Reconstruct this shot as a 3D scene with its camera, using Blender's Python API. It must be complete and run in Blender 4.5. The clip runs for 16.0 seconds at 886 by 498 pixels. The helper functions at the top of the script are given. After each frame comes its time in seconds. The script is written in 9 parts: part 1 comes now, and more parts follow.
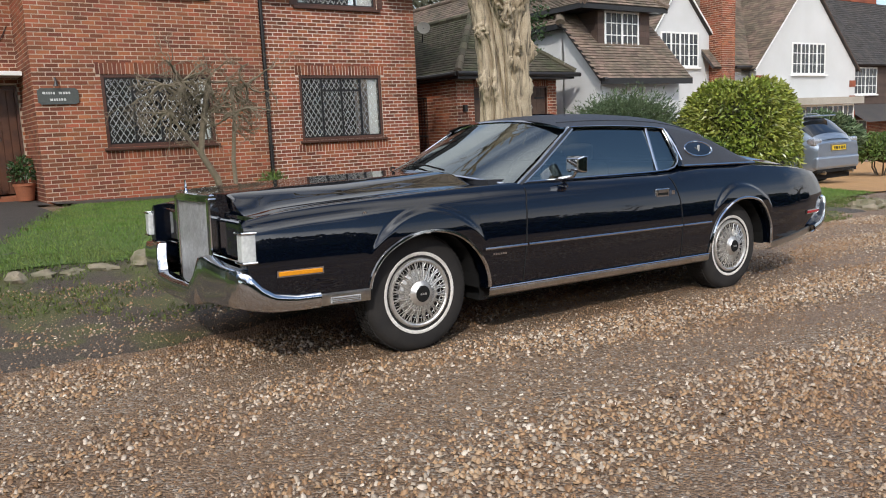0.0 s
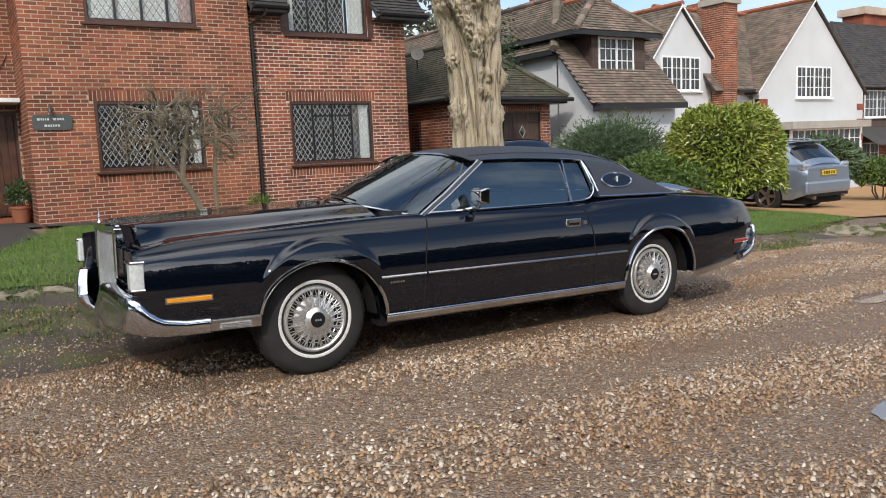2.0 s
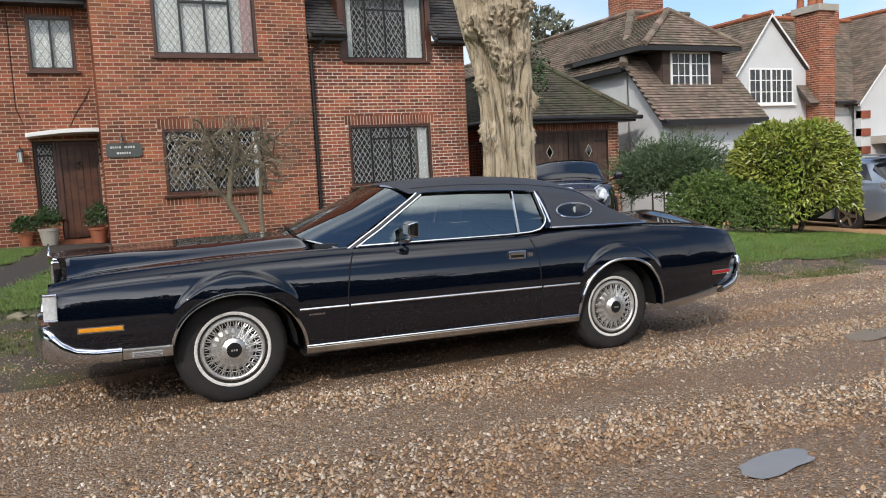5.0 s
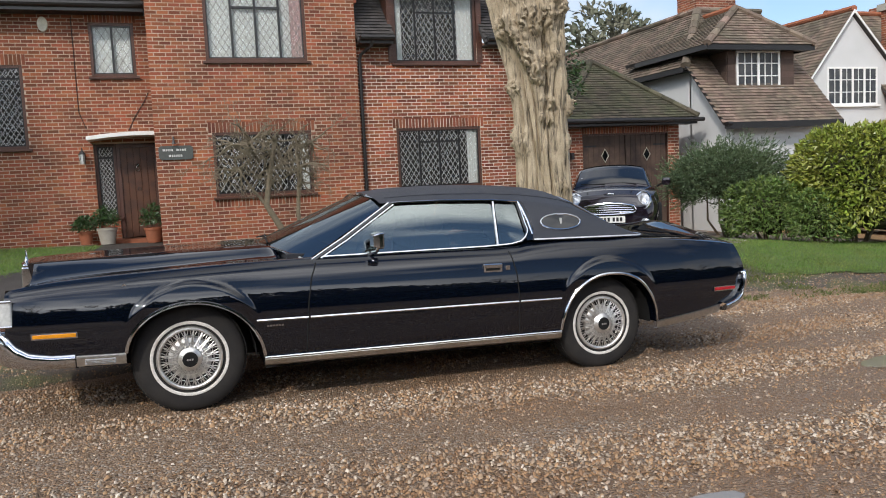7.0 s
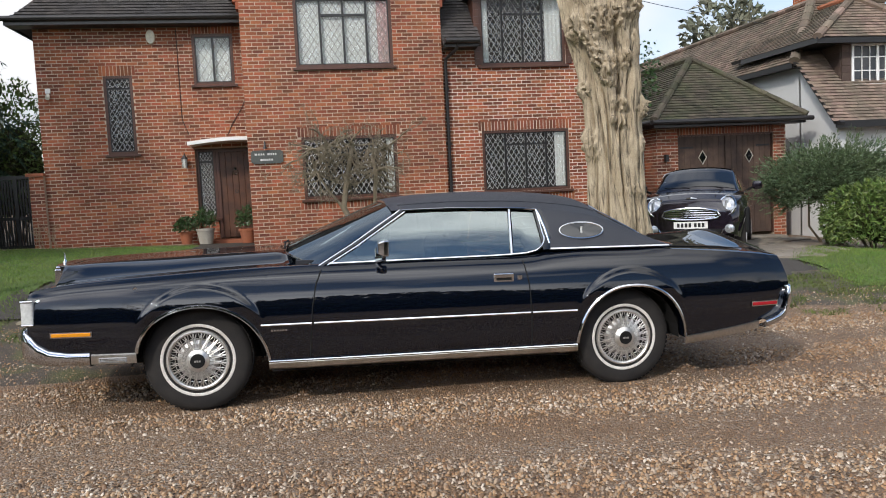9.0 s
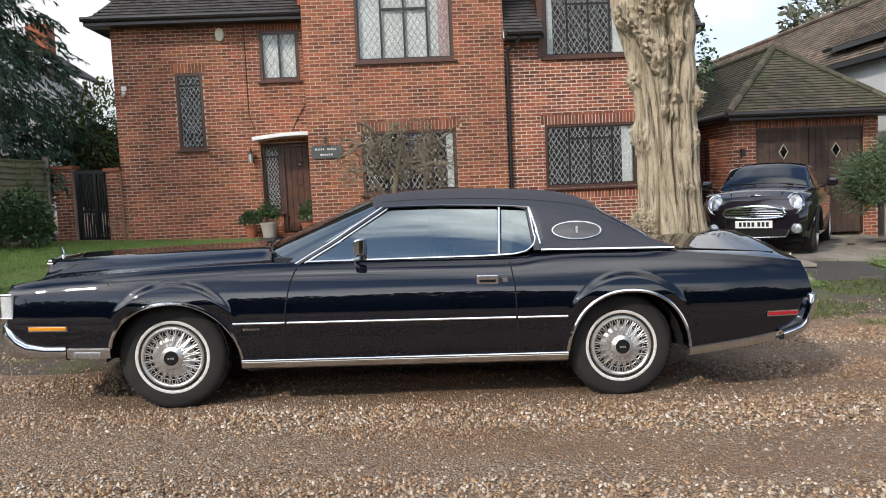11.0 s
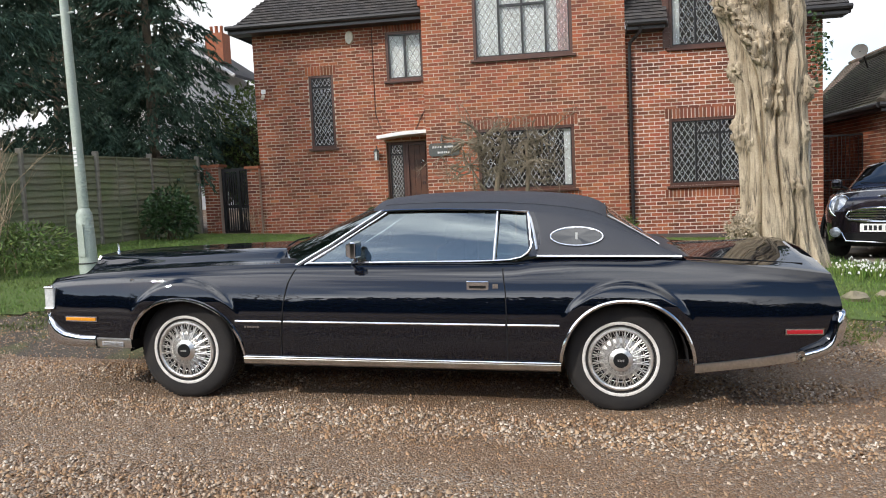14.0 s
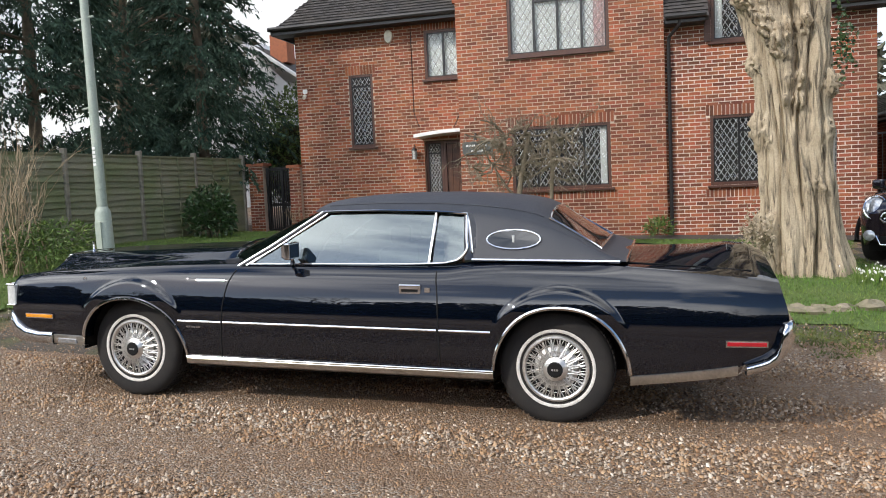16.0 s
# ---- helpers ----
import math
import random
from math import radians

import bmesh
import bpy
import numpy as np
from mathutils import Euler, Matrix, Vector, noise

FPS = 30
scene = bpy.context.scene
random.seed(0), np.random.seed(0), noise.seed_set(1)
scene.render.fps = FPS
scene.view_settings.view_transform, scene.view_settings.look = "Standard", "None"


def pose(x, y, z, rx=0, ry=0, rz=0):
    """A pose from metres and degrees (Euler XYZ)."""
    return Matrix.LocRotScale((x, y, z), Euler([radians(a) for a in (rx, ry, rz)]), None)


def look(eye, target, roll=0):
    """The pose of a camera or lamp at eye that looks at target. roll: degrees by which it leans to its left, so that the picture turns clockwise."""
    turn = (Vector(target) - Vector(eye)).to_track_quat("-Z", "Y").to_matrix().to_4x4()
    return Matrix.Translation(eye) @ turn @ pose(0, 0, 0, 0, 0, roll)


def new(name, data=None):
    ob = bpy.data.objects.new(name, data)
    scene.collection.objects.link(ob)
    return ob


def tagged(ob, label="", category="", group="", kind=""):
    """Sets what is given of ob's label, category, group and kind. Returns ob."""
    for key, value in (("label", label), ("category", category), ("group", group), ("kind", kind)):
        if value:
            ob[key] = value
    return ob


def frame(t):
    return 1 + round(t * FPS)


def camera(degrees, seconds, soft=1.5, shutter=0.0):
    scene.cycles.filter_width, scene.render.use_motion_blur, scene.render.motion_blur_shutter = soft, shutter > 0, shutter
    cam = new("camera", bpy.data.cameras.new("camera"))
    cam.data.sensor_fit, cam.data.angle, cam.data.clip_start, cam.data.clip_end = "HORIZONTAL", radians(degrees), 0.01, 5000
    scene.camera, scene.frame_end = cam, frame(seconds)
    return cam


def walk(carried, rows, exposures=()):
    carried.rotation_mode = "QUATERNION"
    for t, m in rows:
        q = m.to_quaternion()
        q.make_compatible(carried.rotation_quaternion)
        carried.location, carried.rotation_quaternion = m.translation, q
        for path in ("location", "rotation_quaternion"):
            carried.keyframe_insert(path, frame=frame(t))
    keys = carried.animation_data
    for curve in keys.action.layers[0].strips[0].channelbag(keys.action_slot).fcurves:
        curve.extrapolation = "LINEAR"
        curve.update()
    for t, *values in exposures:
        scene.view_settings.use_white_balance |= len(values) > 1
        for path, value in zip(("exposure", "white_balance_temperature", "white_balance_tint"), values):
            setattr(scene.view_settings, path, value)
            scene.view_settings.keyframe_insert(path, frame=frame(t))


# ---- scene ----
cam = camera(59.4, 16.0, soft=1.0)
PATH = [
    (0, (-3.986, -4.616, 1.387), (-2.863, -2.988, 1.086), -2.7),
    (0.5, (-3.847, -4.771, 1.399), (-2.738, -3.133, 1.103), -2.6),
    (1, (-3.708, -4.935, 1.43), (-2.609, -3.289, 1.146), -2.6),
    (1.5, (-3.574, -5.107, 1.45), (-2.483, -3.453, 1.182), -2.6),
    (2, (-3.436, -5.253, 1.438), (-2.359, -3.586, 1.191), -2.6),
    (2.5, (-3.251, -5.361, 1.446), (-2.197, -3.676, 1.22), -2.6),
    (3, (-3.045, -5.499, 1.465), (-2.024, -3.792, 1.253), -2.6),
    (3.5, (-2.883, -5.641, 1.495), (-1.903, -3.91, 1.291), -2.7),
    (4, (-2.704, -5.76, 1.507), (-1.771, -4.002, 1.306), -2.7),
    (4.2, (-2.63, -5.789, 1.507), (-1.717, -4.021, 1.305), -2.7),
    (6.3, (-1.814, -6.085, 1.524), (-1.113, -4.22, 1.343), -3.1),
    (6.5, (-1.739, -6.064, 1.531), (-1.052, -4.195, 1.345), -2.8),
    (7, (-1.498, -6.067, 1.531), (-0.869, -4.178, 1.349), -2.8),
    (7.5, (-1.318, -6.141, 1.53), (-0.753, -4.23, 1.353), -2.7),
    (8, (-1.143, -6.219, 1.57), (-0.657, -4.287, 1.398), -2.8),
    (8.5, (-0.942, -6.21, 1.559), (-0.532, -4.26, 1.391), -2.8),
    (9, (-0.711, -6.188, 1.54), (-0.379, -4.223, 1.375), -2.8),
    (9.2, (-0.638, -6.167, 1.555), (-0.332, -4.197, 1.386), -2.6),
    (11.5, (0.349, -5.995, 1.508), (0.367, -4.002, 1.343), -2.7),
    (12, (0.59, -6.004, 1.51), (0.53, -4.012, 1.346), -2.7),
    (12.5, (0.768, -5.998, 1.487), (0.629, -4.009, 1.325), -2.8),
    (13, (0.962, -5.946, 1.476), (0.741, -3.964, 1.315), -2.7),
    (13.5, (1.116, -5.92, 1.513), (0.827, -3.948, 1.351), -2.7),
    (14, (1.306, -5.886, 1.526), (0.956, -3.924, 1.364), -2.6),
    (14.5, (1.493, -5.839, 1.541), (1.094, -3.885, 1.38), -2.5),
    (15, (1.732, -5.727, 1.529), (1.285, -3.784, 1.37), -2.6),
    (15.5, (1.945, -5.63, 1.501), (1.452, -3.698, 1.343), -2.5),
    (16, (2.191, -5.543, 1.502), (1.649, -3.625, 1.344), -2.5),
]
walk(cam, [(t, look(eye, target, roll)) for t, eye, target, roll in PATH], exposures=((0.0, -0.99), (3.0, -1.0), (7.0, -1.06), (12.0, -0.80), (16.0, -0.74)))

# ---------------------------------------------------------------- light
world = bpy.data.worlds.new("world")
scene.world = world
world.use_nodes = True
_n, _l = world.node_tree.nodes, world.node_tree.links
_n.clear()
SUN_DIR = Vector((0.62, 0.75, -0.70)).normalized()      # the way the light travels
_sky = _n.new("ShaderNodeTexSky")
_sky.sky_type, _sky.sun_disc = "NISHITA", False
_sky.sun_elevation = math.asin(-SUN_DIR.z)
_sky.sun_rotation = math.atan2(-SUN_DIR.x, -SUN_DIR.y)
_sky.dust_density, _sky.ozone_density = 0.6, 2.6
_tc = _n.new("ShaderNodeTexCoord")
_sq = _n.new("ShaderNodeMapping")
_sq.inputs["Scale"].default_value = (1.0, 1.0, 2.2)
_sq.inputs["Location"].default_value = (0.35, 0.2, 0.1)
_cl = _n.new("ShaderNodeTexNoise")
_cl.inputs["Scale"].default_value, _cl.inputs["Detail"].default_value, _cl.inputs["Roughness"].default_value = 1.35, 6, 0.50
_cr = _n.new("ShaderNodeValToRGB")
_cr.color_ramp.elements[0].position, _cr.color_ramp.elements[1].position = 0.425, 0.61
_mx = _n.new("ShaderNodeMix")
_mx.data_type = "RGBA"
_bg, _out = _n.new("ShaderNodeBackground"), _n.new("ShaderNodeOutputWorld")
_bg.inputs["Strength"].default_value = 0.13
_l.new(_tc.outputs["Generated"], _sq.inputs["Vector"])
_l.new(_sq.outputs["Vector"], _cl.inputs["Vector"])
_l.new(_cl.outputs["Fac"], _cr.inputs["Fac"])
# clouds glow towards the sun
_dot = _n.new("ShaderNodeVectorMath")
_dot.operation = "DOT_PRODUCT"
_dot.inputs[1].default_value = -SUN_DIR
_l.new(_tc.outputs["Generated"], _dot.inputs[0])
_lobe = _n.new("ShaderNodeMapRange")
_lobe.interpolation_type = "SMOOTHSTEP"
_lobe.inputs["From Min"].default_value, _lobe.inputs["From Max"].default_value = 0.25, 1.0
_lobe.inputs["To Min"].default_value, _lobe.inputs["To Max"].default_value = 1.0, 3.6
_l.new(_dot.outputs["Value"], _lobe.inputs["Value"])
_cw = _n.new("ShaderNodeVectorMath")
_cw.operation = "SCALE"
_cw.inputs[0].default_value = (15.6, 15.8, 16.2)
_l.new(_lobe.outputs[0], _cw.inputs["Scale"])
_l.new(_cw.outputs["Vector"], _mx.inputs[7])
_l.new(_cr.outputs["Color"], _mx.inputs[0])
_gain = _n.new("ShaderNodeVectorMath")
_gain.operation = "SCALE"
_gain.inputs["Scale"].default_value = 2.4
_l.new(_sky.outputs["Color"], _gain.inputs[0])
_l.new(_gain.outputs["Vector"], _mx.inputs[6])
_l.new(_mx.outputs[2], _bg.inputs["Color"])
_l.new(_bg.outputs["Background"], _out.inputs["Surface"])
sun = new("sun", bpy.data.lights.new("sun", "SUN"))
sun.data.energy, sun.data.angle, sun.data.color = 4.6, radians(2.0), (1.0, 0.93, 0.85)
sun.matrix_world = look((0, 0, 30), Vector((0, 0, 30)) + SUN_DIR)


# ---------------------------------------------------------------- materials
def material(name, color, rough=0.6, metal=0.0, second=None, scale=8.0, amount=0.5, bump=0.0, bump_scale=60.0, per="", spread=0.0,
             fine=0.12, coat=0.0, spec=0.5, contrast=(0.35, 0.65), coat_ior=1.5, hue_spread=0.045):
    """Principled surface: base colour mixed with a second one by noise in metres, fine grain, bump, and a tone for each piece (per: object or island)."""
    m = bpy.data.materials.new(name)
    m.use_nodes = True
    n, l = m.node_tree.nodes, m.node_tree.links
    b = n["Principled BSDF"]
    b.inputs["Roughness"].default_value, b.inputs["Metallic"].default_value = rough, metal
    b.inputs["Coat Weight"].default_value, b.inputs["Specular IOR Level"].default_value = coat, spec
    b.inputs["Coat Roughness"].default_value, b.inputs["Coat IOR"].default_value = 0.02, coat_ior
    tc = n.new("ShaderNodeNewGeometry")
    src = tc.outputs["Position"]
    big = n.new("ShaderNodeTexNoise")
    big.inputs["Scale"].default_value, big.inputs["Detail"].default_value = scale, 5
    l.new(src, big.inputs["Vector"])
    ramp = n.new("ShaderNodeMapRange")
    ramp.inputs["From Min"].default_value, ramp.inputs["From Max"].default_value = contrast
    ramp.inputs["To Max"].default_value = amount
    l.new(big.outputs["Fac"], ramp.inputs["Value"])
    mix = n.new("ShaderNodeMix")
    mix.data_type = "RGBA"
    second = second or tuple(c * 0.6 for c in color)
    mix.inputs[6].default_value, mix.inputs[7].default_value = (*color, 1), (*second, 1)
    l.new(ramp.outputs[0], mix.inputs[0])
    out = mix.outputs[2]
    val = n.new("ShaderNodeHueSaturation")
    small = n.new("ShaderNodeTexNoise")
    small.inputs["Scale"].default_value, small.inputs["Detail"].default_value = bump_scale, 4
    l.new(src, small.inputs["Vector"])
    add = n.new("ShaderNodeMapRange")
    add.inputs["From Min"].default_value, add.inputs["From Max"].default_value = 0.3, 0.7
    add.inputs["To Min"].default_value, add.inputs["To Max"].default_value = 1 - fine, 1 + fine
    l.new(small.outputs["Fac"], add.inputs["Value"])
    fac = add.outputs[0]
    if per:
        rnd = n.new("ShaderNodeObjectInfo").outputs["Random"] if per == "object" else tc.outputs["Random Per Island"]
        mr = n.new("ShaderNodeMapRange")
        mr.inputs["To Min"].default_value, mr.inputs["To Max"].default_value = 1 - spread, 1 + spread
        l.new(rnd, mr.inputs["Value"])
        mul = n.new("ShaderNodeMath")
        mul.operation = "MULTIPLY"
        l.new(fac, mul.inputs[0])
        l.new(mr.outputs[0], mul.inputs[1])
        fac = mul.outputs[0]
        hue = n.new("ShaderNodeMapRange")
        hue.inputs["To Min"].default_value, hue.inputs["To Max"].default_value = 0.5 - spread * hue_spread, 0.5 + spread * hue_spread
        wn = n.new("ShaderNodeTexWhiteNoise")
        wn.noise_dimensions = "1D"
        l.new(rnd, wn.inputs["W"])
        l.new(wn.outputs["Value"], hue.inputs["Value"])
        l.new(hue.outputs[0], val.inputs["Hue"])
    l.new(fac, val.inputs["Value"])
    l.new(out, val.inputs["Color"])
    l.new(val.outputs["Color"], b.inputs["Base Color"])
    if bump:
        bp = n.new("ShaderNodeBump")
        bp.inputs["Strength"].default_value, bp.inputs["Distance"].default_value = 0.7, bump
        l.new(small.outputs["Fac"], bp.inputs["Height"])
        l.new(bp.outputs["Normal"], b.inputs["Normal"])
    return m


def glass(name, tint=(0.8, 0.85, 0.85), rough=0.0, ior=1.55, sheen=(1, 1, 1), uneven=0.0):
    """A pane: clear with a mirror-like reflection."""
    m = bpy.data.materials.new(name)
    m.use_nodes = True
    n, l = m.node_tree.nodes, m.node_tree.links
    n.remove(n["Principled BSDF"])
    fr = n.new("ShaderNodeFresnel")
    fr.inputs["IOR"].default_value = ior
    tr, gl, mx = n.new("ShaderNodeBsdfTransparent"), n.new("ShaderNodeBsdfGlossy"), n.new("ShaderNodeMixShader")
    tr.inputs["Color"].default_value = (*tint, 1)
    gl.inputs["Roughness"].default_value, gl.inputs["Color"].default_value = rough, (*sheen, 1)
    if uneven:
        # hand-set quarries that each lean a little their own way
        g, vo, bp = n.new("ShaderNodeNewGeometry"), n.new("ShaderNodeTexNoise"), n.new("ShaderNodeBump")
        vo.inputs["Scale"].default_value, vo.inputs["Detail"].default_value = 7, 1
        bp.inputs["Strength"].default_value, bp.inputs["Distance"].default_value = 1.0, uneven
        l.new(g.outputs["Position"], vo.inputs["Vector"])
        l.new(vo.outputs["Fac"], bp.inputs["Height"])
        l.new(bp.outputs["Normal"], gl.inputs["Normal"])
    l.new(fr.outputs[0], mx.inputs[0])
    l.new(tr.outputs[0], mx.inputs[1])
    l.new(gl.outputs[0], mx.inputs[2])
    l.new(mx.outputs[0], n["Material Output"].inputs["Surface"])
    return m


M_BRICK = material("red_brick", (0.29, 0.087, 0.037), 0.85, second=(0.125, 0.042, 0.026), scale=1.3, amount=0.7, bump=0.004, bump_scale=90, per="island", spread=0.42, hue_spread=0.018)
M_BRICK_ONE = material("red_brick_piece", (0.29, 0.087, 0.037), 0.85, second=(0.125, 0.042, 0.026), scale=1.3, amount=0.7, bump=0.004, bump_scale=90, per="object", spread=0.42, hue_spread=0.018)
M_MORTAR = material("mortar", (0.54, 0.43, 0.335), 0.95, second=(0.31, 0.23, 0.17), scale=1.7, amount=0.6, bump=0.003, bump_scale=120)
M_MORTAR_PALE = material("pale_mortar", (0.74, 0.65, 0.56), 0.95, second=(0.46, 0.37, 0.29), scale=1.7, amount=0.7, bump=0.003, bump_scale=120)
M_TIMBER = material("dark_stained_timber", (0.085, 0.035, 0.022), 0.45, second=(0.05, 0.022, 0.016), scale=5, bump=0.002, bump_scale=40)
# one lead, two painted tones: dimmed against bright curtains, sunlit pale on other windows
M_LEAD_DIMMED = material("dimmed_lead_cames", (0.20, 0.20, 0.20), 0.6, scale=20)
M_LEAD = material("lead_cames", (0.64, 0.64, 0.62), 0.55, metal=0.0, scale=20)
M_BLACK = material("black_paint", (0.012, 0.012, 0.013), 0.35, scale=9)
M_PIPE = material("black_iron", (0.02, 0.018, 0.018), 0.45, scale=12, bump=0.001)
M_TILE = material("clay_roof_tile", (0.21, 0.15, 0.115), 0.9, second=(0.12, 0.104, 0.075), scale=1.1, amount=0.9, bump=0.006, bump_scale=45, per="island", spread=0.3)
M_TILE_MOSS = material("mossy_roof_tile", (0.080, 0.066, 0.048), 0.95, second=(0.062, 0.066, 0.034), scale=2.0, amount=0.9, bump=0.008, bump_scale=35, per="island", spread=0.3)
M_TILE_DARK = material("dark_roof_tile", (0.045, 0.042, 0.042), 0.9, second=(0.07, 0.06, 0.05), scale=1.4, bump=0.006, bump_scale=45, per="island", spread=0.3)
M_RENDER = material("white_render", (0.60, 0.61, 0.61), 0.9, second=(0.49, 0.50, 0.49), scale=0.8, amount=0.5, bump=0.003, bump_scale=80, fine=0.04)
M_WHITE = material("white_gloss_paint", (0.82, 0.82, 0.80), 0.35, second=(0.7, 0.7, 0.67), scale=4, fine=0.03)
M_DOOR = material("oak_door", (0.105, 0.042, 0.020), 0.5, second=(0.05, 0.02, 0.011), scale=6, amount=0.8, bump=0.003, bump_scale=30)
M_GARAGE = material("weathered_timber_door", (0.085, 0.052, 0.036), 0.75, second=(0.04, 0.024, 0.018), scale=4, amount=0.8, bump=0.003, bump_scale=40)
M_CURTAIN = material("net_curtain", (0.85, 0.85, 0.83), 0.9, second=(0.70, 0.70, 0.68), scale=3)
M_PINK = material("pink_curtain", (0.65, 0.40, 0.40), 0.9, second=(0.6, 0.55, 0.5), scale=3)
# near-black, so the shade of unlit rooms sits in the colour
M_ROOM = material("painted_room_shade", (0.05, 0.045, 0.04), 0.95, scale=1)
M_CONCRETE = material("concrete", (0.40, 0.37, 0.32), 0.9, second=(0.27, 0.25, 0.2), scale=2, bump=0.004, bump_scale=70)
M_FENCE = material("weathered_larch_panel", (0.21, 0.205, 0.14), 0.85, second=(0.145, 0.17, 0.078), scale=1.6, amount=0.9, bump=0.004, bump_scale=35, per="object", spread=0.18)
M_POST = material("concrete_fence_post", (0.26, 0.24, 0.20), 0.9, second=(0.17, 0.16, 0.12), scale=3, bump=0.003)
M_LAMP = material("green_grey_lamp_paint", (0.32, 0.38, 0.32), 0.5, second=(0.42, 0.46, 0.40), scale=5, bump=0.001)
M_STONE = material("rockery_stone", (0.28, 0.235, 0.17), 0.9, second=(0.12, 0.12, 0.065), scale=6, amount=0.8, bump=0.01, bump_scale=25)


def bark_material():
    m = material("pale_gnarled_bark", (0.47, 0.39, 0.275), 0.95, second=(0.32, 0.255, 0.17), scale=3, amount=0.7, fine=0.15, bump_scale=60)
    n, l = m.node_tree.nodes, m.node_tree.links
    b = n["Principled BSDF"]
    g = n.new("ShaderNodeNewGeometry")
    st = n.new("ShaderNodeMapping")
    st.inputs["Scale"].default_value = (1, 1, 0.13)
    l.new(g.outputs["Position"], st.inputs["Vector"])
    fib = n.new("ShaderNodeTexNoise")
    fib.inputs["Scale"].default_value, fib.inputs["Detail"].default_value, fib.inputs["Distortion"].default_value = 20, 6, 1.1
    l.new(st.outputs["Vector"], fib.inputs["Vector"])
    # crevice shade painted into the bark colour along the same fibres as the bump
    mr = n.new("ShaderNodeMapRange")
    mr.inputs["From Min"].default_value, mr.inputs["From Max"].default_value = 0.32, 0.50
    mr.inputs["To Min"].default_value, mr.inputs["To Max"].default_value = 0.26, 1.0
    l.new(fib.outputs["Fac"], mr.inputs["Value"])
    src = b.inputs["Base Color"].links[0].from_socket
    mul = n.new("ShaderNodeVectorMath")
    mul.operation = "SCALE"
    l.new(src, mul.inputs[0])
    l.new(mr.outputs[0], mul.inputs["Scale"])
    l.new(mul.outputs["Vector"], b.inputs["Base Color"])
    bp = n.new("ShaderNodeBump")
    bp.inputs["Strength"].default_value, bp.inputs["Distance"].default_value = 1.0, 0.03
    l.new(fib.outputs["Fac"], bp.inputs["Height"])
    l.new(bp.outputs["Normal"], b.inputs["Normal"])
    return m


M_BARK = bark_material()
M_TWIG = material("grey_twig_bark", (0.17, 0.135, 0.09), 0.9, second=(0.09, 0.07, 0.05), scale=12, bump=0.003)
M_SHRUBTWIG = material("pruned_shrub_bark", (0.215, 0.175, 0.125), 0.9, second=(0.12, 0.105, 0.065), scale=12, bump=0.003)
M_PALETWIG = material("pale_dry_twig", (0.36, 0.28, 0.18), 0.9, second=(0.24, 0.18, 0.12), scale=12)
M_GRASS = material("winter_grass", (0.100, 0.185, 0.027), 0.7, second=(0.15, 0.19, 0.045), scale=2.2, amount=0.8, per="island", spread=0.35)
M_TURF = material("turf_soil", (0.075, 0.125, 0.028), 0.95, second=(0.09, 0.12, 0.03), scale=3, amount=0.7, bump=0.02, bump_scale=60)
M_LAUREL = material("laurel_leaf", (0.17, 0.225, 0.032), 0.3, second=(0.30, 0.31, 0.07), scale=1.8, amount=0.7, per="island", spread=0.45)
M_JUNIPER = material("juniper_foliage", (0.065, 0.11, 0.050), 0.7, second=(0.12, 0.155, 0.07), scale=2.2, amount=0.7, per="island", spread=0.4)
M_SHRUB = material("shrub_leaf", (0.085, 0.145, 0.028), 0.5, second=(0.14, 0.19, 0.05), scale=3, amount=0.7, per="island", spread=0.45)
M_CONIFER = material("dark_conifer_foliage", (0.040, 0.076, 0.054), 0.75, second=(0.072, 0.108, 0.070), scale=0.9, amount=0.8, per="island", spread=0.45, spec=0.15)
M_IVY = material("ivy_leaf", (0.04, 0.085, 0.025), 0.4, scale=4, per="island", spread=0.4)
M_PETAL = material("white_petal", (0.85, 0.86, 0.82), 0.6, scale=4)
M_TERRACOTTA = material("terracotta", (0.34, 0.115, 0.055), 0.85, second=(0.22, 0.09, 0.05), scale=7, bump=0.002)
M_PAVING = material("worn_paving_slab", (0.27, 0.235, 0.19), 0.75, second=(0.13, 0.11, 0.085), scale=1.6, amount=0.8, bump=0.004, bump_scale=60, per="object", spread=0.15)
M_ORANGE = material("orange_hoggin", (0.42, 0.24, 0.10), 0.95, second=(0.30, 0.17, 0.08), scale=1.2, bump=0.01, bump_scale=70)


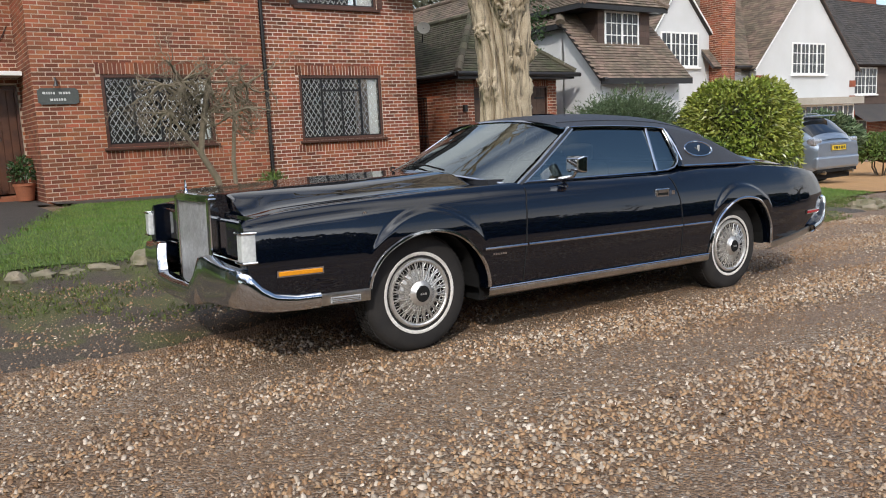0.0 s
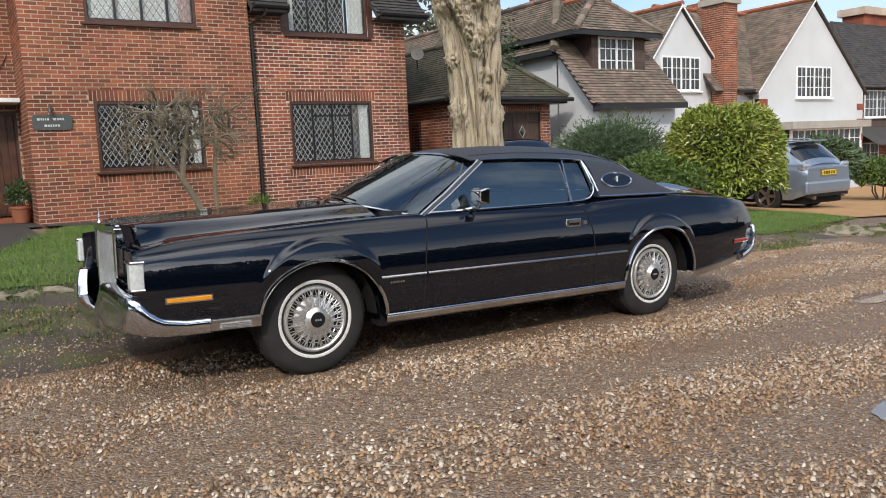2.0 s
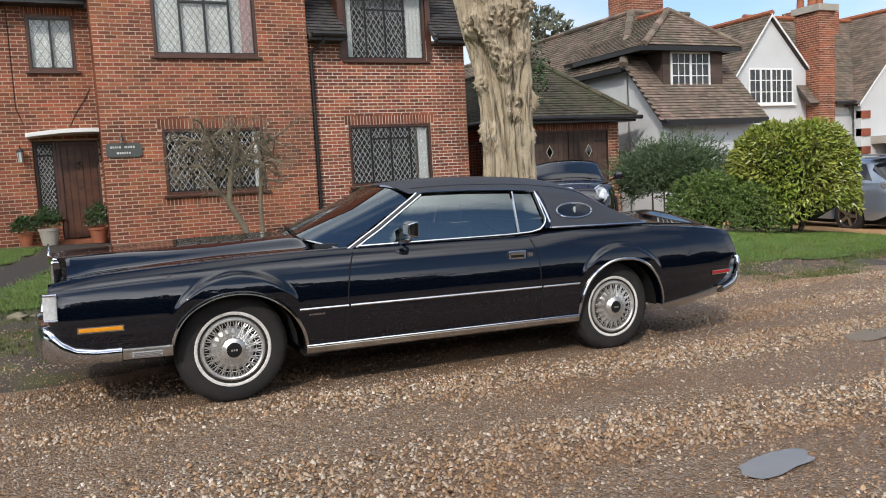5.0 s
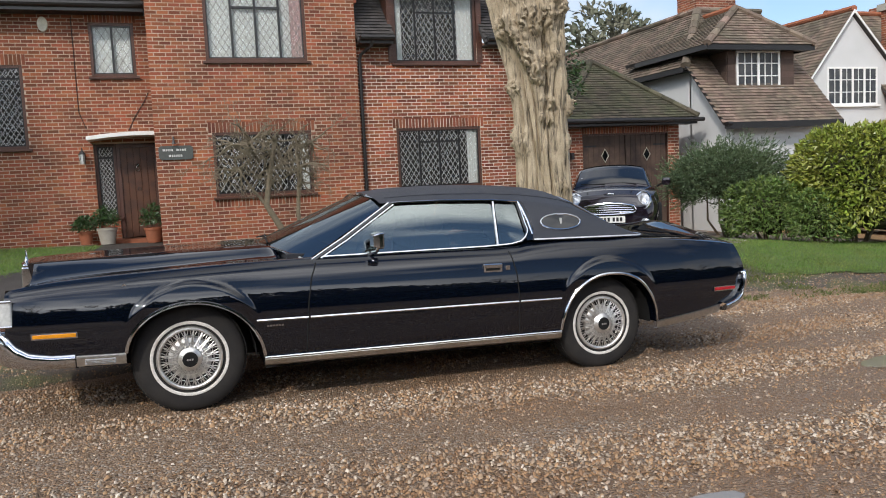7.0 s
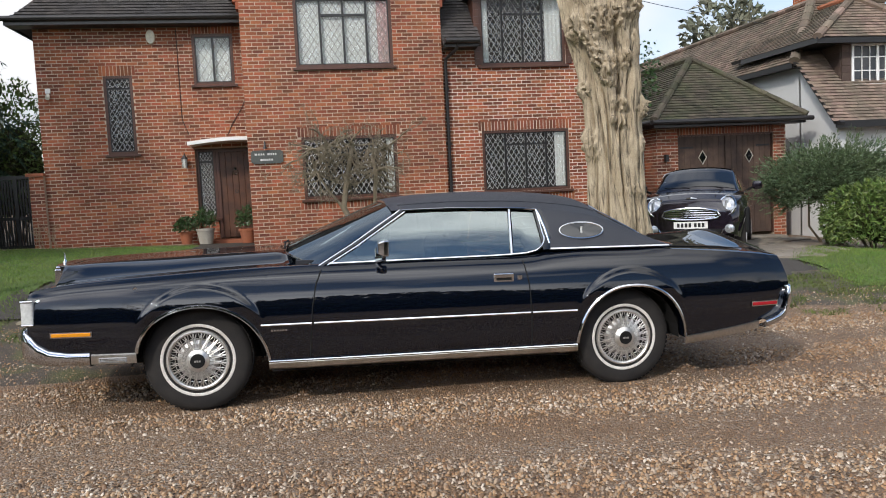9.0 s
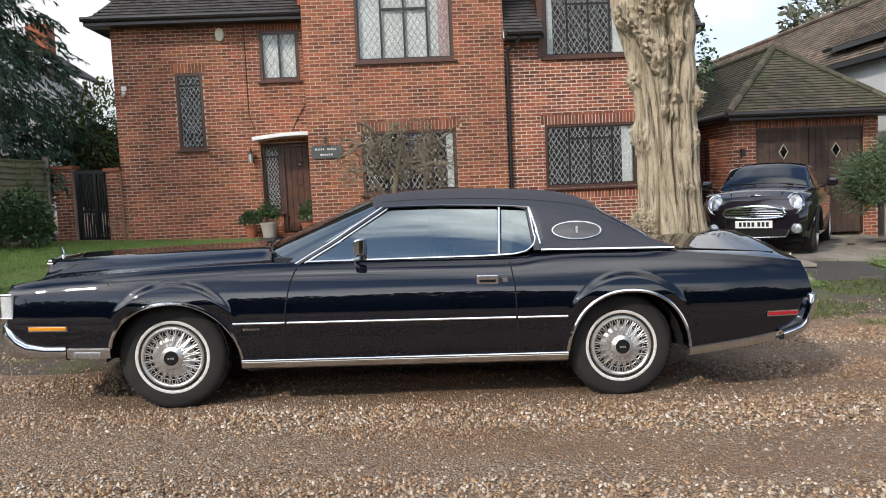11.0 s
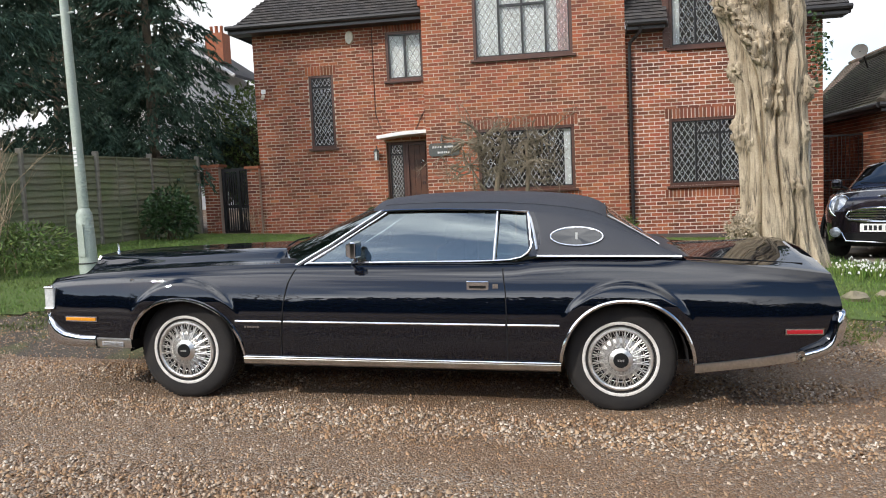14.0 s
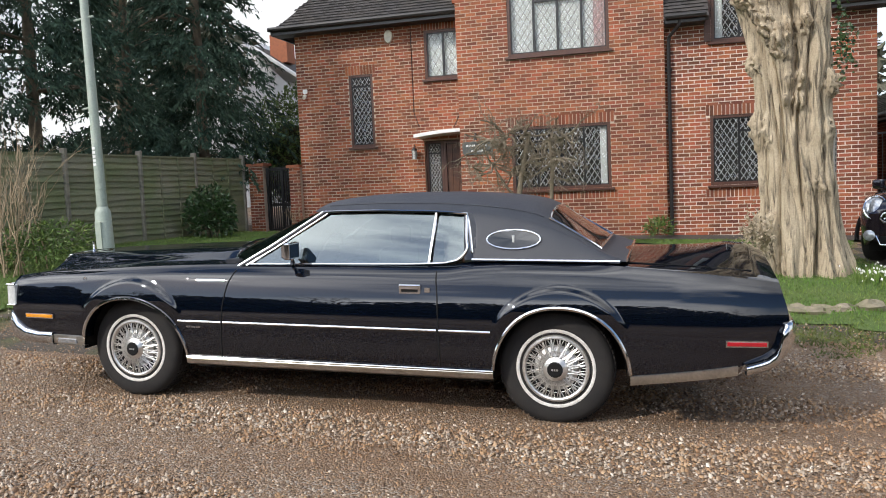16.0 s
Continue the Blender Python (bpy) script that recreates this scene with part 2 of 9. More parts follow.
# ---------------------------------------------------------------- mesh helpers
class Shape:
    """Collects vertices and faces of one mesh."""

    def __init__(self):
        self.v, self.f = [], []

    def add(self, verts, faces):
        k = len(self.v)
        self.v.extend([tuple(p) for p in verts])
        self.f.extend([tuple(i + k for i in q) for q in faces])
        return self

    def box(self, x0, y0, z0, x1, y1, z1, m=None):
        p = [(x0, y0, z0), (x1, y0, z0), (x1, y1, z0), (x0, y1, z0), (x0, y0, z1), (x1, y0, z1), (x1, y1, z1), (x0, y1, z1)]
        if m is not None:
            p = [m @ Vector(q) for q in p]
        return self.add(p, [(3, 2, 1, 0), (4, 5, 6, 7), (0, 1, 5, 4), (1, 2, 6, 5), (2, 3, 7, 6), (3, 0, 4, 7)])

    def prism(self, ring, depth, m=None):
        """ring: points (a, b) in the xz plane, pushed along y by depth."""
        n = len(ring)
        p = [Vector((a, 0, b)) for a, b in ring] + [Vector((a, depth, b)) for a, b in ring]
        if m is not None:
            p = [m @ q for q in p]
        return self.add(p, [tuple(range(n)), tuple(reversed(range(n, 2 * n)))] + [((i + 1) % n, i, n + i, n + (i + 1) % n) for i in range(n)])

    def tube(self, pts, radius, sides=6, closed=False, caps=True, flat=1.0):
        """A tube along points; radius may be a number or a list."""
        pts = [Vector(p) for p in pts]
        n = len(pts)
        rad = radius if isinstance(radius, (list, tuple)) else [radius] * n
        k = len(self.v)
        up = Vector((0, 0, 1))
        prev = None
        for i, p in enumerate(pts):
            a, b = pts[(i - 1) % n if closed else max(i - 1, 0)], pts[(i + 1) % n if closed else min(i + 1, n - 1)]
            d = (b - a).normalized()
            if prev is None:
                s = d.cross(up)
                s = s.normalized() if s.length > 1e-3 else d.cross(Vector((1, 0, 0))).normalized()
            else:
                s = prev - d * prev.dot(d)
                s = s.normalized() if s.length > 1e-4 else d.orthogonal().normalized()
            prev = s
            t = d.cross(s)
            for j in range(sides):
                w = 2 * math.pi * j / sides
                self.v.append(tuple(p + (s * math.cos(w) + t * math.sin(w) * flat) * rad[i]))
        for i in range(n if closed else n - 1):
            for j in range(sides):
                a, b = k + i * sides, k + ((i + 1) % n) * sides
                self.f.append((a + j, a + (j + 1) % sides, b + (j + 1) % sides, b + j))
        if caps and not closed:
            self.f.append(tuple(k + j for j in reversed(range(sides))))
            self.f.append(tuple(k + (n - 1) * sides + j for j in range(sides)))
        return self

    def grid(self, rows):
        """A sheet through rows of points."""
        k, c = len(self.v), len(rows[0])
        for r in rows:
            self.v.extend([tuple(p) for p in r])
        for i in range(len(rows) - 1):
            for j in range(c - 1):
                self.f.append((k + i * c + j, k + i * c + j + 1, k + (i + 1) * c + j + 1, k + (i + 1) * c + j))
        return self

    def lathe(self, profile, m=None, sides=24):
        """profile: (radius, height) turned about z."""
        rows = []
        for r, h in profile:
            rows.append([Vector((r * math.cos(2 * math.pi * j / sides), r * math.sin(2 * math.pi * j / sides), h)) for j in range(sides + 1)])
        if m is not None:
            rows = [[m @ p for p in r] for r in rows]
        return self.grid(rows)

    def mesh(self, name, mat, smooth=False, angle=40):
        me = bpy.data.meshes.new(name)
        me.from_pydata(self.v, [], self.f)
        me.materials.append(mat)
        if smooth:
            bm = bmesh.new()
            bm.from_mesh(me)
            bmesh.ops.remove_doubles(bm, verts=bm.verts, dist=1e-5)
            bmesh.ops.recalc_face_normals(bm, faces=bm.faces)
            bm.to_mesh(me)
            bm.free()
            me.shade_smooth()
            me.set_sharp_from_angle(angle=radians(angle))
        me.update()
        return me


def part(name, shape, mat, parent=None, label="", smooth=False, angle=40):
    """Link a Shape as ONE mesh object, under a thing or a part."""
    ob = new(name, shape.mesh(name, mat, smooth, angle))
    if parent is not None:
        ob.parent = parent
    if label:
        ob["label"] = label
    return ob


def thing(name, label, category, group="", m=None):
    ob = new(name)
    ob.empty_display_size = 0.2
    if m is not None:
        ob.matrix_basis = m
    return tagged(ob, label, category, group)


def facing(ob, centre):
    """Turn an open sheet so that its front looks away from centre."""
    me = ob.data
    c = Vector(centre)
    if sum((f.normal.dot(f.center - c) * f.area for f in me.polygons)) < 0:
        me.flip_normals()
    return ob


def structure(ob, label, category=""):
    return tagged(ob, label, category, kind="structure")


def bevel(ob, width, segments=2):
    b = ob.modifiers.new("bevel", "BEVEL")
    b.width, b.segments, b.limit_method, b.angle_limit = width, segments, "ANGLE", radians(35)
    return ob


def interp(x, table):
    """Smooth table lookup."""
    if x <= table[0][0]:
        return table[0][1]
    for (a, p), (b, q) in zip(table, table[1:]):
        if x <= b:
            return p + (q - p) * (x - a) / (b - a)
    return table[-1][1]


def curve(x, table):
    """Table lookup along a smooth line that never overshoots its knots."""
    if x <= table[0][0]:
        return table[0][1]
    if x >= table[-1][0]:
        return table[-1][1]
    k = 0
    while x > table[k + 1][0]:
        k += 1
    slope = lambda i: (table[i + 1][1] - table[i][1]) / (table[i + 1][0] - table[i][0])

    def tangent(i):
        if i == 0 or i == len(table) - 1:
            return slope(max(0, i - 1))
        a, b = slope(i - 1), slope(i)
        return 0.0 if a * b <= 0 else 2 * a * b / (a + b)
    (x0, y0), (x1, y1) = table[k], table[k + 1]
    w = x1 - x0
    t = (x - x0) / w
    return y0 * (1 + 2 * t) * (1 - t) ** 2 + tangent(k) * w * t * (1 - t) ** 2 + y1 * t * t * (3 - 2 * t) + tangent(k + 1) * w * t * t * (t - 1)


def smoothstep(a, b, x):
    t = min(1, max(0, (x - a) / (b - a)))
    return t * t * (3 - 2 * t)


def gz(x, y):
    """Height of the ground: the lane falls gently, the gardens lie a little higher."""
    xx = min(max(x, -30), 24)
    rise = 0.32 * smoothstep(1.2, 5.2, y) * interp(x, [(7, 1), (11.5, 0.35)])
    return 0.04 - 0.028 * xx + rise - 0.022 * max(0.0, min(x, 20) - 11)


# ---------------------------------------------------------------- ground
def make_ground():
    m = bpy.data.materials.new("wet_gravel_lane")
    m.use_nodes = True
    n, l = m.node_tree.nodes, m.node_tree.links
    b = n["Principled BSDF"]
    g = n.new("ShaderNodeNewGeometry")
    vor = n.new("ShaderNodeTexVoronoi")
    vor.inputs["Scale"].default_value = 74
    l.new(g.outputs["Position"], vor.inputs["Vector"])
    stones = n.new("ShaderNodeValToRGB")
    el = stones.color_ramp.elements
    el[0].position, el[0].color = 0.0, (0.055, 0.036, 0.024, 1)
    el[1].position, el[1].color = 1.0, (0.50, 0.43, 0.34, 1)
    for pos, col in ((0.35, (0.18, 0.112, 0.064, 1)), (0.6, (0.28, 0.185, 0.112, 1)), (0.8, (0.25, 0.21, 0.17, 1))):
        e = el.new(pos)
        e.color = col
    l.new(vor.outputs["Color"], stones.inputs["Fac"])
    stretch = n.new("ShaderNodeMapping")
    stretch.inputs["Scale"].default_value = (0.35, 1.1, 1)
    l.new(g.outputs["Position"], stretch.inputs["Vector"])
    big = n.new("ShaderNodeTexNoise")
    big.inputs["Scale"].default_value, big.inputs["Detail"].default_value, big.inputs["Roughness"].default_value = 1.1, 7, 0.62
    l.new(stretch.outputs["Vector"], big.inputs["Vector"])
    mud = n.new("ShaderNodeMapRange")
    mud.inputs["From Min"].default_value, mud.inputs["From Max"].default_value = 0.42, 0.60
    l.new(big.outputs["Fac"], mud.inputs["Value"])
    mixm = n.new("ShaderNodeMix")
    mixm.data_type = "RGBA"
    mixm.inputs[7].default_value = (0.18, 0.10, 0.050, 1)
    sc = n.new("ShaderNodeMath")
    sc.operation, sc.inputs[1].default_value = "MULTIPLY", 0.5
    l.new(mud.outputs[0], sc.inputs[0])
    l.new(sc.outputs[0], mixm.inputs[0])
    l.new(stones.outputs["Color"], mixm.inputs[6])
    l.new(mixm.outputs[2], b.inputs["Base Color"])
    rr = n.new("ShaderNodeMapRange")
    rr.inputs["To Min"].default_value, rr.inputs["To Max"].default_value = 0.75, 0.42
    l.new(mud.outputs[0], rr.inputs["Value"])
    l.new(rr.outputs[0], b.inputs["Roughness"])
    bp = n.new("ShaderNodeBump")
    bp.inputs["Strength"].default_value, bp.inputs["Distance"].default_value = 1.0, 0.014
    l.new(vor.outputs["Distance"], bp.inputs["Height"])
    bp.invert = True
    l.new(bp.outputs["Normal"], b.inputs["Normal"])
    xs = sorted(set([-900, -300, -120, -60, -40] + [-30 + 1.0 * i for i in range(61)] + [-7 + 0.2 * i for i in range(86)] + [40, 60, 120, 300, 900]))
    ys = sorted(set([-900, -300, -120, -60, -40, -25, -18] + [-12 + 1.0 * i for i in range(45)] + [-6 + 0.2 * i for i in range(60)] + [40, 60, 120, 300, 900]))
    rows = []
    for y in ys:
        row = []
        for x in xs:
            near = max(0.0, 1 - math.hypot(x, y) / 16)
            z = gz(x, y) + near * 0.03 * (noise.noise((x * 0.5, y * 0.9, 0)) + 0.5 * noise.noise((x * 1.7, y * 2.2, 3)))
            row.append((x, y, z))
        rows.append(row)
    ob = part("ground", Shape().grid(rows), m, smooth=True, angle=180)
    structure(ob, "wet brown gravel lane with muddy patches and puddles", "ground")


make_ground()

# ---------------------------------------------------------------- brick walls
BRICK_W, BRICK_H, JOINT = 0.212, 0.062, 0.013


def wall_panels(width, height, openings, thick, z0=0.0):
    """A solid wall with holes: local x along the wall, y into it, z up."""
    us = sorted(set([0, width] + [u for o in openings for u in (o[0], o[2]) if 0 < u < width]))
    zs = sorted(set([z0, height] + [z for o in openings for z in (o[1], o[3]) if z0 < z < height]))
    s, idx = Shape(), {}

    def v(i, j, y):
        if (i, j, y) not in idx:
            idx[i, j, y] = len(s.v)
            s.v.append((us[i], y, zs[j]))
        return idx[i, j, y]

    def solid(i, j):
        if not (0 <= i < len(us) - 1 and 0 <= j < len(zs) - 1):
            return False
        mu, mz = (us[i] + us[i + 1]) / 2, (zs[j] + zs[j + 1]) / 2
        return not any(o[0] < mu < o[2] and o[1] < mz < o[3] for o in openings)
    f, k = .001, thick
    for i in range(len(us) - 1):
        for j in range(len(zs) - 1):
            if not solid(i, j):
                continue
            s.f.append((v(i, j, f), v(i + 1, j, f), v(i + 1, j + 1, f), v(i, j + 1, f)))
            s.f.append((v(i, j + 1, k), v(i + 1, j + 1, k), v(i + 1, j, k), v(i, j, k)))
            for di, dj, p, q in ((-1, 0, (i, j), (i, j + 1)), (1, 0, (i + 1, j + 1), (i + 1, j)), (0, -1, (i + 1, j), (i, j)), (0, 1, (i, j + 1), (i + 1, j + 1))):
                if not solid(i + di, j + dj):
                    s.f.append((v(*p, f), v(*q, f), v(*q, k), v(*p, k)))
    return s


def brick_rows(width, height, openings, z0=0.0, skip=None):
    """Bricks of a running bond, clipped at openings: list of (u0, z0, u1, z1)."""
    out = []
    step, rise = BRICK_W + JOINT, BRICK_H + JOINT
    for r in range(int((height - z0) / rise) + 1):
        za = z0 + r * rise
        zb = min(za + BRICK_H, height)
        if zb - za < 0.02:
            continue
        u = -(step / 2) * (r % 2)
        while u < width:
            spans = [(max(u, 0), min(u + BRICK_W, width))]
            for o in openings:
                if o[1] < za + 0.04 < o[3]:
                    nxt = []
                    for a, b in spans:
                        if b <= o[0] or a >= o[2]:
                            nxt.append((a, b))
                        else:
                            nxt += [(a, min(b, o[0]))] if a < o[0] else []
                            nxt += [(max(a, o[2]), b)] if b > o[2] else []
                    spans = nxt
            for a, b in spans:
                if b - a > 0.03:
                    out.append((a, za, b, zb))
            u += step
    return out


def soldier(u0, u1, z0, z1):
    n = max(1, round((u1 - u0) / 0.075))
    w = (u1 - u0) / n
    return [(u0 + i * w + 0.005, z0, u0 + (i + 1) * w - 0.005, z1) for i in range(n)]


def bricks_mesh(rects, name, mat, parent, proud=0.005, rng=None):
    """All these bricks as one mesh, each with its own edges."""
    rng = rng or random.Random(5)
    v, f = [], []
    for a, c, b, d in rects:
        k = len(v)
        y = -proud + rng.uniform(-0.002, 0.002)
        j = [rng.uniform(-0.0025, 0.0025) for _ in range(4)]
        e = 0.003
        v += [(a, 0.004, c), (b, 0.004, c), (b, 0.004, d), (a, 0.004, d),
              (a + e + j[0], y, c + e), (b - e + j[1], y, c + e), (b - e + j[2], y, d - e), (a + e + j[3], y, d - e)]
        f += [(k + 4, k + 5, k + 6, k + 7), (k, k + 1, k + 5, k + 4), (k + 1, k + 2, k + 6, k + 5), (k + 2, k + 3, k + 7, k + 6), (k + 3, k, k + 4, k + 7)]
    s = Shape()
    s.v, s.f = v, f
    ob = part(name, s, mat, parent)
    return ob


LOOSE_BRICKS = []       # single bricks, made at the end of the file


def brick_wall(name, label, x, y, z0, width, height, openings, turn=0.0, thick=0.28, soldiers=(), single=None, parent=None, mortar=None):
    """openings: (u0, z0, u1, z1), absolute z. soldiers: upright brick courses (u0, u1, z0, z1). single: stretch (u0, z0, u1, z1) whose bricks are parts of their own."""
    m = pose(x, y, 0, 0, 0, turn)
    body = part(name, wall_panels(width, height, openings, thick, z0), mortar or M_MORTAR, parent)
    body.matrix_basis = m
    holes = list(openings) + [(a, c, b, d) for a, b, c, d in soldiers]
    rects = brick_rows(width, height, holes, z0)
    for a, b, c, d in soldiers:
        rects += soldier(a, b, c, d)
    if single:
        mine = [r for r in rects if single[0] < r[0] and r[2] < single[2] and single[1] < r[1] and r[3] < single[3] and abs((r[2] - r[0]) - BRICK_W) < 0.004][:290]
        rects = [r for r in rects if r not in mine]
        LOOSE_BRICKS.append((body, mine))
    bk = bricks_mesh(rects, "brickwork", M_BRICK, body)
    tagged(bk, "red brown bricks in running bond with pale mortar", kind="stuff")
    if label:
        structure(body, label, "wall")
    return body


# ---------------------------------------------------------------- leaded windows
M_PANE = glass("old_window_glass", (0.82, 0.86, 0.86), ior=1.40, uneven=0.05)


def leaded_window(name, x, y, u0, z0, u1, z1, lights, turn=0.0, transom=None, sill=True, pitch=0.115, curtains=(), frame_w=0.06, depth=0.10, parent=None, lead=M_LEAD):
    """A timber window in a wall whose outer face is at y: outer frame, mullions, panes, diamond leading and a sill. lights: number of lights across."""
    w = thing(name, "dark timber window with diamond leaded panes", "window", "", pose(x, y, 0, 0, 0, turn))
    tagged(w, kind="structure")
    yb = 0.03
    f = Shape()
    for a in ((u0, z0, u0 + frame_w, z1), (u1 - frame_w, z0, u1, z1), (u0 + frame_w, z0, u1 - frame_w, z0 + frame_w), (u0 + frame_w, z1 - frame_w, u1 - frame_w, z1)):
        f.box(a[0], yb - 0.02, a[1], a[2], yb + depth, a[3])
    bevel(part("window_frame", f, M_TIMBER, w), 0.006, 1)
    cw = (u1 - u0 - 2 * frame_w) / lights
    for i in range(lights):
        a, b = u0 + frame_w + i * cw, u0 + frame_w + (i + 1) * cw
        bars = [(z0 + frame_w, z1 - frame_w)]
        if transom and i in transom[1]:
            bars = [(z0 + frame_w, transom[0]), (transom[0], z1 - frame_w)]
        for c, d in bars:
            k = 0.022
            s = Shape()
            s.box(a, yb, c, a + k, yb + 0.05, d).box(b - k, yb, c, b, yb + 0.05, d)
            s.box(a + k, yb, c, b - k, yb + 0.05, c + k).box(a + k, yb, d - k, b - k, yb + 0.05, d)
            cs = part("casement", s, M_BLACK, w)
            p = part("pane", Shape().add([(a + k, yb + 0.026, c + k), (b - k, yb + 0.026, c + k), (b - k, yb + 0.026, d - k), (a + k, yb + 0.026, d - k)], [(0, 1, 2, 3)]), M_PANE, cs)
            p.visible_shadow = False
            if lead:
                s = Shape()
                ax, bx, cz, dz = a + k, b - k, c + k, d - k
                px, pz = pitch, pitch * 1.55
                t = 0.0045
                for sg in (1, -1):
                    slope = sg * pz / px
                    off = -40
                    while off < 40:
                        # line z = cz + slope * (u - ax) + off * pz
                        pts = []
                        za = cz + off * pz
                        for u in (ax, bx):
                            z = za + slope * (u - ax)
                            pts.append((u, z))
                        (ua, z_a), (ub, z_b) = pts
                        lo, hi = min(z_a, z_b), max(z_a, z_b)
                        if hi > cz and lo < dz:
                            def at(z):
                                return ax + (z - za) / slope
                            def clampz(u, z):
                                if z < cz:
                                    return at(cz), cz
                                if z > dz:
                                    return at(dz), dz
                                return u, z
                            q0, q1 = clampz(ua, z_a), clampz(ub, z_b)
                            if abs(q1[0] - q0[0]) > 0.01:
                                dx, dz2 = q1[0] - q0[0], q1[1] - q0[1]
                                L = math.hypot(dx, dz2)
                                nx, nz = -dz2 / L * t, dx / L * t
                                yy = yb + 0.014
                                s.add([(q0[0] - nx, yy, q0[1] - nz), (q1[0] - nx, yy, q1[1] - nz), (q1[0] + nx, yy, q1[1] + nz), (q0[0] + nx, yy, q0[1] + nz),
                                       (q0[0] - nx, yy + 0.008, q0[1] - nz), (q1[0] - nx, yy + 0.008, q1[1] - nz), (q1[0] + nx, yy + 0.008, q1[1] + nz), (q0[0] + nx, yy + 0.008, q0[1] + nz)],
                                      [(0, 1, 2, 3), (0, 4, 5, 1), (2, 6, 7, 3)])
                        off += 1
                if s.v:
                    part("leading", s, lead, cs, "grey lead cames in a diamond pattern")
    if sill:
        s = Shape().box(u0 - 0.06, -0.07, z0 - 0.055, u1 + 0.06, yb + 0.06, z0 - 0.002)
        bevel(part("window_sill", s, M_TIMBER, w), 0.008, 1)
    for (a, b, mat) in curtains:
        rows = []
        for k in range(2):
            zz = (z0 + 0.05, z1 - 0.05)[k]
            rows.append([(a + (b - a) * i / 14, yb + 0.075 + 0.012 * math.sin(i * 1.9), zz) for i in range(15)])
        part("curtain", Shape().grid(rows), mat, w, "pale hanging curtain", smooth=True, angle=180)
    # the dim room behind the panes: its shade is painted as a near-black wall
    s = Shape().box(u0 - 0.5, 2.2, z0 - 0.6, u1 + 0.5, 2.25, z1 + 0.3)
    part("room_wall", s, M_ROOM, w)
    return w


# ---------------------------------------------------------------- roofs of single tiles
def tile_plane(corner, along, up, length, rise, clip=None, tw=0.165, course=0.105, thick=0.014):
    """Tiles laid on a slope from an eave corner. clip(u, v): keep or not."""
    c, a, b = Vector(corner), Vector(along).normalized(), Vector(up).normalized()
    nrm = a.cross(b).normalized()
    if nrm.z < 0:
        nrm = -nrm
    rng = random.Random(11)
    s = Shape()
    for r in range(int(rise / course) + 1):
        v0 = r * course
        v1 = min(v0 + course * 1.15, rise)
        u = -(tw / 2) * (r % 2)
        while u < length:
            ua, ub = max(u + 0.002, 0), min(u + tw - 0.002, length)
            if ub - ua > 0.02 and (clip is None or clip((ua + ub) / 2, (v0 + v1) / 2)):
                lift = thick + rng.uniform(0, 0.006)
                low, top = lift + 0.012, 0.004
                p = [c + a * ua + b * v0 + nrm * low, c + a * ub + b * v0 + nrm * (low + rng.uniform(-0.003, 0.003)), c + a * ub + b * v1 + nrm * top, c + a * ua + b * v1 + nrm * top,
                     c + a * ua + b * v0 + nrm * (low - thick), c + a * ub + b * v0 + nrm * (low - thick)]
                s.add(p, [(0, 1, 2, 3), (4, 5, 1, 0), (4, 0, 3), (5, 2, 1)])
            u += tw
    return s


def roof_slope(parent, name, corner, along, up, length, rise, mat, clip=None, outline=None, tw=0.165, course=0.105):
    """A roof plane: deck below, tiles above. outline: points (u, v) of the deck."""
    c, a, b = Vector(corner), Vector(along).normalized(), Vector(up).normalized()
    nrm = a.cross(b).normalized()
    if nrm.z < 0:
        nrm = -nrm
    outline = outline or [(0, 0), (length, 0), (length, rise), (0, rise)]
    n = len(outline)
    top = [c + a * u + b * v for u, v in outline]
    low = [p - nrm * 0.08 for p in top]
    s = Shape().add(top + low, [tuple(range(n)), tuple(reversed(range(n, 2 * n)))] + [((i + 1) % n, i, n + i, n + (i + 1) % n) for i in range(n)])
    deck = part(name, s, M_TILE_DARK, parent)
    if clip is None and outline:
        def clip(u, v, o=outline):
            inside = False
            for i in range(len(o)):
                (x0, y0), (x1, y1) = o[i], o[(i + 1) % len(o)]
                if (y0 > v) != (y1 > v) and u < (x1 - x0) * (v - y0) / (y1 - y0) + x0:
                    inside = not inside
            return inside
    t = tile_plane(corner, along, up, length, rise, clip, tw, course)
    tl = part("roof_tiles", t, mat, deck)
    tagged(tl, "rows of small weathered plain clay tiles", kind="stuff")
    return deck


def ridge(parent, p, q, mat, r=0.10):
    p, q = Vector(p), Vector(q)
    n = max(2, int((q - p).length / 0.33))
    s = Shape()
    for i in range(n):
        a, b = p.lerp(q, i / n), p.lerp(q, (i + 0.97) / n)
        s.tube([a, b], [r * 1.06, r], 8, flat=0.8)
    return part("ridge_tiles", s, mat, parent)


# ---------------------------------------------------------------- the brick cottage
Y_L, Y_B, Y_R = 12.30, 10.66, 10.80
X_L, X_B0, X_B1, X_R = -6.42, -1.90, 2.32, 6.12


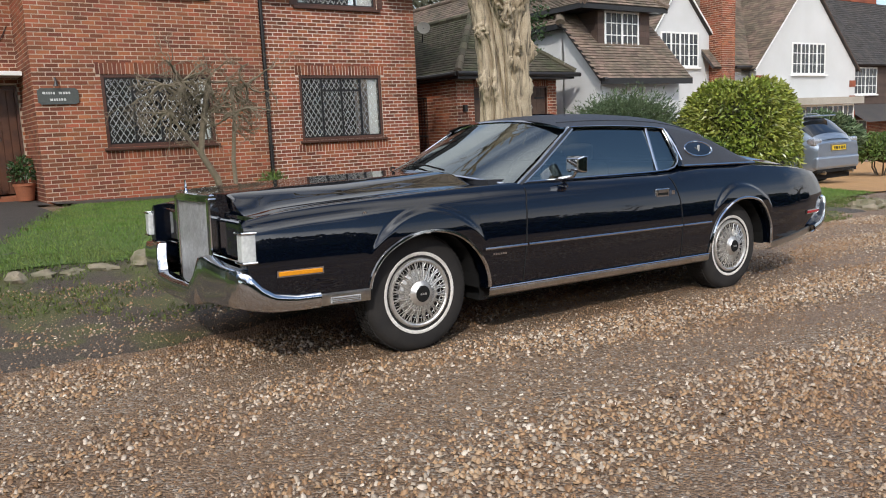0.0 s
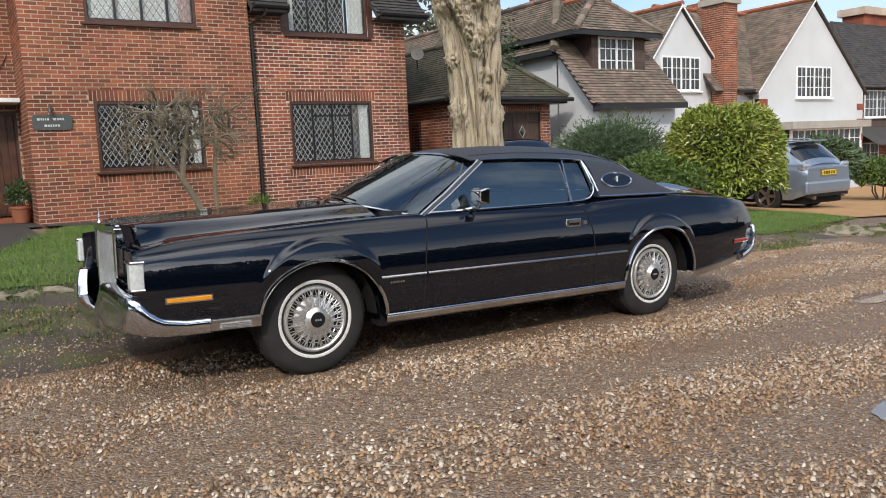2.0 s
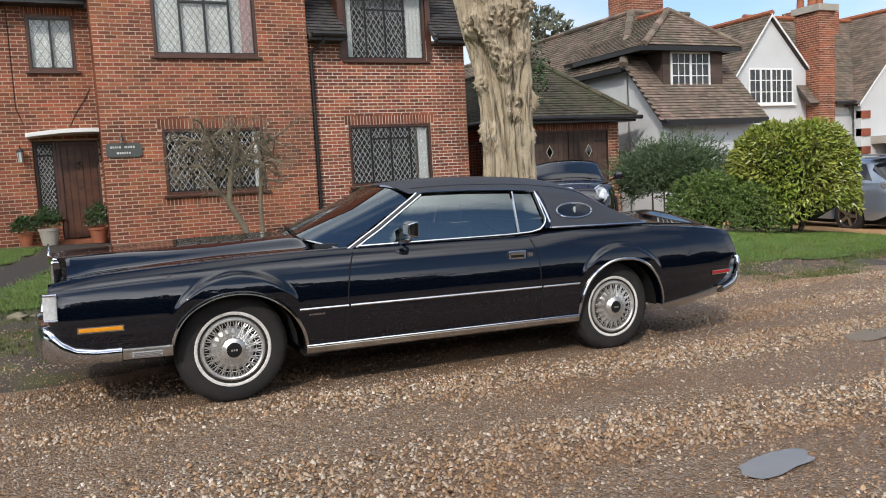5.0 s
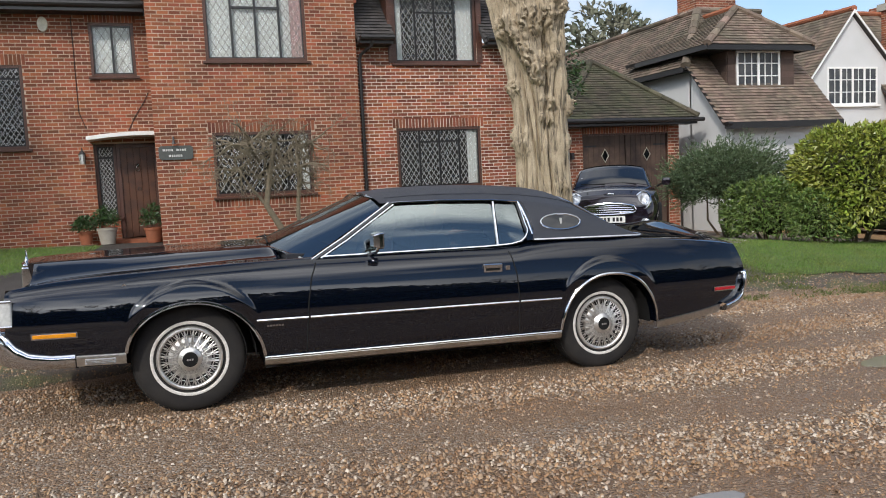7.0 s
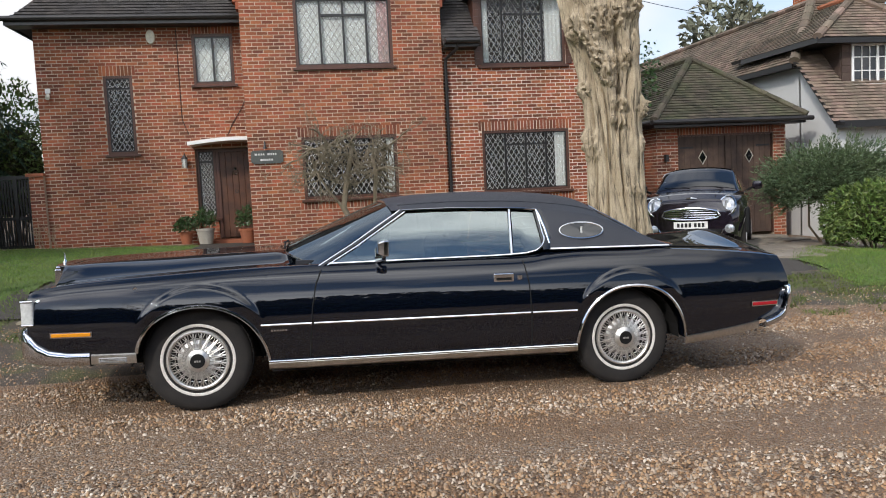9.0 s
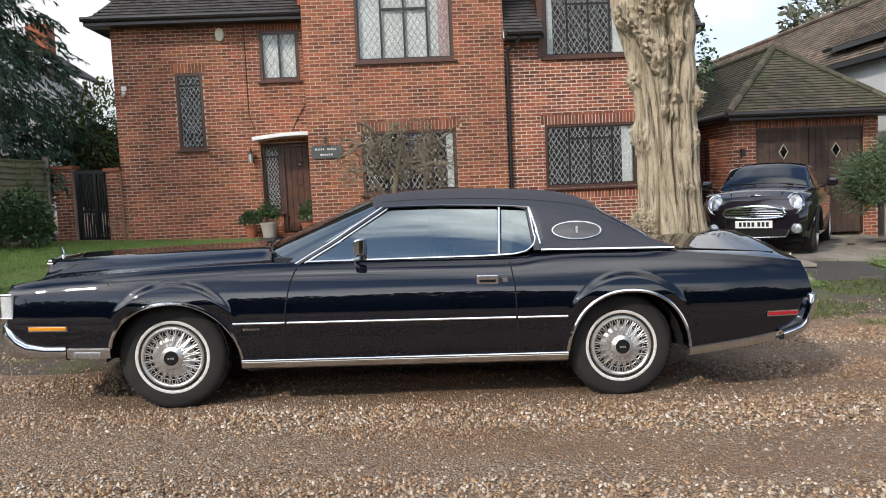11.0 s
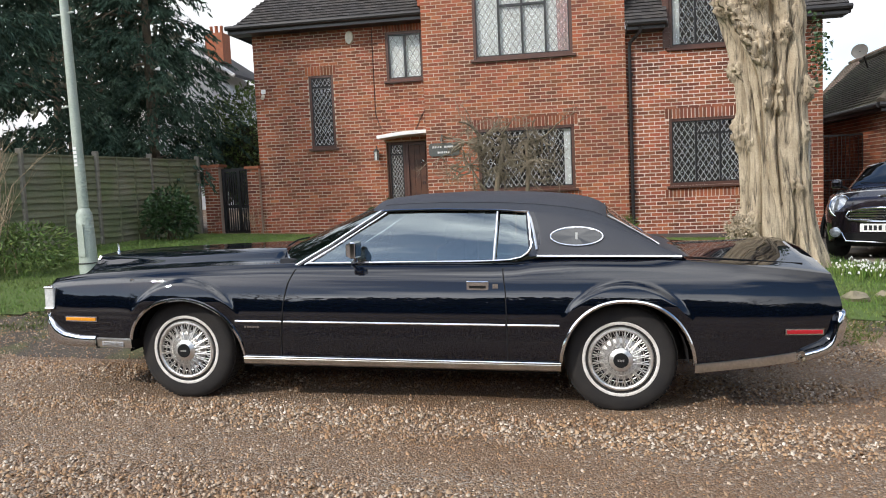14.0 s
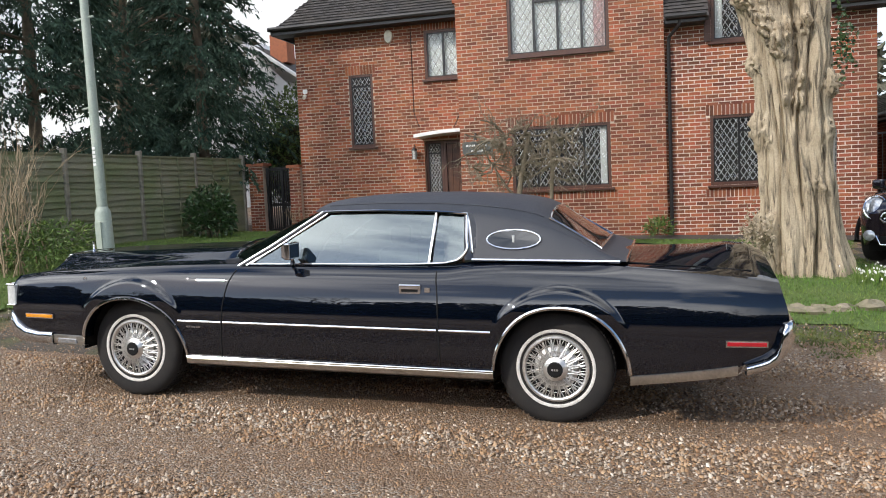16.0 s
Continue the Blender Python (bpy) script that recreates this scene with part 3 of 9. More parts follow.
def make_cottage():
    h = thing("cottage", "two storey red brick cottage with leaded windows and tiled roof", "house")
    # left wing
    tall, small, entry = (-5.05, 2.56, -4.43, 4.30), (-3.10, 4.05, -2.20, 5.19), (-3.20, 0.3, -1.95, 2.62)
    rel = lambda o, x: (o[0] - x, o[1], o[2] - x, o[3])
    side = (-3.20, 0.3, -2.80, 1.02)
    w = brick_wall("wall_left", "", X_L, Y_L, -0.2, X_B0 - X_L + 0.25, 5.36, [rel(tall, X_L), rel(small, X_L), rel(entry, X_L)], parent=h,
                   soldiers=[(tall[0] - X_L - 0.08, tall[2] - X_L + 0.08, 4.30, 4.52), (small[0] - X_L - 0.06, small[2] - X_L + 0.06, 5.19, 5.36)])
    brick_wall("wall_under_sidelight", "", -3.20, Y_L + 0.08, 0.2, 0.42, 1.0, [], parent=h, thick=0.2)
    brick_wall("wall_end", "", X_L, 20.0, -0.2, 20.0 - Y_L, 5.36, [], turn=-90, parent=h)
    # projecting bay, its returns and its gable
    up, lo = (-0.80, 4.13, 1.26, 5.60), (-0.79, 1.36, 1.24, 2.68)
    brick_wall("wall_bay", "", X_B0, Y_B, -0.2, X_B1 - X_B0, 6.2, [rel(up, X_B0), rel(lo, X_B0)], parent=h,
               soldiers=[(lo[0] - X_B0 - 0.08, lo[2] - X_B0 + 0.08, 2.68, 2.90), (lo[0] - X_B0 - 0.1, lo[2] - X_B0 + 0.12, 1.15, 1.295), (up[0] - X_B0 - 0.08, up[2] - X_B0 + 0.08, 5.60, 5.82)])
    brick_wall("wall_bay_return", "", X_B0, Y_L, -0.2, Y_L - Y_B, 6.2, [], turn=-90, parent=h)
    for xa, sg in ((X_B0, -1), (X_B1, 1)):
        for i in range(3):
            a, b = sorted((xa, xa + sg * 0.06 * (i + 1)))
            part("corbel", Shape().box(a, Y_B - 0.003 * i, 5.36 + 0.15 * i, b, Y_B + 0.3, 5.508 + 0.15 * i), M_BRICK, h, "stepped brick corbel at the gable foot")
    # right wing; its eave is lower and the upper window breaks through it
    up2, lo2 = (3.20, 4.10, 5.16, 5.62), (3.16, 1.31, 5.17, 2.68)
    brick_wall("wall_right", "", X_B1, Y_R, -0.2, X_R - X_B1, 4.56, [rel(up2, X_B1), rel(lo2, X_B1)], parent=h,
               soldiers=[(lo2[0] - X_B1 - 0.08, lo2[2] - X_B1 + 0.08, 2.68, 2.90), (lo2[0] - X_B1 - 0.1, lo2[2] - X_B1 + 0.1, 1.07, 1.24)],
               single=(0.2, 0.3, 3.6, 1.05), mortar=M_MORTAR_PALE)
    brick_wall("wall_right_end", "", X_R, Y_R, -0.2, 7.5, 4.56, [], turn=90, parent=h)
    # roofs
    s1 = math.sin(radians(48))
    c1 = math.cos(radians(48))
    d = roof_slope(h, "roof_left", (X_L - 0.4, Y_L - 0.45, 5.42), (1, 0, 0), (0, c1, s1), 5.4, 5.2, M_TILE_DARK, outline=[(0, 0), (4.95, 0), (4.95, 5.2), (3.2, 5.2)])
    roof_slope(h, "roof_left_hip", (X_L - 0.4, 20.0, 5.42), (0, -1, 0), (c1, 0, s1), 8.15, 5.0, M_TILE_DARK, outline=[(0, 0), (8.15, 0), (4.6, 5.0), (0, 5.0)])
    roof_slope(h, "roof_right", (X_B1, Y_R - 0.42, 4.52), (1, 0, 0), (0, c1, s1), 4.2, 5.6, M_TILE_DARK, outline=[(0, 0), (0.82, 0), (0.82, 1.6), (2.9, 1.6), (2.9, 0), (4.2, 0), (4.2, 5.6), (0, 5.6)])
    roof_slope(h, "roof_bay", (X_B0 - 0.3, Y_B - 0.15, 5.9), (0, 1, 0), (math.cos(radians(50)), 0, math.sin(radians(50))), 6.0, 3.75, M_TILE_DARK)
    roof_slope(h, "roof_bay_far", (X_B1 + 0.3, Y_B - 0.15, 5.9), (0, 1, 0), (-math.cos(radians(50)), 0, math.sin(radians(50))), 6.0, 3.75, M_TILE_DARK)
    g = Shape().prism([(X_B0, 6.2), (X_B1, 6.2), ((X_B0 + X_B1) / 2, 8.6)], 0.25, Matrix.Translation((0, Y_B + 0.01, 0)))
    part("gable", g, M_BRICK, h)
    # eaves boards and gutters
    e = Shape().box(X_L - 0.42, Y_L - 0.44, 5.34, X_B0 - 0.06, Y_L - 0.40, 5.50)
    part("fascia", e, M_BLACK, h, "black eaves boards")
    part("soffit", Shape().box(X_L - 0.42, Y_L - 0.40, 5.345, X_B0 - 0.06, Y_L + 0.02, 5.37), M_BLACK, h)
    e = Shape().box(X_L - 0.42, Y_L - 0.40, 5.34, X_L - 0.39, 20, 5.50)
    part("fascia", e, M_BLACK, h, "black eaves boards")
    for xa, xb in ((X_B1 + 0.02, up2[0] - 0.12), (up2[2] + 0.12, X_R + 0.36)):
        part("fascia", Shape().box(xa, Y_R - 0.42, 4.46, xb, Y_R - 0.38, 4.62), M_BLACK, h, "black eaves boards")
        part("soffit", Shape().box(xa, Y_R - 0.38, 4.46, xb, Y_R + 0.02, 4.49), M_BLACK, h)
    for (a, b, y, z) in ((X_L - 0.45, X_B0 - 0.08, Y_L - 0.50, 5.47), (X_B1 + 0.03, up2[0] - 0.10, Y_R - 0.47, 4.58), (up2[2] + 0.10, X_R + 0.40, Y_R - 0.47, 4.58)):
        part("gutter", Shape().tube([(a, y, z), (b, y, z)], 0.058, 8), M_PIPE, h, "black half round gutter", smooth=True)
    # dormer cheeks and head round the upper right window: dark weatherboards
    for i in range(10):
        z = 4.12 + i * 0.15
        for xa, xb in ((up2[0] - 0.13, up2[0] - 0.005), (up2[2] + 0.005, up2[2] + 0.13)):
            part("weatherboard", Shape().box(xa, Y_R - 0.03, z, xb, Y_R + 0.9, z + 0.147), M_TIMBER, h, "dark weatherboard cheek of the upper window")
    part("dormer_head", Shape().box(up2[0] - 0.25, Y_R - 0.25, 5.63, up2[2] + 0.25, Y_R + 1.8, 5.75), M_BLACK, h)
    # rainwater pipe in the corner
    s = Shape().tube([(2.62, Y_R - 0.42, 4.56), (2.60, Y_R - 0.40, 4.42), (2.42, Y_R - 0.1, 4.27), (2.40, Y_R - 0.07, 4.15), (2.40, Y_R - 0.07, gz(2.4, 10.7))], 0.037, 8)
    for z in (3.6, 2.4, 1.2):
        s.box(2.34, Y_R - 0.06, z, 2.46, Y_R + 0.01, z + 0.06)
    part("drainpipe", s, M_PIPE, h, "black cast iron rainwater pipe", smooth=True)
    # canopy over the door: thin curved concrete slab
    ring = [(-3.27 + 1.36 * i / 10, 2.72 + 0.11 * math.sin(math.pi * (0.12 + 0.5 * i / 10)) - 0.012 * (10 - i) / 10) for i in range(11)]
    ring2 = ring + [(a, b - 0.085) for a, b in reversed(ring)]
    bevel(part("canopy", Shape().prism(ring2, 0.72, Matrix.Translation((0, Y_L - 0.62, 0))), M_WHITE, h, "white painted curved concrete door canopy"), 0.01, 2)
    # a loose cable on the wall
    part("cable", Shape().tube([(-3.42, Y_L - 0.012, 5.3), (-3.42, Y_L - 0.012, 3.3), (-3.3, Y_L - 0.012, 2.95)], 0.008, 5), M_PIPE, h)
    part("cable", Shape().tube([(-2.0, Y_L - 0.012, 3.7), (-2.1, Y_L - 0.02, 3.5), (-2.3, Y_L - 0.015, 3.2), (-2.45, Y_L - 0.012, 2.9)], 0.008, 5), M_PIPE, h)
    # inner floors and ceilings so that the rooms are closed, near-black as painted shade
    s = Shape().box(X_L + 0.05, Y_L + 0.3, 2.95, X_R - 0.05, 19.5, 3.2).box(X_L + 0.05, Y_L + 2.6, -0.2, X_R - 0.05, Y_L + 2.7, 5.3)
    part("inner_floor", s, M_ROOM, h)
    lw = [leaded_window("window_1", X_L, Y_L, *rel(tall, X_L), 1, transom=(4.02, (0,)), pitch=0.105, parent=h),
          leaded_window("window_2", X_L, Y_L, *rel(small, X_L), 2, pitch=0.17, lead=M_LEAD_DIMMED, curtains=((-3.05 - X_L, -2.25 - X_L, M_CURTAIN),), parent=h),
          leaded_window("window_3", X_B0, Y_B, *rel(up, X_B0), 4, transom=(5.22, (1, 2)), pitch=0.13, lead=M_LEAD_DIMMED, curtains=((-0.75 - X_B0, 0.95 - X_B0, M_CURTAIN), (0.95 - X_B0, 1.2 - X_B0, M_PINK)), parent=h),
          leaded_window("window_4", X_B0, Y_B, *rel(lo, X_B0), 4, transom=(2.36, (1, 2)), pitch=0.115, curtains=((1.02 - X_B0, 1.2 - X_B0, M_CURTAIN),), parent=h),
          leaded_window("window_5", X_B1, Y_R, *rel(up2, X_B1), 4, transom=(5.22, (1, 2)), pitch=0.125, curtains=((3.26 - X_B1, 3.42 - X_B1, M_CURTAIN), (4.72 - X_B1, 5.1 - X_B1, M_CURTAIN)), parent=h),
          leaded_window("window_6", X_B1, Y_R, *rel(lo2, X_B1), 4, transom=(2.36, (1, 2)), pitch=0.115, curtains=((4.86 - X_B1, 5.1 - X_B1, M_CURTAIN),), parent=h)]
    # front door with its leaded sidelight
    lw.append(leaded_window("window_7", -3.20, Y_L + 0.09, 0.0, 1.02, 0.44, 2.62, 1, transom=(2.32, (0,)), pitch=0.075, sill=True))
    d = thing("door_1", "dark oak plank front door with iron knocker", "door", "", pose(-2.74, Y_L + 0.12, 0.55))
    tagged(d, kind="structure")
    s = Shape().box(-0.02, -0.02, 0, 0.05, 0.10, 2.05).box(0.74, -0.02, 0, 0.80, 0.10, 2.05).box(0.05, -0.02, 1.99, 0.74, 0.10, 2.05)
    part("door_frame", s, M_TIMBER, d)
    for i in range(5):
        s = Shape().box(0.052 + i * 0.137, 0.02, 0.012, 0.052 + i * 0.137 + 0.134, 0.06, 1.985)
        bevel(part("plank", s, M_DOOR, d), 0.005, 1)
    part("knocker", Shape().tube([(0.40 + 0.045 * math.sin(a * 0.7), 0.0, 1.52 + 0.06 * math.cos(a * 0.7)) for a in range(9)], 0.010, 6, closed=True).box(0.375, -0.01, 1.56, 0.425, 0.02, 1.62), M_CHROME, d, "polished ring knocker")
    part("letter_plate", Shape().tube([(0.40 + 0.035 * math.sin(a * 0.7), 0.005, 1.07 + 0.035 * math.cos(a * 0.7)) for a in range(9)], 0.007, 6, closed=True), M_PIPE, d)
    part("door_step", Shape().box(-0.5, -0.45, -0.5, 0.80, 0.0, -0.01), M_TERRACOTTA, d, "red tiled door step")


M_CHROME = material("chrome", (0.60, 0.61, 0.63), 0.10, metal=1.0, second=(0.58, 0.58, 0.59), scale=3, amount=0.4, fine=0.03)
make_cottage()

# ---------------------------------------------------------------- the black coupe
M_PAINT = material("black_car_paint", (0.0015, 0.0028, 0.0065), 0.12, second=(0.002, 0.0035, 0.008), scale=2.0, fine=0.05, coat=1.0, spec=0.0, coat_ior=1.68)
M_VINYL = material("navy_black_vinyl", (0.030, 0.033, 0.042), 0.55, second=(0.038, 0.04, 0.048), scale=3, bump=0.0015, bump_scale=240, fine=0.10)
M_RUBBER = material("tyre_rubber", (0.016, 0.015, 0.015), 0.85, second=(0.034, 0.030, 0.026), scale=9, amount=0.5, bump=0.001, bump_scale=120)
M_WHITEWALL = material("white_wall_rubber", (0.72, 0.70, 0.66), 0.7, second=(0.55, 0.51, 0.46), scale=8, amount=0.5)
M_AMBER = material("amber_lens", (0.75, 0.30, 0.01), 0.15, second=(0.6, 0.22, 0.01), scale=30, coat=0.5)
M_REDLENS = material("red_lens", (0.40, 0.012, 0.02), 0.15, second=(0.3, 0.01, 0.015), scale=30, coat=0.5)
M_CLEARLENS = material("white_lens", (0.62, 0.64, 0.62), 0.15, second=(0.45, 0.47, 0.47), scale=25, coat=0.6)
M_LENSGREY = material("ribbed_grey_lens", (0.30, 0.31, 0.31), 0.15, second=(0.2, 0.2, 0.2), scale=40, coat=0.6)
# near-black: painted shade for gaps, wells and underside; black trim uses it too
M_SEAM = material("gap_shade_black", (0.002, 0.002, 0.002), 0.9)
M_SEAT = material("pale_leather", (0.22, 0.22, 0.22), 0.6, second=(0.2, 0.2, 0.2), scale=6)
M_CABIN = material("dark_cabin_trim", (0.02, 0.022, 0.028), 0.8, scale=6)
M_STEEL = material("dull_bright_trim", (0.62, 0.60, 0.56), 0.28, metal=1.0, second=(0.40, 0.37, 0.32), scale=5, amount=0.7)
M_DISH = material("dull_cover_metal", (0.60, 0.59, 0.57), 0.42, metal=0.75, second=(0.40, 0.39, 0.37), scale=40, amount=0.8, bump=0.001, bump_scale=200)
M_SPOKE = material("satin_wire_spoke", (0.78, 0.77, 0.74), 0.33, metal=0.8, second=(0.60, 0.58, 0.55), scale=30, amount=0.6)
# dark colour carries the shade seen between the wheel cover spokes
M_WELL = material("painted_recess_shade", (0.018, 0.017, 0.016), 0.6, scale=20)
M_MESHGREY = material("grille_bars", (0.58, 0.59, 0.60), 0.38, metal=0.55, scale=20)
M_CARGLASS = glass("tinted_car_glass", (0.34, 0.42, 0.42), ior=2.8, sheen=(0.90, 1.0, 0.98))
M_SCREEN = glass("windscreen_glass", (0.34, 0.42, 0.42), ior=3.4, sheen=(0.88, 0.97, 1.0))
M_DARKGLASS = material("dark_glass", (0.004, 0.005, 0.006), 0.03, coat=1.0, fine=0.0)

SHOULDER = [(-2.62, .862), (-2.3, .897), (-1.9, .925), (-1.15, .960), (-.7, .970), (0, .974), (.65, .975), (.82, .981), (.95, 1.0), (1.08, 1.012), (1.25, 1.020), (1.6, 1.018), (1.9, 1.004), (2.22, .982), (2.5, .958), (2.75, .934), (2.9, .914)]
CROWN = [(-2.62, .985), (-2.35, 1.0), (-1.6, 1.034), (-1.0, 1.054), (-.93, 1.050), (-.84, .94), (1.72, .95), (1.86, 1.045), (2.1, 1.058), (2.45, 1.075), (2.64, 1.096), (2.78, 1.085), (2.9, 1.035)]
TAPER = [(-2.62, -.085), (-2.56, -.064), (-2.44, -.05), (-2.19, -.034), (-1.9, -.008), (-1.7, 0), (2.2, 0), (2.5, -.018), (2.75, -.05), (2.9, -.085)]
BOTTOM = [(-2.62, .47), (-2.25, .445), (-1.92, .44), (-1.9, .43), (-1.06, .335), (1.15, .335), (1.98, .345), (2.63, .435), (2.9, .52)]
ARCHES = ((-1.495, .415, .445, .742, 2.3, 1.9), (1.56, .415, .425, .757, 2.3, 2.4))
HUBS = (-1.529, 1.529)


def arch_z(x):
    for xc, left, right, top, ea, eb in ARCHES:
        u = (x - xc) / (left if x < xc else right)
        if abs(u) < 1:
            base = interp(x, BOTTOM)
            e = ea if x < xc else eb
            return base + (top - base) * (1 - abs(u) ** e) ** 0.55
    return interp(x, BOTTOM)


def side_y(x, z):
    """Half width of the body side at (x, z)."""
    y = curve(z, [(.28, .962), (.40, .986), (.52, .997), (.62, 1.0), (.70, .996), (.78, .983), (.86, .957), (.94, .918), (1.03, .866)]) + curve(x, TAPER)
    d = curve(x, SHOULDER) - z
    if d < 0.07:
        y -= 0.045 * ((0.07 - d) / 0.07) ** 2 * (1 - .75 * smoothstep(1.6, 1.95, x))
    for xc, left, right, top, ea, eb in ARCHES:
        # flared brow over the wheel
        u, v = (x - xc) / 0.50, (z - 0.36) / 0.525
        r = math.hypot(u, v)
        if z > 0.5 and r < 1.0:
            y += 0.024 * smoothstep(1.0, 0.93, r) * smoothstep(0.60, 0.74, z)
    return y


def body_x(x, z):
    """The rear end leans: lower points reach further back."""
    k = smoothstep(2.35, 2.86, x)
    return x + k * curve(z, [(.45, -.06), (.60, -.012), (.70, -.012), (.93, -.062), (1.1, -.08)])


def skin(x, z, out=0.0, side=-1):
    return Vector((body_x(x, z), side * (side_y(x, z) + out), z))


def make_coupe():
    car = thing("coupe", "long black coupe with vinyl roof and chrome trim on gravel", "car", "", pose(0, 0.14, 0.029, 0, 1.65, 0))
    # body
    xs = set([-2.59 + 0.03 * i for i in range(183)] + [2.88, -2.575, -2.545])
    for xc, left, right, *_ in ARCHES:
        for e, s in ((xc - left, 1), (xc + right, -1)):
            for k in (0.0, 0.001, 0.003, 0.007, 0.013, 0.02, 0.03, 0.045, 0.06):
                xs.add(e + s * k)
            xs.add(e - s * 0.001)
    xs = sorted(x for x in xs if -2.591 <= x <= 2.881)
    rows = []
    for x in xs:
        zb, zs, zc = arch_z(x), curve(x, SHOULDER), interp(x, CROWN)
        half = [(side_y(x, zb) - 0.10, zb + 0.0), (side_y(x, zb) - 0.012, zb)]
        n = 24
        for i in range(n + 1):
            t = i / n
            z = zb + (zs - zb) * t
            half.append((side_y(x, z), z))
        w = half[-1][0]
        for y, f, lift in ((w - .012, 0, .006), (w - .04, 0, .009), (w - .10, 0, .006), (w - .17, 0.04, .0), (w - .205, 0.09, 0), (w - .24, 0.17, 0), (w - .275, .29, 0), (w - .31, .43, 0), (w - .36, .64, 0), (.47, .76, 0), (.38, .97, 0), (.33, 1.0, 0), (.16, .95, 0), (0, .93, 0)):
            # the boot lid rises evenly from the crest of the wing
            q = min(1.0, (w - y) / w)
            f += ((1 - (1 - q) ** 1.35) - f) * smoothstep(1.74, 1.92, x)
            half.append((y, zs + (zc - zs) * f + lift * (1 - f) * (1 - .7 * smoothstep(1.74, 1.92, x))))
        def front(y):
            # the nose is set back between the wing tips, and stands forward again at the grille
            return .10 * smoothstep(-2.30, -2.59, x) * (smoothstep(.85, .81, y) - .8 * smoothstep(.40, .30, y)) if x < -2.3 else 0
        row = [(body_x(x, z) + front(y), -y, z) for y, z in half] + [(body_x(x, z) + front(y), y, z) for y, z in reversed(half[:-1])]
        rows.append(row)
    s = Shape().grid(rows)
    k = len(rows[0])
    for sd in (-1, 1):
        zs = interp(-2.59, SHOULDER)
        n = 14
        tip = [(side_y(-2.59, .47 + (zs - .47) * i / n), .47 + (zs - .47) * i / n) for i in range(n + 1)]
        s.grid([[(-2.59, sd * y, z), (-2.59, sd * .83, z + .0), (-2.47, sd * .815, z)] for y, z in tip])
    s.box(-2.50, -.83, .45, -2.40, .83, .875)
    for i in range(k - 1):
        p, q = rows[0][i], rows[0][i + 1]
        if max(abs(p[1]), abs(q[1])) < .845 and min(p[2], q[2]) > .85:
            s.add([p, q, (q[0] + .03, q[1], .84), (p[0] + .03, p[1], .84)], [(0, 1, 2, 3)])
    s.f.append(tuple(reversed(range(len(s.v) - k, len(s.v)))))
    body = part("body", s, M_PAINT, car, "glossy black bodywork", smooth=True, angle=28)
    # underside and wheel wells, their shade painted near-black
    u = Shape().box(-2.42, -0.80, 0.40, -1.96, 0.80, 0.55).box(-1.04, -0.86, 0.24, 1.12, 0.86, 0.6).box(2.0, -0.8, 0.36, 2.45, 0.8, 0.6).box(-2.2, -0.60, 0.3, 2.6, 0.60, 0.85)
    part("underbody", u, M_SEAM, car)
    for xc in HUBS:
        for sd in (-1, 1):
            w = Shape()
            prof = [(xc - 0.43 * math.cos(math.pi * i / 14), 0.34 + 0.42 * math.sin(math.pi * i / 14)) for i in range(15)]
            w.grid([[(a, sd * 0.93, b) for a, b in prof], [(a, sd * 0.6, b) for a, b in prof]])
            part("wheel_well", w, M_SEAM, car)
    # chrome arch mouldings, sills, side strips
    for sd in (-1, 1):
        for xc, left, right, top, *_ in ARCHES:
            pts = []
            for i in range(45):
                a = math.pi * i / 44
                x = xc - (left if a < math.pi / 2 else right) * math.cos(a) * 0.999
                pts.append(skin(x, arch_z(x), 0.004, sd))
            part("wheel_arch_trim", Shape().tube(pts, 0.012, 6), M_CHROME, car, "chrome wheel arch moulding", smooth=True)
        s = Shape()
        rows = []
        for i in range(24):
            x = -1.055 + 2.2 * i / 23
            rows.append([(x, sd * (side_y(x, .335) + o), z) for o, z in ((-.02, .342), (.004, .338), (.012, .325), (.006, .29), (-.02, .276), (-.06, .276))])
        part("sill_trim", s.grid(rows), M_STEEL, car, "bright metal sill moulding", smooth=True)
        part("sill_bead", Shape().tube([(-1.055 + 2.2 * i / 12, sd * (side_y(0, .335) + .010), .338) for i in range(13)], 0.007, 6), M_CHROME, car, smooth=True)
        rows = []
        for i in range(16):
            x = 1.985 + 0.64 * i / 15
            zb = interp(x, BOTTOM)
            rows.append([skin(x, zb, o, sd) + Vector((0, 0, dz)) for o, dz in ((-.01, .012), (.010, .006), (.012, -.008), (.004, -.05), (-.05, -.06))])
        part("lower_rear_trim", Shape().grid(rows), M_STEEL, car, "bright metal lower quarter moulding", smooth=True)
        rows = []
        for i in range(10):
            x = -2.20 + 0.29 * i / 9
            rows.append([skin(x, .44, o, sd) + Vector((0, 0, dz)) for o, dz in ((-.01, .012), (.008, .006), (.012, -.01), (.004, -.06), (-.05, -.07))])
        lf = part("lower_front_trim", Shape().grid(rows), M_STEEL, car, "bright metal lower wing moulding", smooth=True)
        pa, pb = skin(-2.15, .44, .010, sd), skin(-1.97, .44, .010, sd)
        c = Shape().box(0, -.008, .388, (pb - pa).length, .008, .424, Matrix.Translation((pa.x, pa.y, 0)) @ Matrix.Rotation(math.atan2(pb.y - pa.y, pb.x - pa.x), 4, "Z"))
        lamp = part("cornering_lamp", c, M_LENSGREY, car, "clear ribbed cornering lamp")
        bevel(lamp, 0.004, 2)
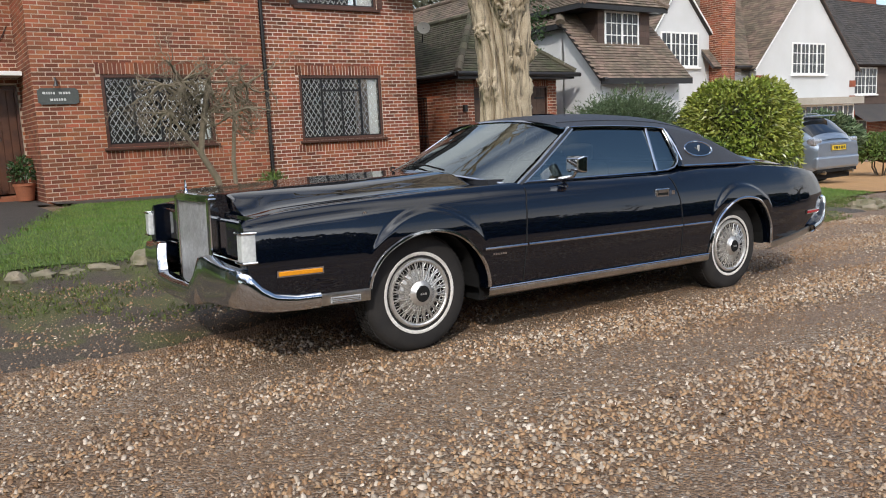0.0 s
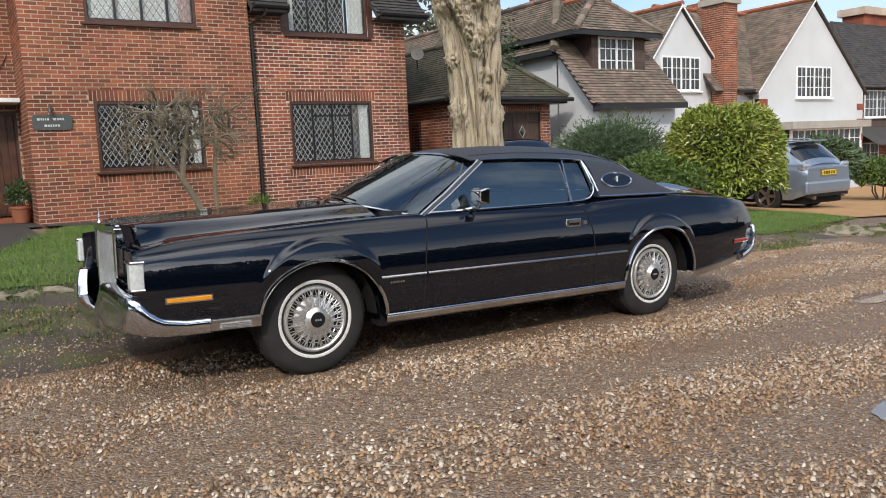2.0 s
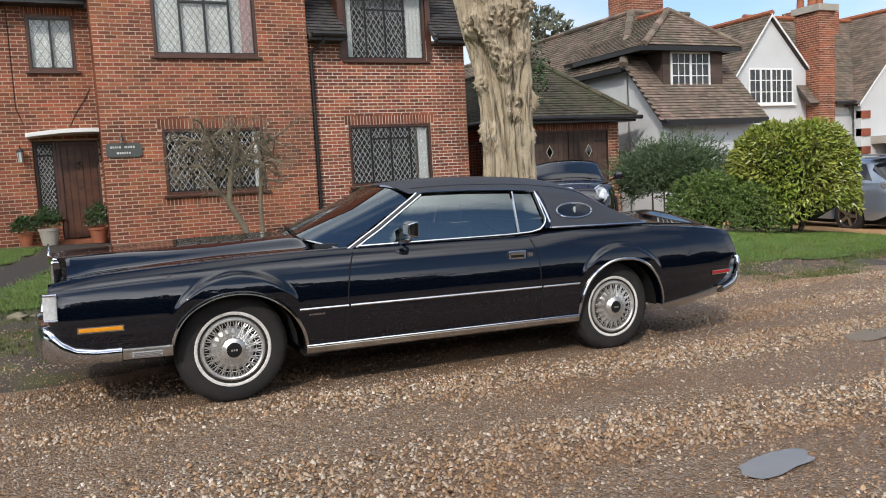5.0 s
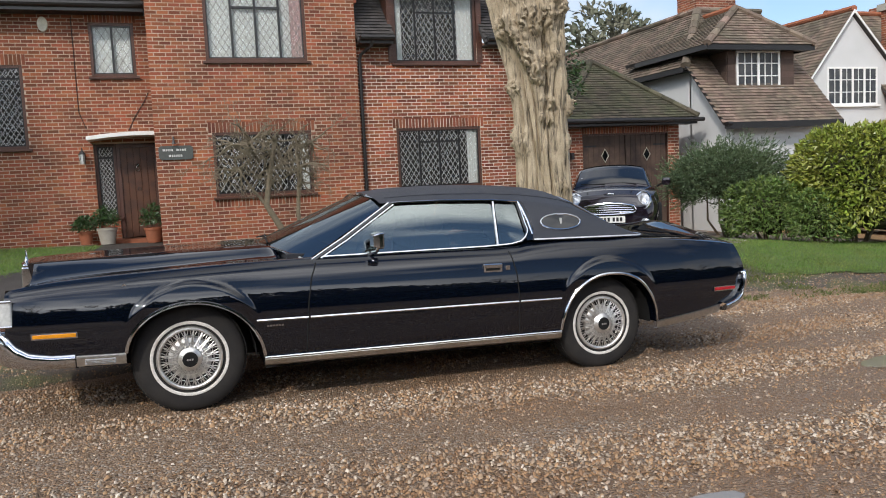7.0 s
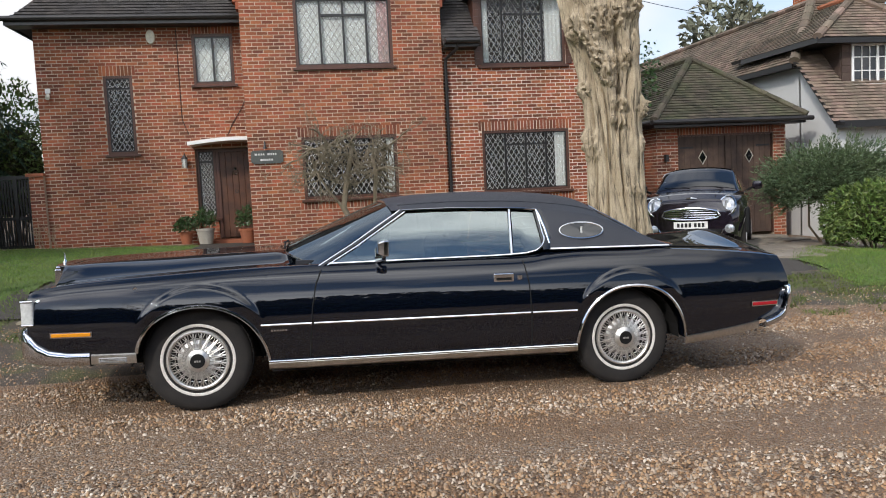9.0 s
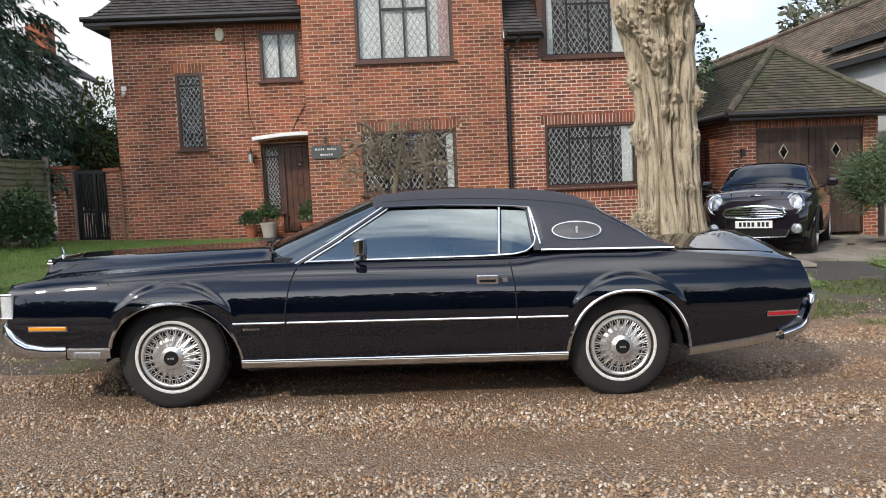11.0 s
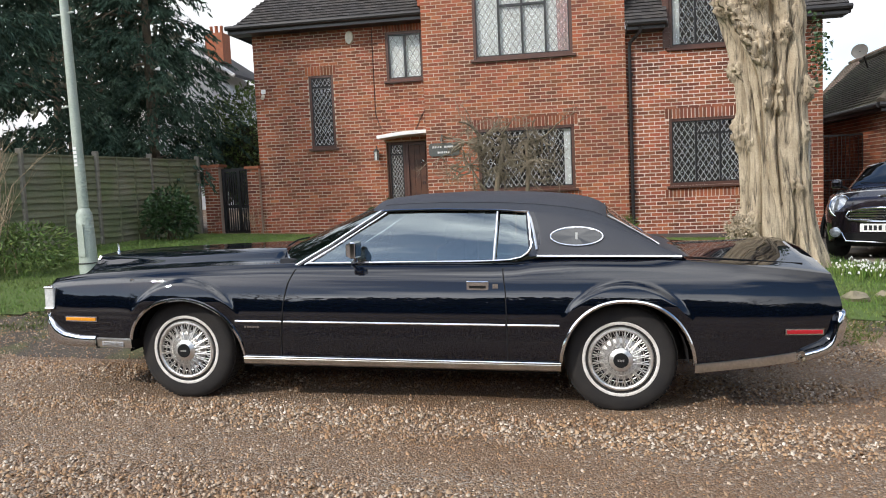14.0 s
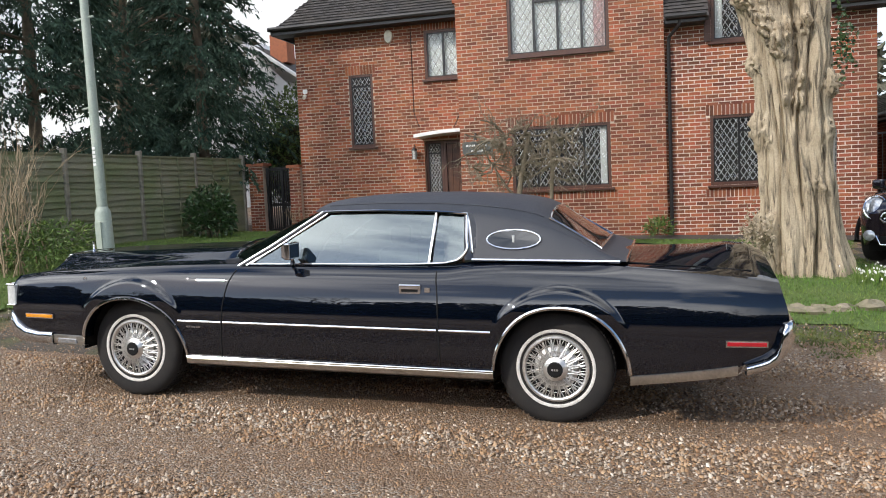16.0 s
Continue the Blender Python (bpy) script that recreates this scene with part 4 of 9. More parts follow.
        for k in range(3):
            part("lens_rib", Shape().box(.01, -.011, .396 + k * .009, (pb - pa).length - .01, .011, .399 + k * .009, Matrix.Translation((pa.x, pa.y, 0)) @ Matrix.Rotation(math.atan2(pb.y - pa.y, pb.x - pa.x), 4, "Z")), M_CHROME, lamp)
        for a, b in ((-1.10, -.76), (-.745, .785), (.80, 1.135)):
            n = 14
            pts = [skin(a + (b - a) * i / n, .592, .006, sd) for i in range(n + 1)]
            part("side_strip", Shape().tube(pts, 0.011, 6, flat=0.8), M_CHROME, car, "thin chrome side strip", smooth=True)
        # shut lines
        for tab in ([(.335, -.775), (.5, -.768), (.7, -.752), (.85, -.725), (.945, -.685)], [(.335, .80), (.6, .795), (.8, .785), (.955, .76)]):
            pts = [skin(interp(.335 + (tab[-1][0] - .335) * i / 20, tab), .335 + (tab[-1][0] - .335) * i / 20, .0005, sd) for i in range(21)]
            part("shut_line", Shape().tube(pts, 0.0045, 5), M_SEAM, car)
        # lamps in the sides
        for x0, x1, z, mat, lab in ((-2.44, -2.19, .583, M_AMBER, "amber side marker lamp"), (2.53, 2.76, .572, M_REDLENS, "red rear side marker lamp")):
            a, b = skin(x0, z, .004, sd), skin(x1, z, .004, sd)
            d = (b - a).normalized()
            m = Matrix.Translation(a) @ Matrix.Rotation(math.atan2(d.y, d.x), 4, "Z")
            L = (b - a).length
            fr = part("marker_frame", Shape().box(-.006, -.006, -.019, L + .006, .006, .019, m), M_CHROME, car)
            bevel(part("marker_lamp", Shape().box(0.002, -.012, -.012, L - .002, .012, .012, m), mat, car, lab), .003, 2)
        # small round emblem on the wing and script bars under the strip
        e = skin(-1.905, .865, .004, sd)
        part("wing_emblem", Shape().lathe([(0, .006), (.012, .004), (.013, 0)], Matrix.Translation(e) @ Matrix.Rotation(radians(90 * -sd * -1), 4, "X"), 12), M_CHROME, car, smooth=True)
        for i in range(6):
            e = skin(-1.035 + i * .019, .553, .003, sd)
            part("script_bar", Shape().box(e.x, e.y - .003, e.z - .006, e.x + .013, e.y + .003, e.z + .006), M_CHROME, car)
        # door handle and lock
        h = skin(.60, .845, .002, sd)
        hd = part("door_handle", Shape().box(h.x - .075, h.y - .008, h.z - .034, h.x + .075, h.y + .008, h.z + .034), M_CHROME, car, "chrome flap door handle")
        bevel(hd, .008, 2)
        part("handle_recess", Shape().box(h.x - .055, h.y - .011, h.z - .016, h.x + .055, h.y + .011, h.z + .004), M_SEAM, hd)
        part("handle_flap", Shape().box(h.x - .058, h.y - .016, h.z + .003, h.x + .058, h.y + .016, h.z + .024), M_CHROME, hd)
        part("door_lock", Shape().box(h.x + .10, h.y - .008, h.z - .016, h.x + .135, h.y + .008, h.z + .014), M_CHROME, car)
        # bumper ends and corner lamps
        x0 = -2.592
        a, b = sorted((sd * .862, sd * .944))
        lens = Shape().box(x0 - .03, a, .655, -2.545, b, .808)
        bevel(part("corner_lamp", lens, M_CLEARLENS, car, "white wrap-round corner lamp"), .012, 2)
        for zz in (.655, .81):
            fr = Shape().tube([(-2.545, sd * .947, zz), (x0 - .026, sd * .945, zz), (x0 - .034, sd * .935, zz), (x0 - .034, sd * .858, zz)], .007, 6)
            part("corner_lamp_bezel", fr, M_CHROME, car, smooth=True)
        a, b = sorted((sd * .35, sd * .80))
        hd = part("headlamp_door", Shape().box(-2.535, a, .63, -2.48, b, .85), M_PAINT, car, "black concealed headlamp door")
        bevel(hd, .02, 3)
        for zz in (.625,):
            part("headlamp_trim", Shape().tube([(-2.535, sd * .35, zz), (-2.535, sd * .80, zz)], .006, 6), M_CHROME, car, smooth=True)
    # front: upright grille shell with fine bars
    ring = [(-2.50, -.335), (-2.575, -.335), (-2.605, -.20), (-2.615, 0), (-2.605, .20), (-2.575, .335), (-2.50, .335)]
    def front_x(y):
        return interp(abs(y), [(0, -2.615), (.20, -2.605), (.335, -2.575)])
    sh = Shape()
    sh.box(-2.585, -.338, .40, -2.46, -.285, .965).box(-2.585, .285, .40, -2.46, .338, .965)
    sh.add([(x, y, .93) for x, y in ring] + [(x, y, .985 + .006 * (1 - abs(y) / .34)) for x, y in ring], [(0, 1, 8, 7), (1, 2, 9, 8), (2, 3, 10, 9), (3, 4, 11, 10), (4, 5, 12, 11), (5, 6, 13, 12), (7, 8, 9, 10, 11, 12, 13), (6, 5, 4, 3, 2, 1, 0)])
    sh.add([(x + .01, y * .9, .39) for x, y in ring] + [(x + .01, y * .9, .43) for x, y in ring], [(0, 1, 8, 7), (1, 2, 9, 8), (2, 3, 10, 9), (3, 4, 11, 10), (4, 5, 12, 11), (5, 6, 13, 12), (7, 8, 9, 10, 11, 12, 13), (6, 5, 4, 3, 2, 1, 0)])
    g = part("grille_shell", sh, M_CHROME, car, "upright chrome radiator grille shell")
    bevel(g, .010, 2)
    part("grille_back", Shape().box(-2.545, -.29, .42, -2.47, .29, .94), M_SEAM, g)
    for i in range(37):
        y = -.275 + .55 * i / 36
        xf = front_x(y) + .015
        part("grille_bar", Shape().box(xf, y - .0045, .425, xf + .05, y + .0045, .935), M_MESHGREY, g)
    orn = Shape().tube([(-2.605, 0, .985), (-2.605, 0, 1.0), (-2.607, 0, 1.062)], [.016, .009, .005], 8).tube([(-2.605, -.014, 1.018), (-2.605, .014, 1.018)], .005, 6)
    part("hood_ornament", orn, M_CHROME, car, "upright chrome bonnet ornament", smooth=True)

    # bumpers
    def bumper(name, path, label):
        full = path + [(x, -y, t, b) for x, y, t, b in reversed(path[:-1])]
        rows = []
        for i, (x, y, t, b) in enumerate(full):
            p0, p1 = full[max(i - 1, 0)], full[min(i + 1, len(full) - 1)]
            d = Vector((p1[0] - p0[0], p1[1] - p0[1], 0)).normalized()
            nrm = Vector((d.y, -d.x, 0))
            if nrm.dot(Vector((x, y * 0.3, 0))) < 0:
                nrm = -nrm
            if abs(y) > .955:
                nrm = Vector((0, 1 if y > 0 else -1, 0))
            row = []
            for o, f in ((-.05, 1.0), (-.012, 1.0), (.004, .975), (.012, .91), (.017, .72), (.018, .5), (.012, .25), (0, .06), (-.03, 0.0), (-.12, .02)):
                p = Vector((x, y, b + (t - b) * f)) + nrm * o
                row.append(p)
            rows.append(row)
        return part(name, Shape().grid(rows), M_CHROME, car, label, smooth=True)

    def dense(path, n=5):
        out = []
        for p, q in zip(path, path[1:]):
            for i in range(n):
                t = i / n
                out.append(tuple(a + (b - a) * t for a, b in zip(p, q)))
        return out + [path[-1]]

    front = [(-2.205, -.962, .462, .37), (-2.34, -.955, .463, .37), (-2.46, -.953, .485, .375), (-2.53, -.95, .53, .385), (-2.585, -.935, .595, .395), (-2.625, -.90, .615, .40), (-2.65, -.82, .62, .40), (-2.66, -.70, .625, .395), (-2.668, -.56, .64, .385), (-2.675, -.47, .655, .38), (-2.685, -.41, .645, .37), (-2.70, -.37, .55, .36), (-2.71, -.31, .485, .35), (-2.715, 0, .475, .345)]
    bumper("front_bumper", dense(front, 3), "wrap-round chrome front bumper dipping under the grille")
    rear = [(2.635, -.985, .448, .385), (2.70, -.985, .470, .405), (2.755, -.98, .492, .425), (2.795, -.975, .525, .445), (2.815, -.97, .58, .462), (2.828, -.962, .655, .48), (2.85, -.95, .695, .505), (2.875, -.92, .705, .53), (2.895, -.86, .705, .54), (2.915, -.5, .70, .545), (2.925, 0, .70, .545)]
    bumper("rear_bumper", dense(rear, 3), "chrome rear bumper with upswept ends")
    for xx in (-2.19,):
        for sd in (-1, 1):
            part("bumper_gap", Shape().box(xx - .02, sd * .95 - .01, .37, xx - .0, sd * .95 + .005, .455), M_SEAM, car)
    # spare wheel hump seam on the boot, tail lamps in the bumper
    part("boot_shut_line", Shape().tube([(1.95, -.74, 1.016), (2.3, -.74, .999), (2.68, -.72, .972)], .004, 5), M_SEAM, car)
    part("boot_shut_line", Shape().tube([(1.95, .74, 1.016), (2.3, .74, .999), (2.68, .72, .972)], .004, 5), M_SEAM, car)

    # ---- greenhouse
    RAIL = [(-.20, 1.335), (.0, 1.343), (.3, 1.347), (.7, 1.338), (.95, 1.322), (1.15, 1.298), (1.35, 1.262), (1.5, 1.215), (1.65, 1.15), (1.8, 1.082), (1.90, 1.045), (1.96, 1.03)]
    TOP = [(-.26, 1.385), (-.12, 1.418), (.1, 1.443), (.4, 1.457), (.7, 1.457), (1.0, 1.445), (1.2, 1.428), (1.34, 1.402), (1.42, 1.368), (1.80, 1.072), (1.88, 1.05), (1.97, 1.042)]
    RAILY = [(-.2, .700), (.9, .692), (1.3, .695), (1.6, .74), (1.85, .80), (1.96, .815)]
    BELT = lambda x: interp(x, [(-.75, .968), (.6, .985), (.80, .995), (.95, 1.03), (1.9, 1.028)])

    def shell(x, s):
        """s 0: belt, 0.4: rail, 1: centre of the roof."""
        zb, zr, zt, yr = BELT(x), interp(x, RAIL), interp(x, TOP), interp(x, RAILY)
        zr = max(zr, zb + .004)
        if s <= .4:
            t = s / .4
            return Vector((x, -(.842 + (yr - .842) * t + .012 * math.sin(math.pi * t)), zb + (zr - zb) * t))
        t = (s - .4) / .6
        y = yr * (1 - t)
        r = (y / yr)
        return Vector((x - 0.02 * (1 - r * r) * (1 if x < 0.2 else 0), -y, zr + (zt - zr) * (1 - r ** 2.7)))

    sset = [0, .05, .1, .2, .3, .36, .4, .42, .45, .48, .52, .58, .66, .75, .85, .93, 1.0]
    # roof top and rear
    rows = []
    for i in range(76):
        x = -.17 + 2.12 * i / 75
        start = 6 if x < .985 else 0
        row = [shell(x, q if j >= start else .4) for j, q in enumerate(sset)]
        rows.append(row + [Vector((p.x, -p.y, p.z)) for p in reversed(row[:-1])])
    roof = part("roof", Shape().grid(rows), M_VINYL, car, "navy black vinyl covered roof", smooth=True, angle=35)
    # seams of the vinyl
    for sd in (-1, 1):
        pts = [Vector((p.x, sd * -p.y, p.z + .002)) for p in (shell(-.1 + 1.52 * i / 24, .50) for i in range(25))]
        part("vinyl_seam", Shape().tube(pts, .004, 5), M_VINYL, roof)
    sides = (-1, 1)

    def mir(p, sd, out=0.0):
        return Vector((p.x, sd * (-p.y + out), p.z))

    AX = [(.968, -.70), (1.10, -.47), (1.22, -.285), (1.335, -.105)]        # foot to head of the windscreen pillar, by height
    for sd in sides:
        # door glass and quarter glass
        for name, fa, fb in (("door_glass", lambda t: interp(.968 + t * .367, AX) + .05, lambda t: .683 + .018 * t), ("quarter_glass", lambda t: .713 + .018 * t, lambda t: .955 - .035 * t - .05 * max(0, .22 - t) / .22)):
            rows = []
            for i in range(9):
                t = i / 8
                row = []
                for j in range(13):
                    x = fa(t) + (fb(t) - fa(t)) * j / 12
                    row.append(mir(shell(x, .4 * t), sd, -.014))
                rows.append(row)
            g = facing(part(name, Shape().grid(rows), M_CARGLASS, car, "tinted side window glass", smooth=True, angle=180), (.3, 0, .9))
        # chrome round the side windows
        low = [mir(shell(-.66 + 1.54 * i / 20, .012), sd, .004) for i in range(21)]
        tail = [mir(shell(.88 + .07 * math.sin(a * .39), .02 + .10 * (1 - math.cos(a * .39))), sd, .004) for a in range(1, 5)]
        back = [mir(shell(.955 - .035 * t, .4 * t), sd, .004) for t in (.4, .55, .7, .85, .97)]
        head = [mir(shell(.92 - 1.03 * i / 20, .395), sd, .006) for i in range(21)]
        part("window_trim", Shape().tube(low + tail + back, .008, 6), M_CHROME, car, "chrome side window moulding", smooth=True)
        part("drip_rail", Shape().tube([mir(shell(.985, .06), sd, .006), mir(shell(.965, .2), sd, .006), mir(shell(.94, .33), sd, .006)] + head, .009, 6), M_CHROME, car, "chrome drip rail", smooth=True)
        part("window_divider", Shape().tube([mir(shell(.695, .005), sd, .0), mir(shell(.713, .395), sd, .0)], .011, 6), M_CHROME, car, smooth=True)
        # windscreen pillar
        pil = [Vector((interp(z, AX), sd * (.842 - (z - .968) / .367 * .142 + .004), z)) for z in (.965, 1.03, 1.10, 1.17, 1.24, 1.29, 1.337)]
        part("pillar", Shape().tube([p + Vector((.012, -sd * .006, -.004)) for p in pil], .026, 8, flat=0.6), M_PAINT, car, smooth=True)
        part("pillar_trim", Shape().tube(pil, .010, 6), M_CHROME, car, "chrome windscreen pillar moulding", smooth=True)
        part("pillar_trim", Shape().tube([p + Vector((.035, sd * .004, -.012)) for p in pil], .008, 6), M_CHROME, car, smooth=True)
        # rear post behind the quarter glass, painted
        rows = [[mir(shell(.955 - .035 * t + k, .4 * t), sd, .0) for t in (0, .25, .5, .75, 1.0)] for k in (-.02, .0, .03, .06)]
        part("rear_post", Shape().grid(rows), M_PAINT, car, smooth=True)
        # moulding along the foot of the vinyl, round the rear quarter
        pts = [mir(shell(.985 + .93 * i / 24, .0), sd, .006) for i in range(25)]
        part("vinyl_moulding", Shape().tube(pts, .011, 6), M_CHROME, car, "chrome moulding below the vinyl roof", smooth=True)
        # oval opera window
        c = 1.245
        oval = []
        for i in range(40):
            a = 2 * math.pi * i / 40
            zz = 1.158 + .058 * math.sin(a)
            x = c + .172 * math.cos(a)
            zb, zr = BELT(x), interp(x, RAIL)
            oval.append(mir(shell(x, .4 * (zz - zb) / (zr - zb)), sd, .006))
        part("opera_window_trim", Shape().tube(oval, .007, 6, closed=True), M_CHROME, car, "chrome oval opera window surround", smooth=True)
        cen = sum(oval, Vector()) / 40
        part("opera_window", Shape().add(oval + [cen], [(i, (i + 1) % 40, 40) for i in range(40)]), M_DARKGLASS, car, "dark oval opera window")
        part("opera_emblem", Shape().box(cen.x - .007, cen.y - .006 + sd * .004, cen.z - .028, cen.x + .007, cen.y + .006 + sd * .004, cen.z + .028), M_CLEARLENS, car)
    # windscreen
    def screen(y, t):
        k = 1 - (y / .80) ** 2
        b = Vector((-.72 - .27 * k, y * 1.02, .965 + .088 * k))
        ky = y * .84
        e = Vector((-.10 - .10 * (1 - (y / .80) ** 2), ky, 1.335 + .062 * (1 - (abs(y) / .80) ** 2.4)))
        return b.lerp(e, t)
    rows = [[screen(-.80 + 1.6 * j / 24, i / 10) for j in range(25)] for i in range(11)]
    facing(part("windscreen", Shape().grid(rows), M_SCREEN, car, "curved tinted windscreen", smooth=True, angle=180), (.3, 0, .9))
    part("windscreen_trim", Shape().tube([screen(-.80 + 1.6 * j / 24, 1.0) for j in range(25)], .014, 6), M_CHROME, car, "chrome windscreen header", smooth=True)
    part("windscreen_trim", Shape().tube([screen(-.80 + 1.6 * j / 24, -.01) for j in range(25)], .010, 6), M_CHROME, car, smooth=True)
    for y in (-.35, .25):
        a = screen(y, .02) + Vector((-.02, 0, .02))
        b = screen(y + .42, .10) + Vector((-.015, 0, .012))
        part("wiper", Shape().tube([a, a.lerp(b, .5) + Vector((-.012, 0, .012)), b], .007, 5), M_SEAM, car, "black wiper arm")
    # rear window
    rows = []
    for i in range(9):
        x = 1.455 + .33 * i / 8
        rows.append([Vector((p.x, sg * p.y, p.z + .010)) for sg, p in [(1, shell(x, q)) for q in (.50, .58, .7, .85, 1.0)] + [(-1, shell(x, q)) for q in (.85, .7, .58, .50)]])
    part("rear_window", Shape().grid(rows), M_DARKGLASS, car, "dark sloping rear window", smooth=True, angle=180)
    edge = [r[0] for r in rows] + rows[-1][1:] + [r[-1] for r in reversed(rows[:-1])] + list(reversed(rows[0][1:-1]))
    part("rear_window_trim", Shape().tube(edge, .009, 6, closed=True), M_CHROME, car, "chrome rear window surround", smooth=True)
    pts = [Vector((1.955, y, 1.046 - .012 * (y / .8) ** 2)) for y in [-.815 + 1.63 * i / 16 for i in range(17)]]
    part("vinyl_moulding", Shape().tube(pts, .009, 6), M_CHROME, car, smooth=True)
    # cabin: dashboard, wheel, seats
    part("dashboard", Shape().box(-.86, -.74, .90, -.42, .74, 1.0), M_CABIN, car)
    sw = Shape()
    mm = Matrix.Translation((-.22, -.36, 1.0)) @ Matrix.Rotation(radians(-68), 4, "Y")
    sw.tube([mm @ Vector((.19 * math.cos(a * math.pi / 12), .19 * math.sin(a * math.pi / 12), 0)) for a in range(24)], .012, 6, closed=True)
    sw.tube([mm @ Vector((0, .18, 0)), mm @ Vector((0, -.18, 0))], .014, 6)
    part("steering_wheel", sw, M_CABIN, car)
    for y in (-.36, .36):
        st = part("front_seat", Shape().box(.26, y - .28, .72, .40, y + .28, 1.08), M_SEAT, car, "pale leather front seat")
        bevel(st, .05, 3)
        bevel(part("headrest", Shape().box(.30, y - .13, 1.09, .39, y + .13, 1.22), M_SEAT, st), .04, 3)
    bevel(part("rear_seat", Shape().box(1.15, -.65, .75, 1.30, .65, 1.06), M_SEAT, car, "pale leather rear seat"), .05, 3)
    # door mirror
    b = skin(-.25, .955, .0, -1)
    part("mirror_stalk", Shape().tube([b + Vector((-.07, .085, .022)), b + Vector((-.03, .03, .036)), b + Vector((.0, -.02, .05)), b + Vector((.005, -.04, .085))], [.014, .016, .014, .012], 8), M_CHROME, car, smooth=True)
    part("mirror_foot", Shape().lathe([(.045, 0), (.04, .012), (.018, .026)], Matrix.Translation(b + Vector((-.06, .075, .004))), 16), M_CHROME, car, smooth=True)
    hx, hy, hz = b.x, b.y - .05, b.z + .13
    face, rim = [(-.078, -.056), (.078, -.056), (.078, .056), (-.078, .056)], .72
    hv = [(hx - .045, hy + u * rim, hz + w * rim) for u, w in face] + [(hx - .005, hy + u, hz + w) for u, w in face] + [(hx + .028, hy + u, hz + w) for u, w in face]
    hf = [(3, 2, 1, 0), (8, 9, 10, 11)] + [(k * 4 + i, k * 4 + (i + 1) % 4, k * 4 + 4 + (i + 1) % 4, k * 4 + 4 + i) for k in (0, 1) for i in range(4)]
    mc = part("mirror_head", Shape().add(hv, hf), M_CHROME, car, "square chrome door mirror")
    bevel(mc, .009, 3)
    part("mirror_glass", Shape().box(hx + .028, hy - .066, hz - .045, hx + .031, hy + .066, hz + .045), M_DARKGLASS, mc, "dark mirror glass")
    # ---- wheels
    def wheel(x, sd):
        m = Matrix.Translation((x, sd * .80, .36)) @ Matrix.Rotation(radians(90 * -sd * -1), 4, "X")
        # local z points outwards
        m = Matrix.Translation((x, sd * .80, .36)) @ Matrix(((1, 0, 0, 0), (0, 0, sd, 0), (0, 1, 0, 0), (0, 0, 0, 1)))
        t = part("wheel", Shape().lathe([(.20, -.09), (.30, -.105), (.345, -.095), (.358, -.07), (.361, -.03), (.361, .03), (.358, .07), (.346, .094), (.318, .106), (.27, .112), (.252, .110), (.222, .107), (.205, .098), (.195, .085)], m, 64), M_RUBBER, car, "black tyre", smooth=True, angle=50)
        tr = Shape()
        for i in range(64):
            a = 2 * math.pi * i / 64
            for zz in (-.055, -.018, .02, .058):
                aa = a + (.02 if zz > 0 else 0)
                p = Matrix.Rotation(aa, 4, "Z")
                tr.box(.359, -.012, zz - .014, .3655, .012, zz + .014, m @ p)
        part("tread", tr, M_RUBBER, t)
        part("white_wall", Shape().lathe([(.2485, .1125), (.246, .1140), (.231, .1125), (.228, .1105)], m, 64), M_WHITEWALL, t, "narrow white wall ring", smooth=True)
        part("wheel_cover", Shape().lathe([(.212, .094), (.212, .110), (.206, .118), (.196, .120), (.188, .114), (.184, .096)], m, 48), M_SPOKE, t, "bright wire wheel cover", smooth=True)
        part("cover_recess", Shape().lathe([(.186, .098), (.178, .070), (.12, .066), (.02, .066)], m, 40), M_WELL, t, "recess behind the spokes with shade painted dark", smooth=True)
        part("cover_dish", Shape().lathe([(.139, .070), (.139, .094), (.132, .100), (.104, .112), (.080, .116)], m, 48), M_DISH, t, "dull metal dish under the spokes", smooth=True)

        def wire(shape, r0, a0, z0, r1, a1, z1, rad):
            shape.tube([m @ Vector((r0 * math.cos(a0), r0 * math.sin(a0), z0)), m @ Vector((r1 * math.cos(a1), r1 * math.sin(a1), z1))], rad, 5, caps=False)
        sp = Shape()
        n = 20
        for i in range(n):
            a = 2 * math.pi * i / n
            h = math.pi / n
            for q in (-1, 1):
                wire(sp, .078, a + q * .03, .128, .188, a + q * .15, .110, .0033)
                wire(sp, .122, a + h, .108, .188, a + h + q * .12, .106, .0028)
            wire(sp, .084, a + h, .121, .137, a + h, .106, .0036)
            wire(sp, .150, a - .07, .116, .150, a + .07, .116, .0024)
        part("wire_spokes", sp, M_SPOKE, t, "crossed bright wire spokes")
        part("cover_ring", Shape().tube([m @ Vector((.108 * math.cos(q * math.pi / 20), .108 * math.sin(q * math.pi / 20), .1165)) for q in range(40)], .0045, 5, closed=True), M_SPOKE, t, smooth=True)
        part("hub_cap", Shape().lathe([(.080, .10), (.078, .126), (.070, .134), (.054, .141), (.049, .148)], m, 32), M_SPOKE, t, smooth=True)
        cap = part("hub_emblem", Shape().lathe([(.049, .147), (.045, .152), (0, .154)], m, 24), M_SEAM, t, "black hub centre", smooth=True)
        for q in range(3):
            part("emblem_bar", Shape().box(-.021 + q * .015, -.006, .153, -.011 + q * .015, .006, .1565, m), M_DISH, cap)
        return t
    for x in HUBS:
        for sd in sides:
            wheel(x, sd)
    return car


make_coupe()

